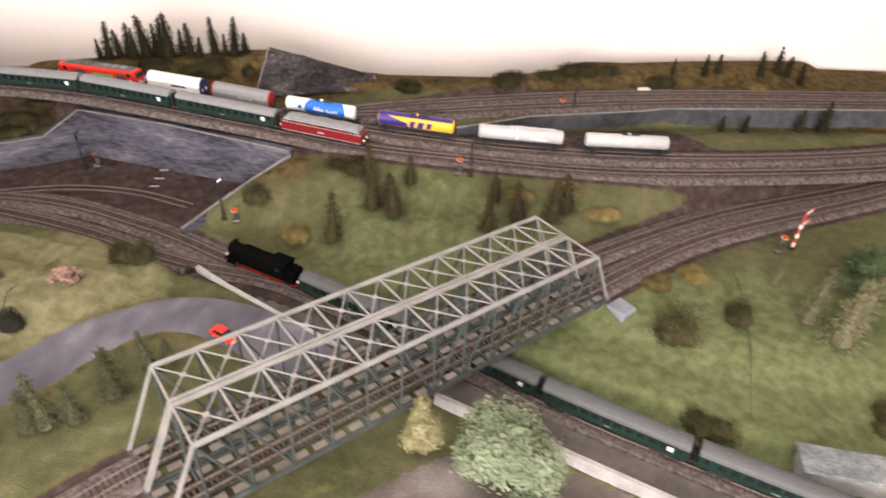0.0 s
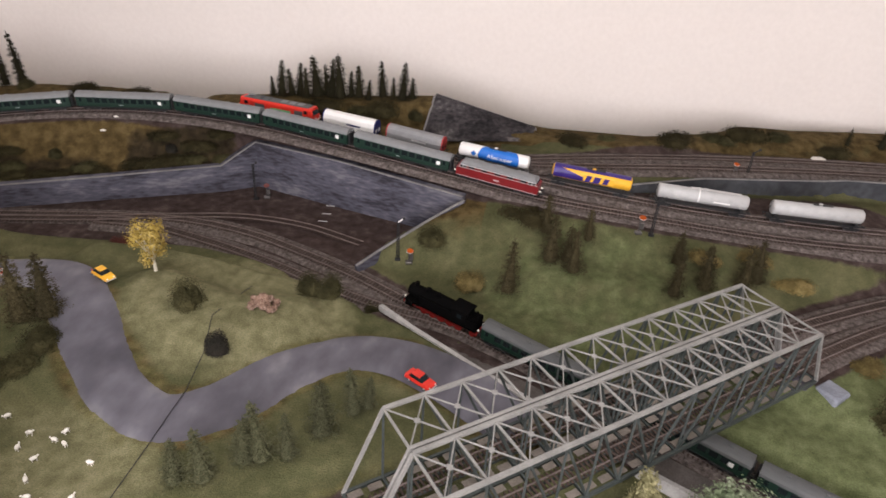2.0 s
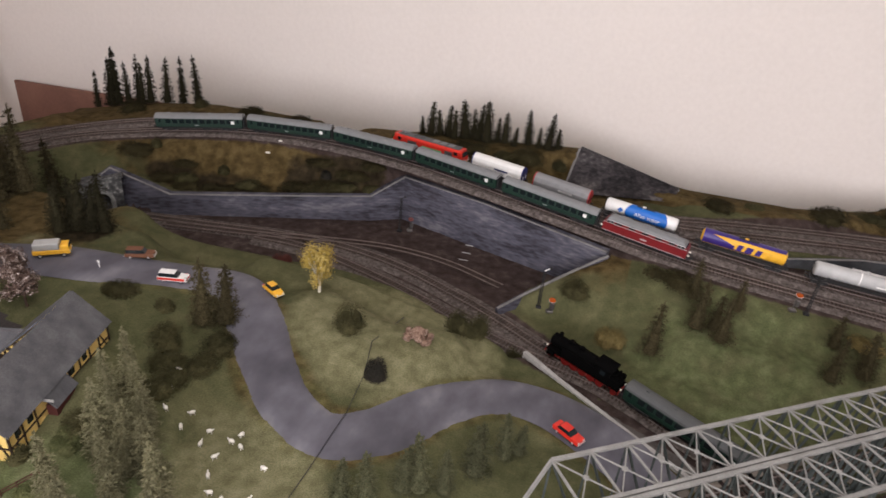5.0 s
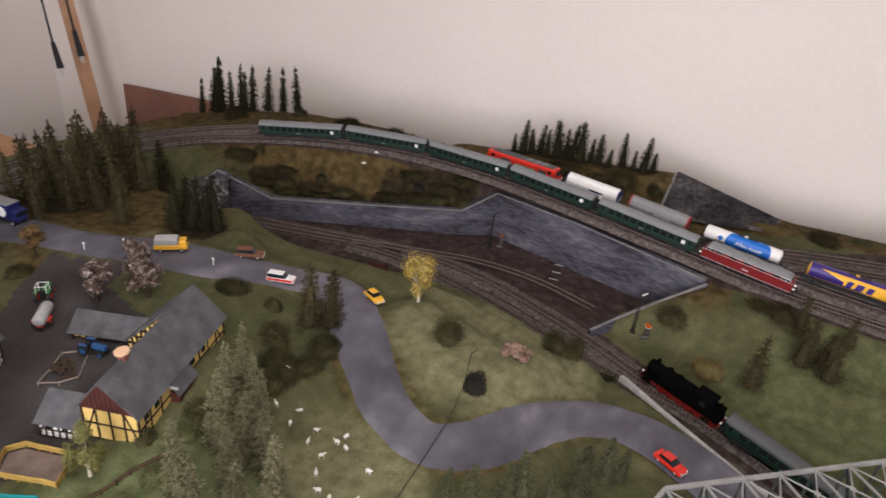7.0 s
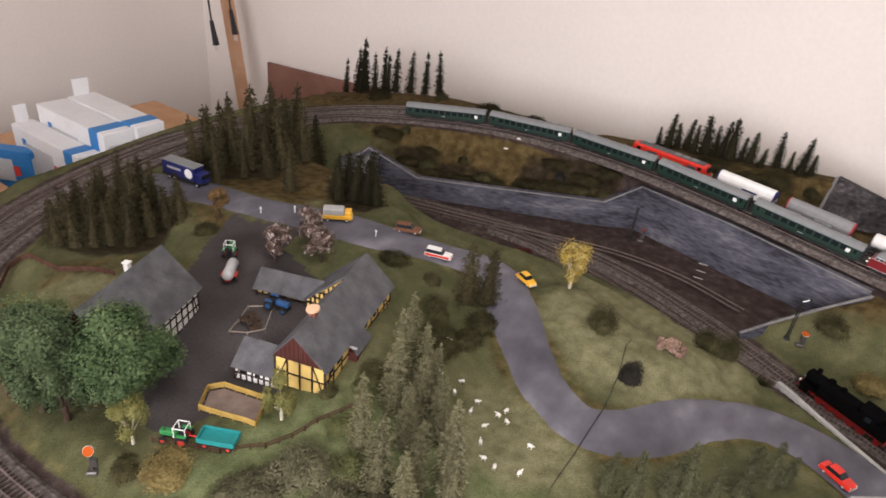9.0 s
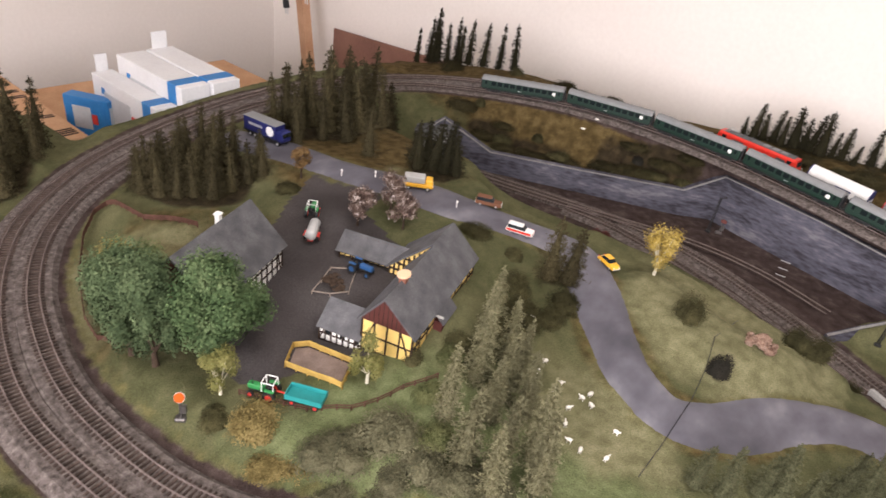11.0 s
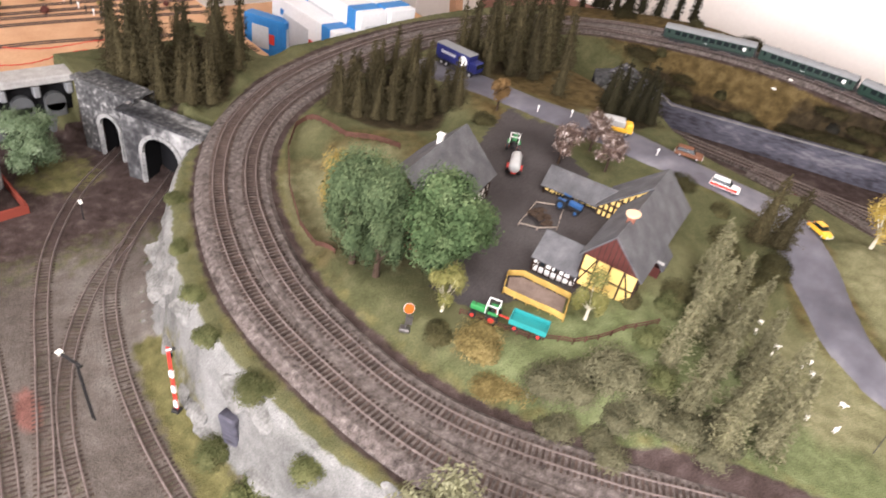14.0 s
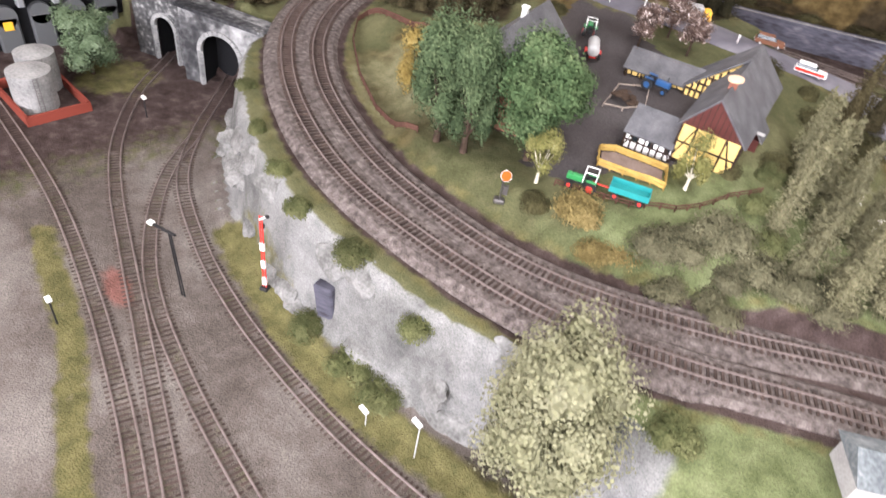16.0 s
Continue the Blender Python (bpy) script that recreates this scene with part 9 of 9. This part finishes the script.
CARD = {
    "white": material("carton_white", ((0.66, 0.66, 0.67), (0.76, 0.76, 0.77)), 0.55, 0, 10, 100, 0.05, 0.0005),
    "blue": material("carton_blue", ((0.02, 0.16, 0.42), (0.03, 0.20, 0.5)), 0.5, 0, 10, 100, 0.05, 0.0005),
    "grey": material("carton_grey", ((0.42, 0.43, 0.45), (0.52, 0.53, 0.55)), 0.5, 0, 10, 100, 0.05, 0.0005),
}


def carton(m, lx, ly, lz, label, flap):
    th = empty("model_box", m, label, "box", "model train boxes")
    part("box_body", box_bm(0, 0, lz / 2, lx, ly, lz, bevel=0.002), CARD["blue" if lx < 0.2 else "white"], th)
    part("blue_end", box_bm(lx / 2 - lx * 0.14, 0, lz / 2, lx * 0.12, ly + 0.004, lz + 0.004, bevel=0.002), CARD["blue"], th)
    part("window_film", box_bm(-lx * 0.1, -ly / 2 - 0.001, lz * 0.55, lx * 0.4, 0.003, lz * 0.5), CARD["grey"], th)
    part("brand_bar", box_bm(lx * 0.18, -ly / 2 - 0.002, lz * 0.55, lx * 0.12, 0.003, lz * 0.22), P["sigred"], th, "red printed brand bar")
    part("end_label", box_bm(lx / 2 + 0.001, 0, lz * 0.5, 0.003, ly * 0.7, lz * 0.7), CARD["grey"], th)
    part("print_mark", box_bm(-lx * 0.32, -ly / 2 - 0.001, lz * 0.8, lx * 0.05, 0.003, lx * 0.05), CARD["blue"], th, "small blue printed mark")
    if flap:
        part("flap", box_bm(-lx / 2 + 0.004, 0, lz + 0.03, 0.003, ly * 0.55, 0.06), CARD["white"], th)


carton(pose(-2.80, 1.005, -0.10, 0, 0, 0), 0.40, 0.104, 0.288, "long white model box with blue end, stood behind the loop", False)
carton(pose(-2.79, 1.112, -0.10, 0, 0, 0), 0.41, 0.104, 0.292, "white and blue model box at the back of the stack", True)
carton(pose(-2.83, 0.912, -0.10, 0, 0, 0), 0.41, 0.076, 0.225, "white model box with clear window on the low shelf", True)
carton(pose(-2.99, 0.835, -0.10, 0, 0, 28), 0.17, 0.05, 0.16, "small blue and white model box standing aslant", False)

POSTWOOD = material("raw_batten", ((0.42, 0.23, 0.13), (0.56, 0.34, 0.21)), 0.7, 0, 10, 120, 0.2, 0.001)
bm = bmesh.new()
add_beam(bm, (-3.40, 2.28, -0.94), (-4.02, 2.38, 2.0), 0.046, 0.065)
tagged(part("wooden_post", bm, POSTWOOD), "raw wooden batten leaning in the room corner", "post")


def cord(x, y, z, label, drop):
    th = empty("hanging_cable", Matrix(), label, "cable")
    bm = bmesh.new()
    add_rod(bm, (x - 0.22, y, 2.04), (x + 0.0, y, z + 0.12), 0.005, 6)
    part("cable", bm, P["black"], th)
    bm = bmesh.new()
    add_rod(bm, (x + 0.0, y, z + 0.12), (x + 0.025, y, z), 0.010, 8, 0.017)
    part("plug", bm, P["black"], th)
    bm = bmesh.new()
    for s in (-0.008, 0.008):
        add_rod(bm, (x + 0.025 + s, y, z), (x + 0.028 + s, y, z - 0.03), 0.003, 5)
    part("pin", bm, P["silver"], th)


cord(-3.545, 2.12, 0.13, "black cable with a plug hanging beside the post", 0.1)
cord(-3.475, 2.19, 0.19, "black cable with a socket hanging at the post", 0.1)
# brown board against the back wall
bm = bmesh.new()
v = [bm.verts.new(p) for p in ((-3.55, 2.50, -0.9), (-2.2, 2.50, -0.9), (-2.2, 2.50, 0.05), (-3.55, 2.50, -0.02))]
bm.faces.new(v)
r = bmesh.ops.extrude_face_region(bm, geom=list(bm.faces))
bmesh.ops.translate(bm, vec=(0, -0.015, 0), verts=[g for g in r["geom"] if isinstance(g, bmesh.types.BMVert)])
bmesh.ops.recalc_face_normals(bm, faces=bm.faces)
tagged(part("brown_board", bm, material("brown_board", ((0.20, 0.095, 0.07), (0.27, 0.135, 0.10)), 0.7, 0, 6, 80)), "plain reddish brown board leaning on the back wall", "board")

# wire drooping over the meadow
bm = bmesh.new()
pts = [(-0.868, 1.21), (-0.88, 1.06), (-0.862, 0.985), (-0.853, 0.895), (-0.852, 0.84), (-0.85, 0.75), (-0.851, 0.66)]
for (xa, ya), (xb, yb) in zip(pts, pts[1:]):
    add_rod(bm, (xa, ya, ground_at(xa, ya) + 0.006), (xb, yb, ground_at(xb, yb) + 0.006), 0.0008, 5)
tagged(part("thin_wire", bm, P["black"]), "thin dark wire lying across the meadow and road", "wire")
bm = bmesh.new()
pts = [(0.661, 1.584), (0.661, 1.32), (0.626, 1.133), (0.575, 0.946)]
for (xa, ya), (xb, yb) in zip(pts, pts[1:]):
    add_rod(bm, (xa, ya, ground_at(xa, ya) + 0.006), (xb, yb, ground_at(xb, yb) + 0.006), 0.0008, 5)
tagged(part("thin_wire", bm, P["black"]), "thin dark wire lying down the green slope", "wire")
m = pose(0.372, 1.228, 0.075, 0, 0, 40)
tagged(part("bearing_block", box_bm(0, 0, 0, 0.05, 0.05, 0.08, m=m, bevel=0.004), M["slab_blue"]), "pale blue-grey bearing block beside the bridge end", "block")
# abutments of the bridge
for off, along in ((0.0, 0.0), (0.094, 0.0), (0.0, 0.945), (0.094, 0.945)):
    q = Vector((-0.51, 0.772, 0)) + BD * along + BF * (off + 0.045)
    m = pose(q.x, q.y, 0.0465 if along < 0.5 else 0.031, 0, 0, math.degrees(math.atan2(BD.y, BD.x)))
    tagged(part("bridge_abutment", box_bm(0, 0, 0, 0.05, 0.092, 0.165, m=m, bevel=0.003), M["bluestone"]), "blue-grey stone abutment under the bridge end", "abutment", "bridge abutments")

# pale point rods on the earth below the long wall
for x, y, turn in ((-0.87, 1.752, 8), (-0.865, 1.704, 10), (-0.861, 1.659, 6), (-0.746, 1.818, 8), (-0.734, 1.80, 12)):
    ob = part("point_rod", box_bm(0, 0, 0, 0.026, 0.0016, 0.002), P["tanksilver"])
    ob.matrix_world = pose(x, y, ground_at(x, y) + 0.001, 0, 0, turn)
    tagged(ob, "thin pale point rod lying on the earth", "rod", "point rods")

# white bits: two pale stones on the heath, an unidentified scrap beside the back line
for x, y, r in ((-1.589, 1.782, 0.006), (-1.568, 1.830, 0.007), (0.591, 2.185, 0.018)):
    bm = bmesh.new()
    add_ball(bm, (0, 0, 0), r * 1.5, r, r * 0.5, 2)
    for v in bm.verts:
        v.co *= 1 + 0.35 * noise.noise(v.co * 200)
    ob = part("pale_stone", bm, P["wool"])
    ob.matrix_world = pose(x, y, ground_at(x, y) + r * 0.2, 0, 0, 30)
    tagged(ob, "small white bit lying on the ground", "stone")

# ---- plan units to metres ----
for ob in list(scene.objects):
    if ob.parent is None and ob.type in ("MESH", "EMPTY", "LIGHT"):
        ob.matrix_world = Matrix.Scale(K, 4) @ ob.matrix_world
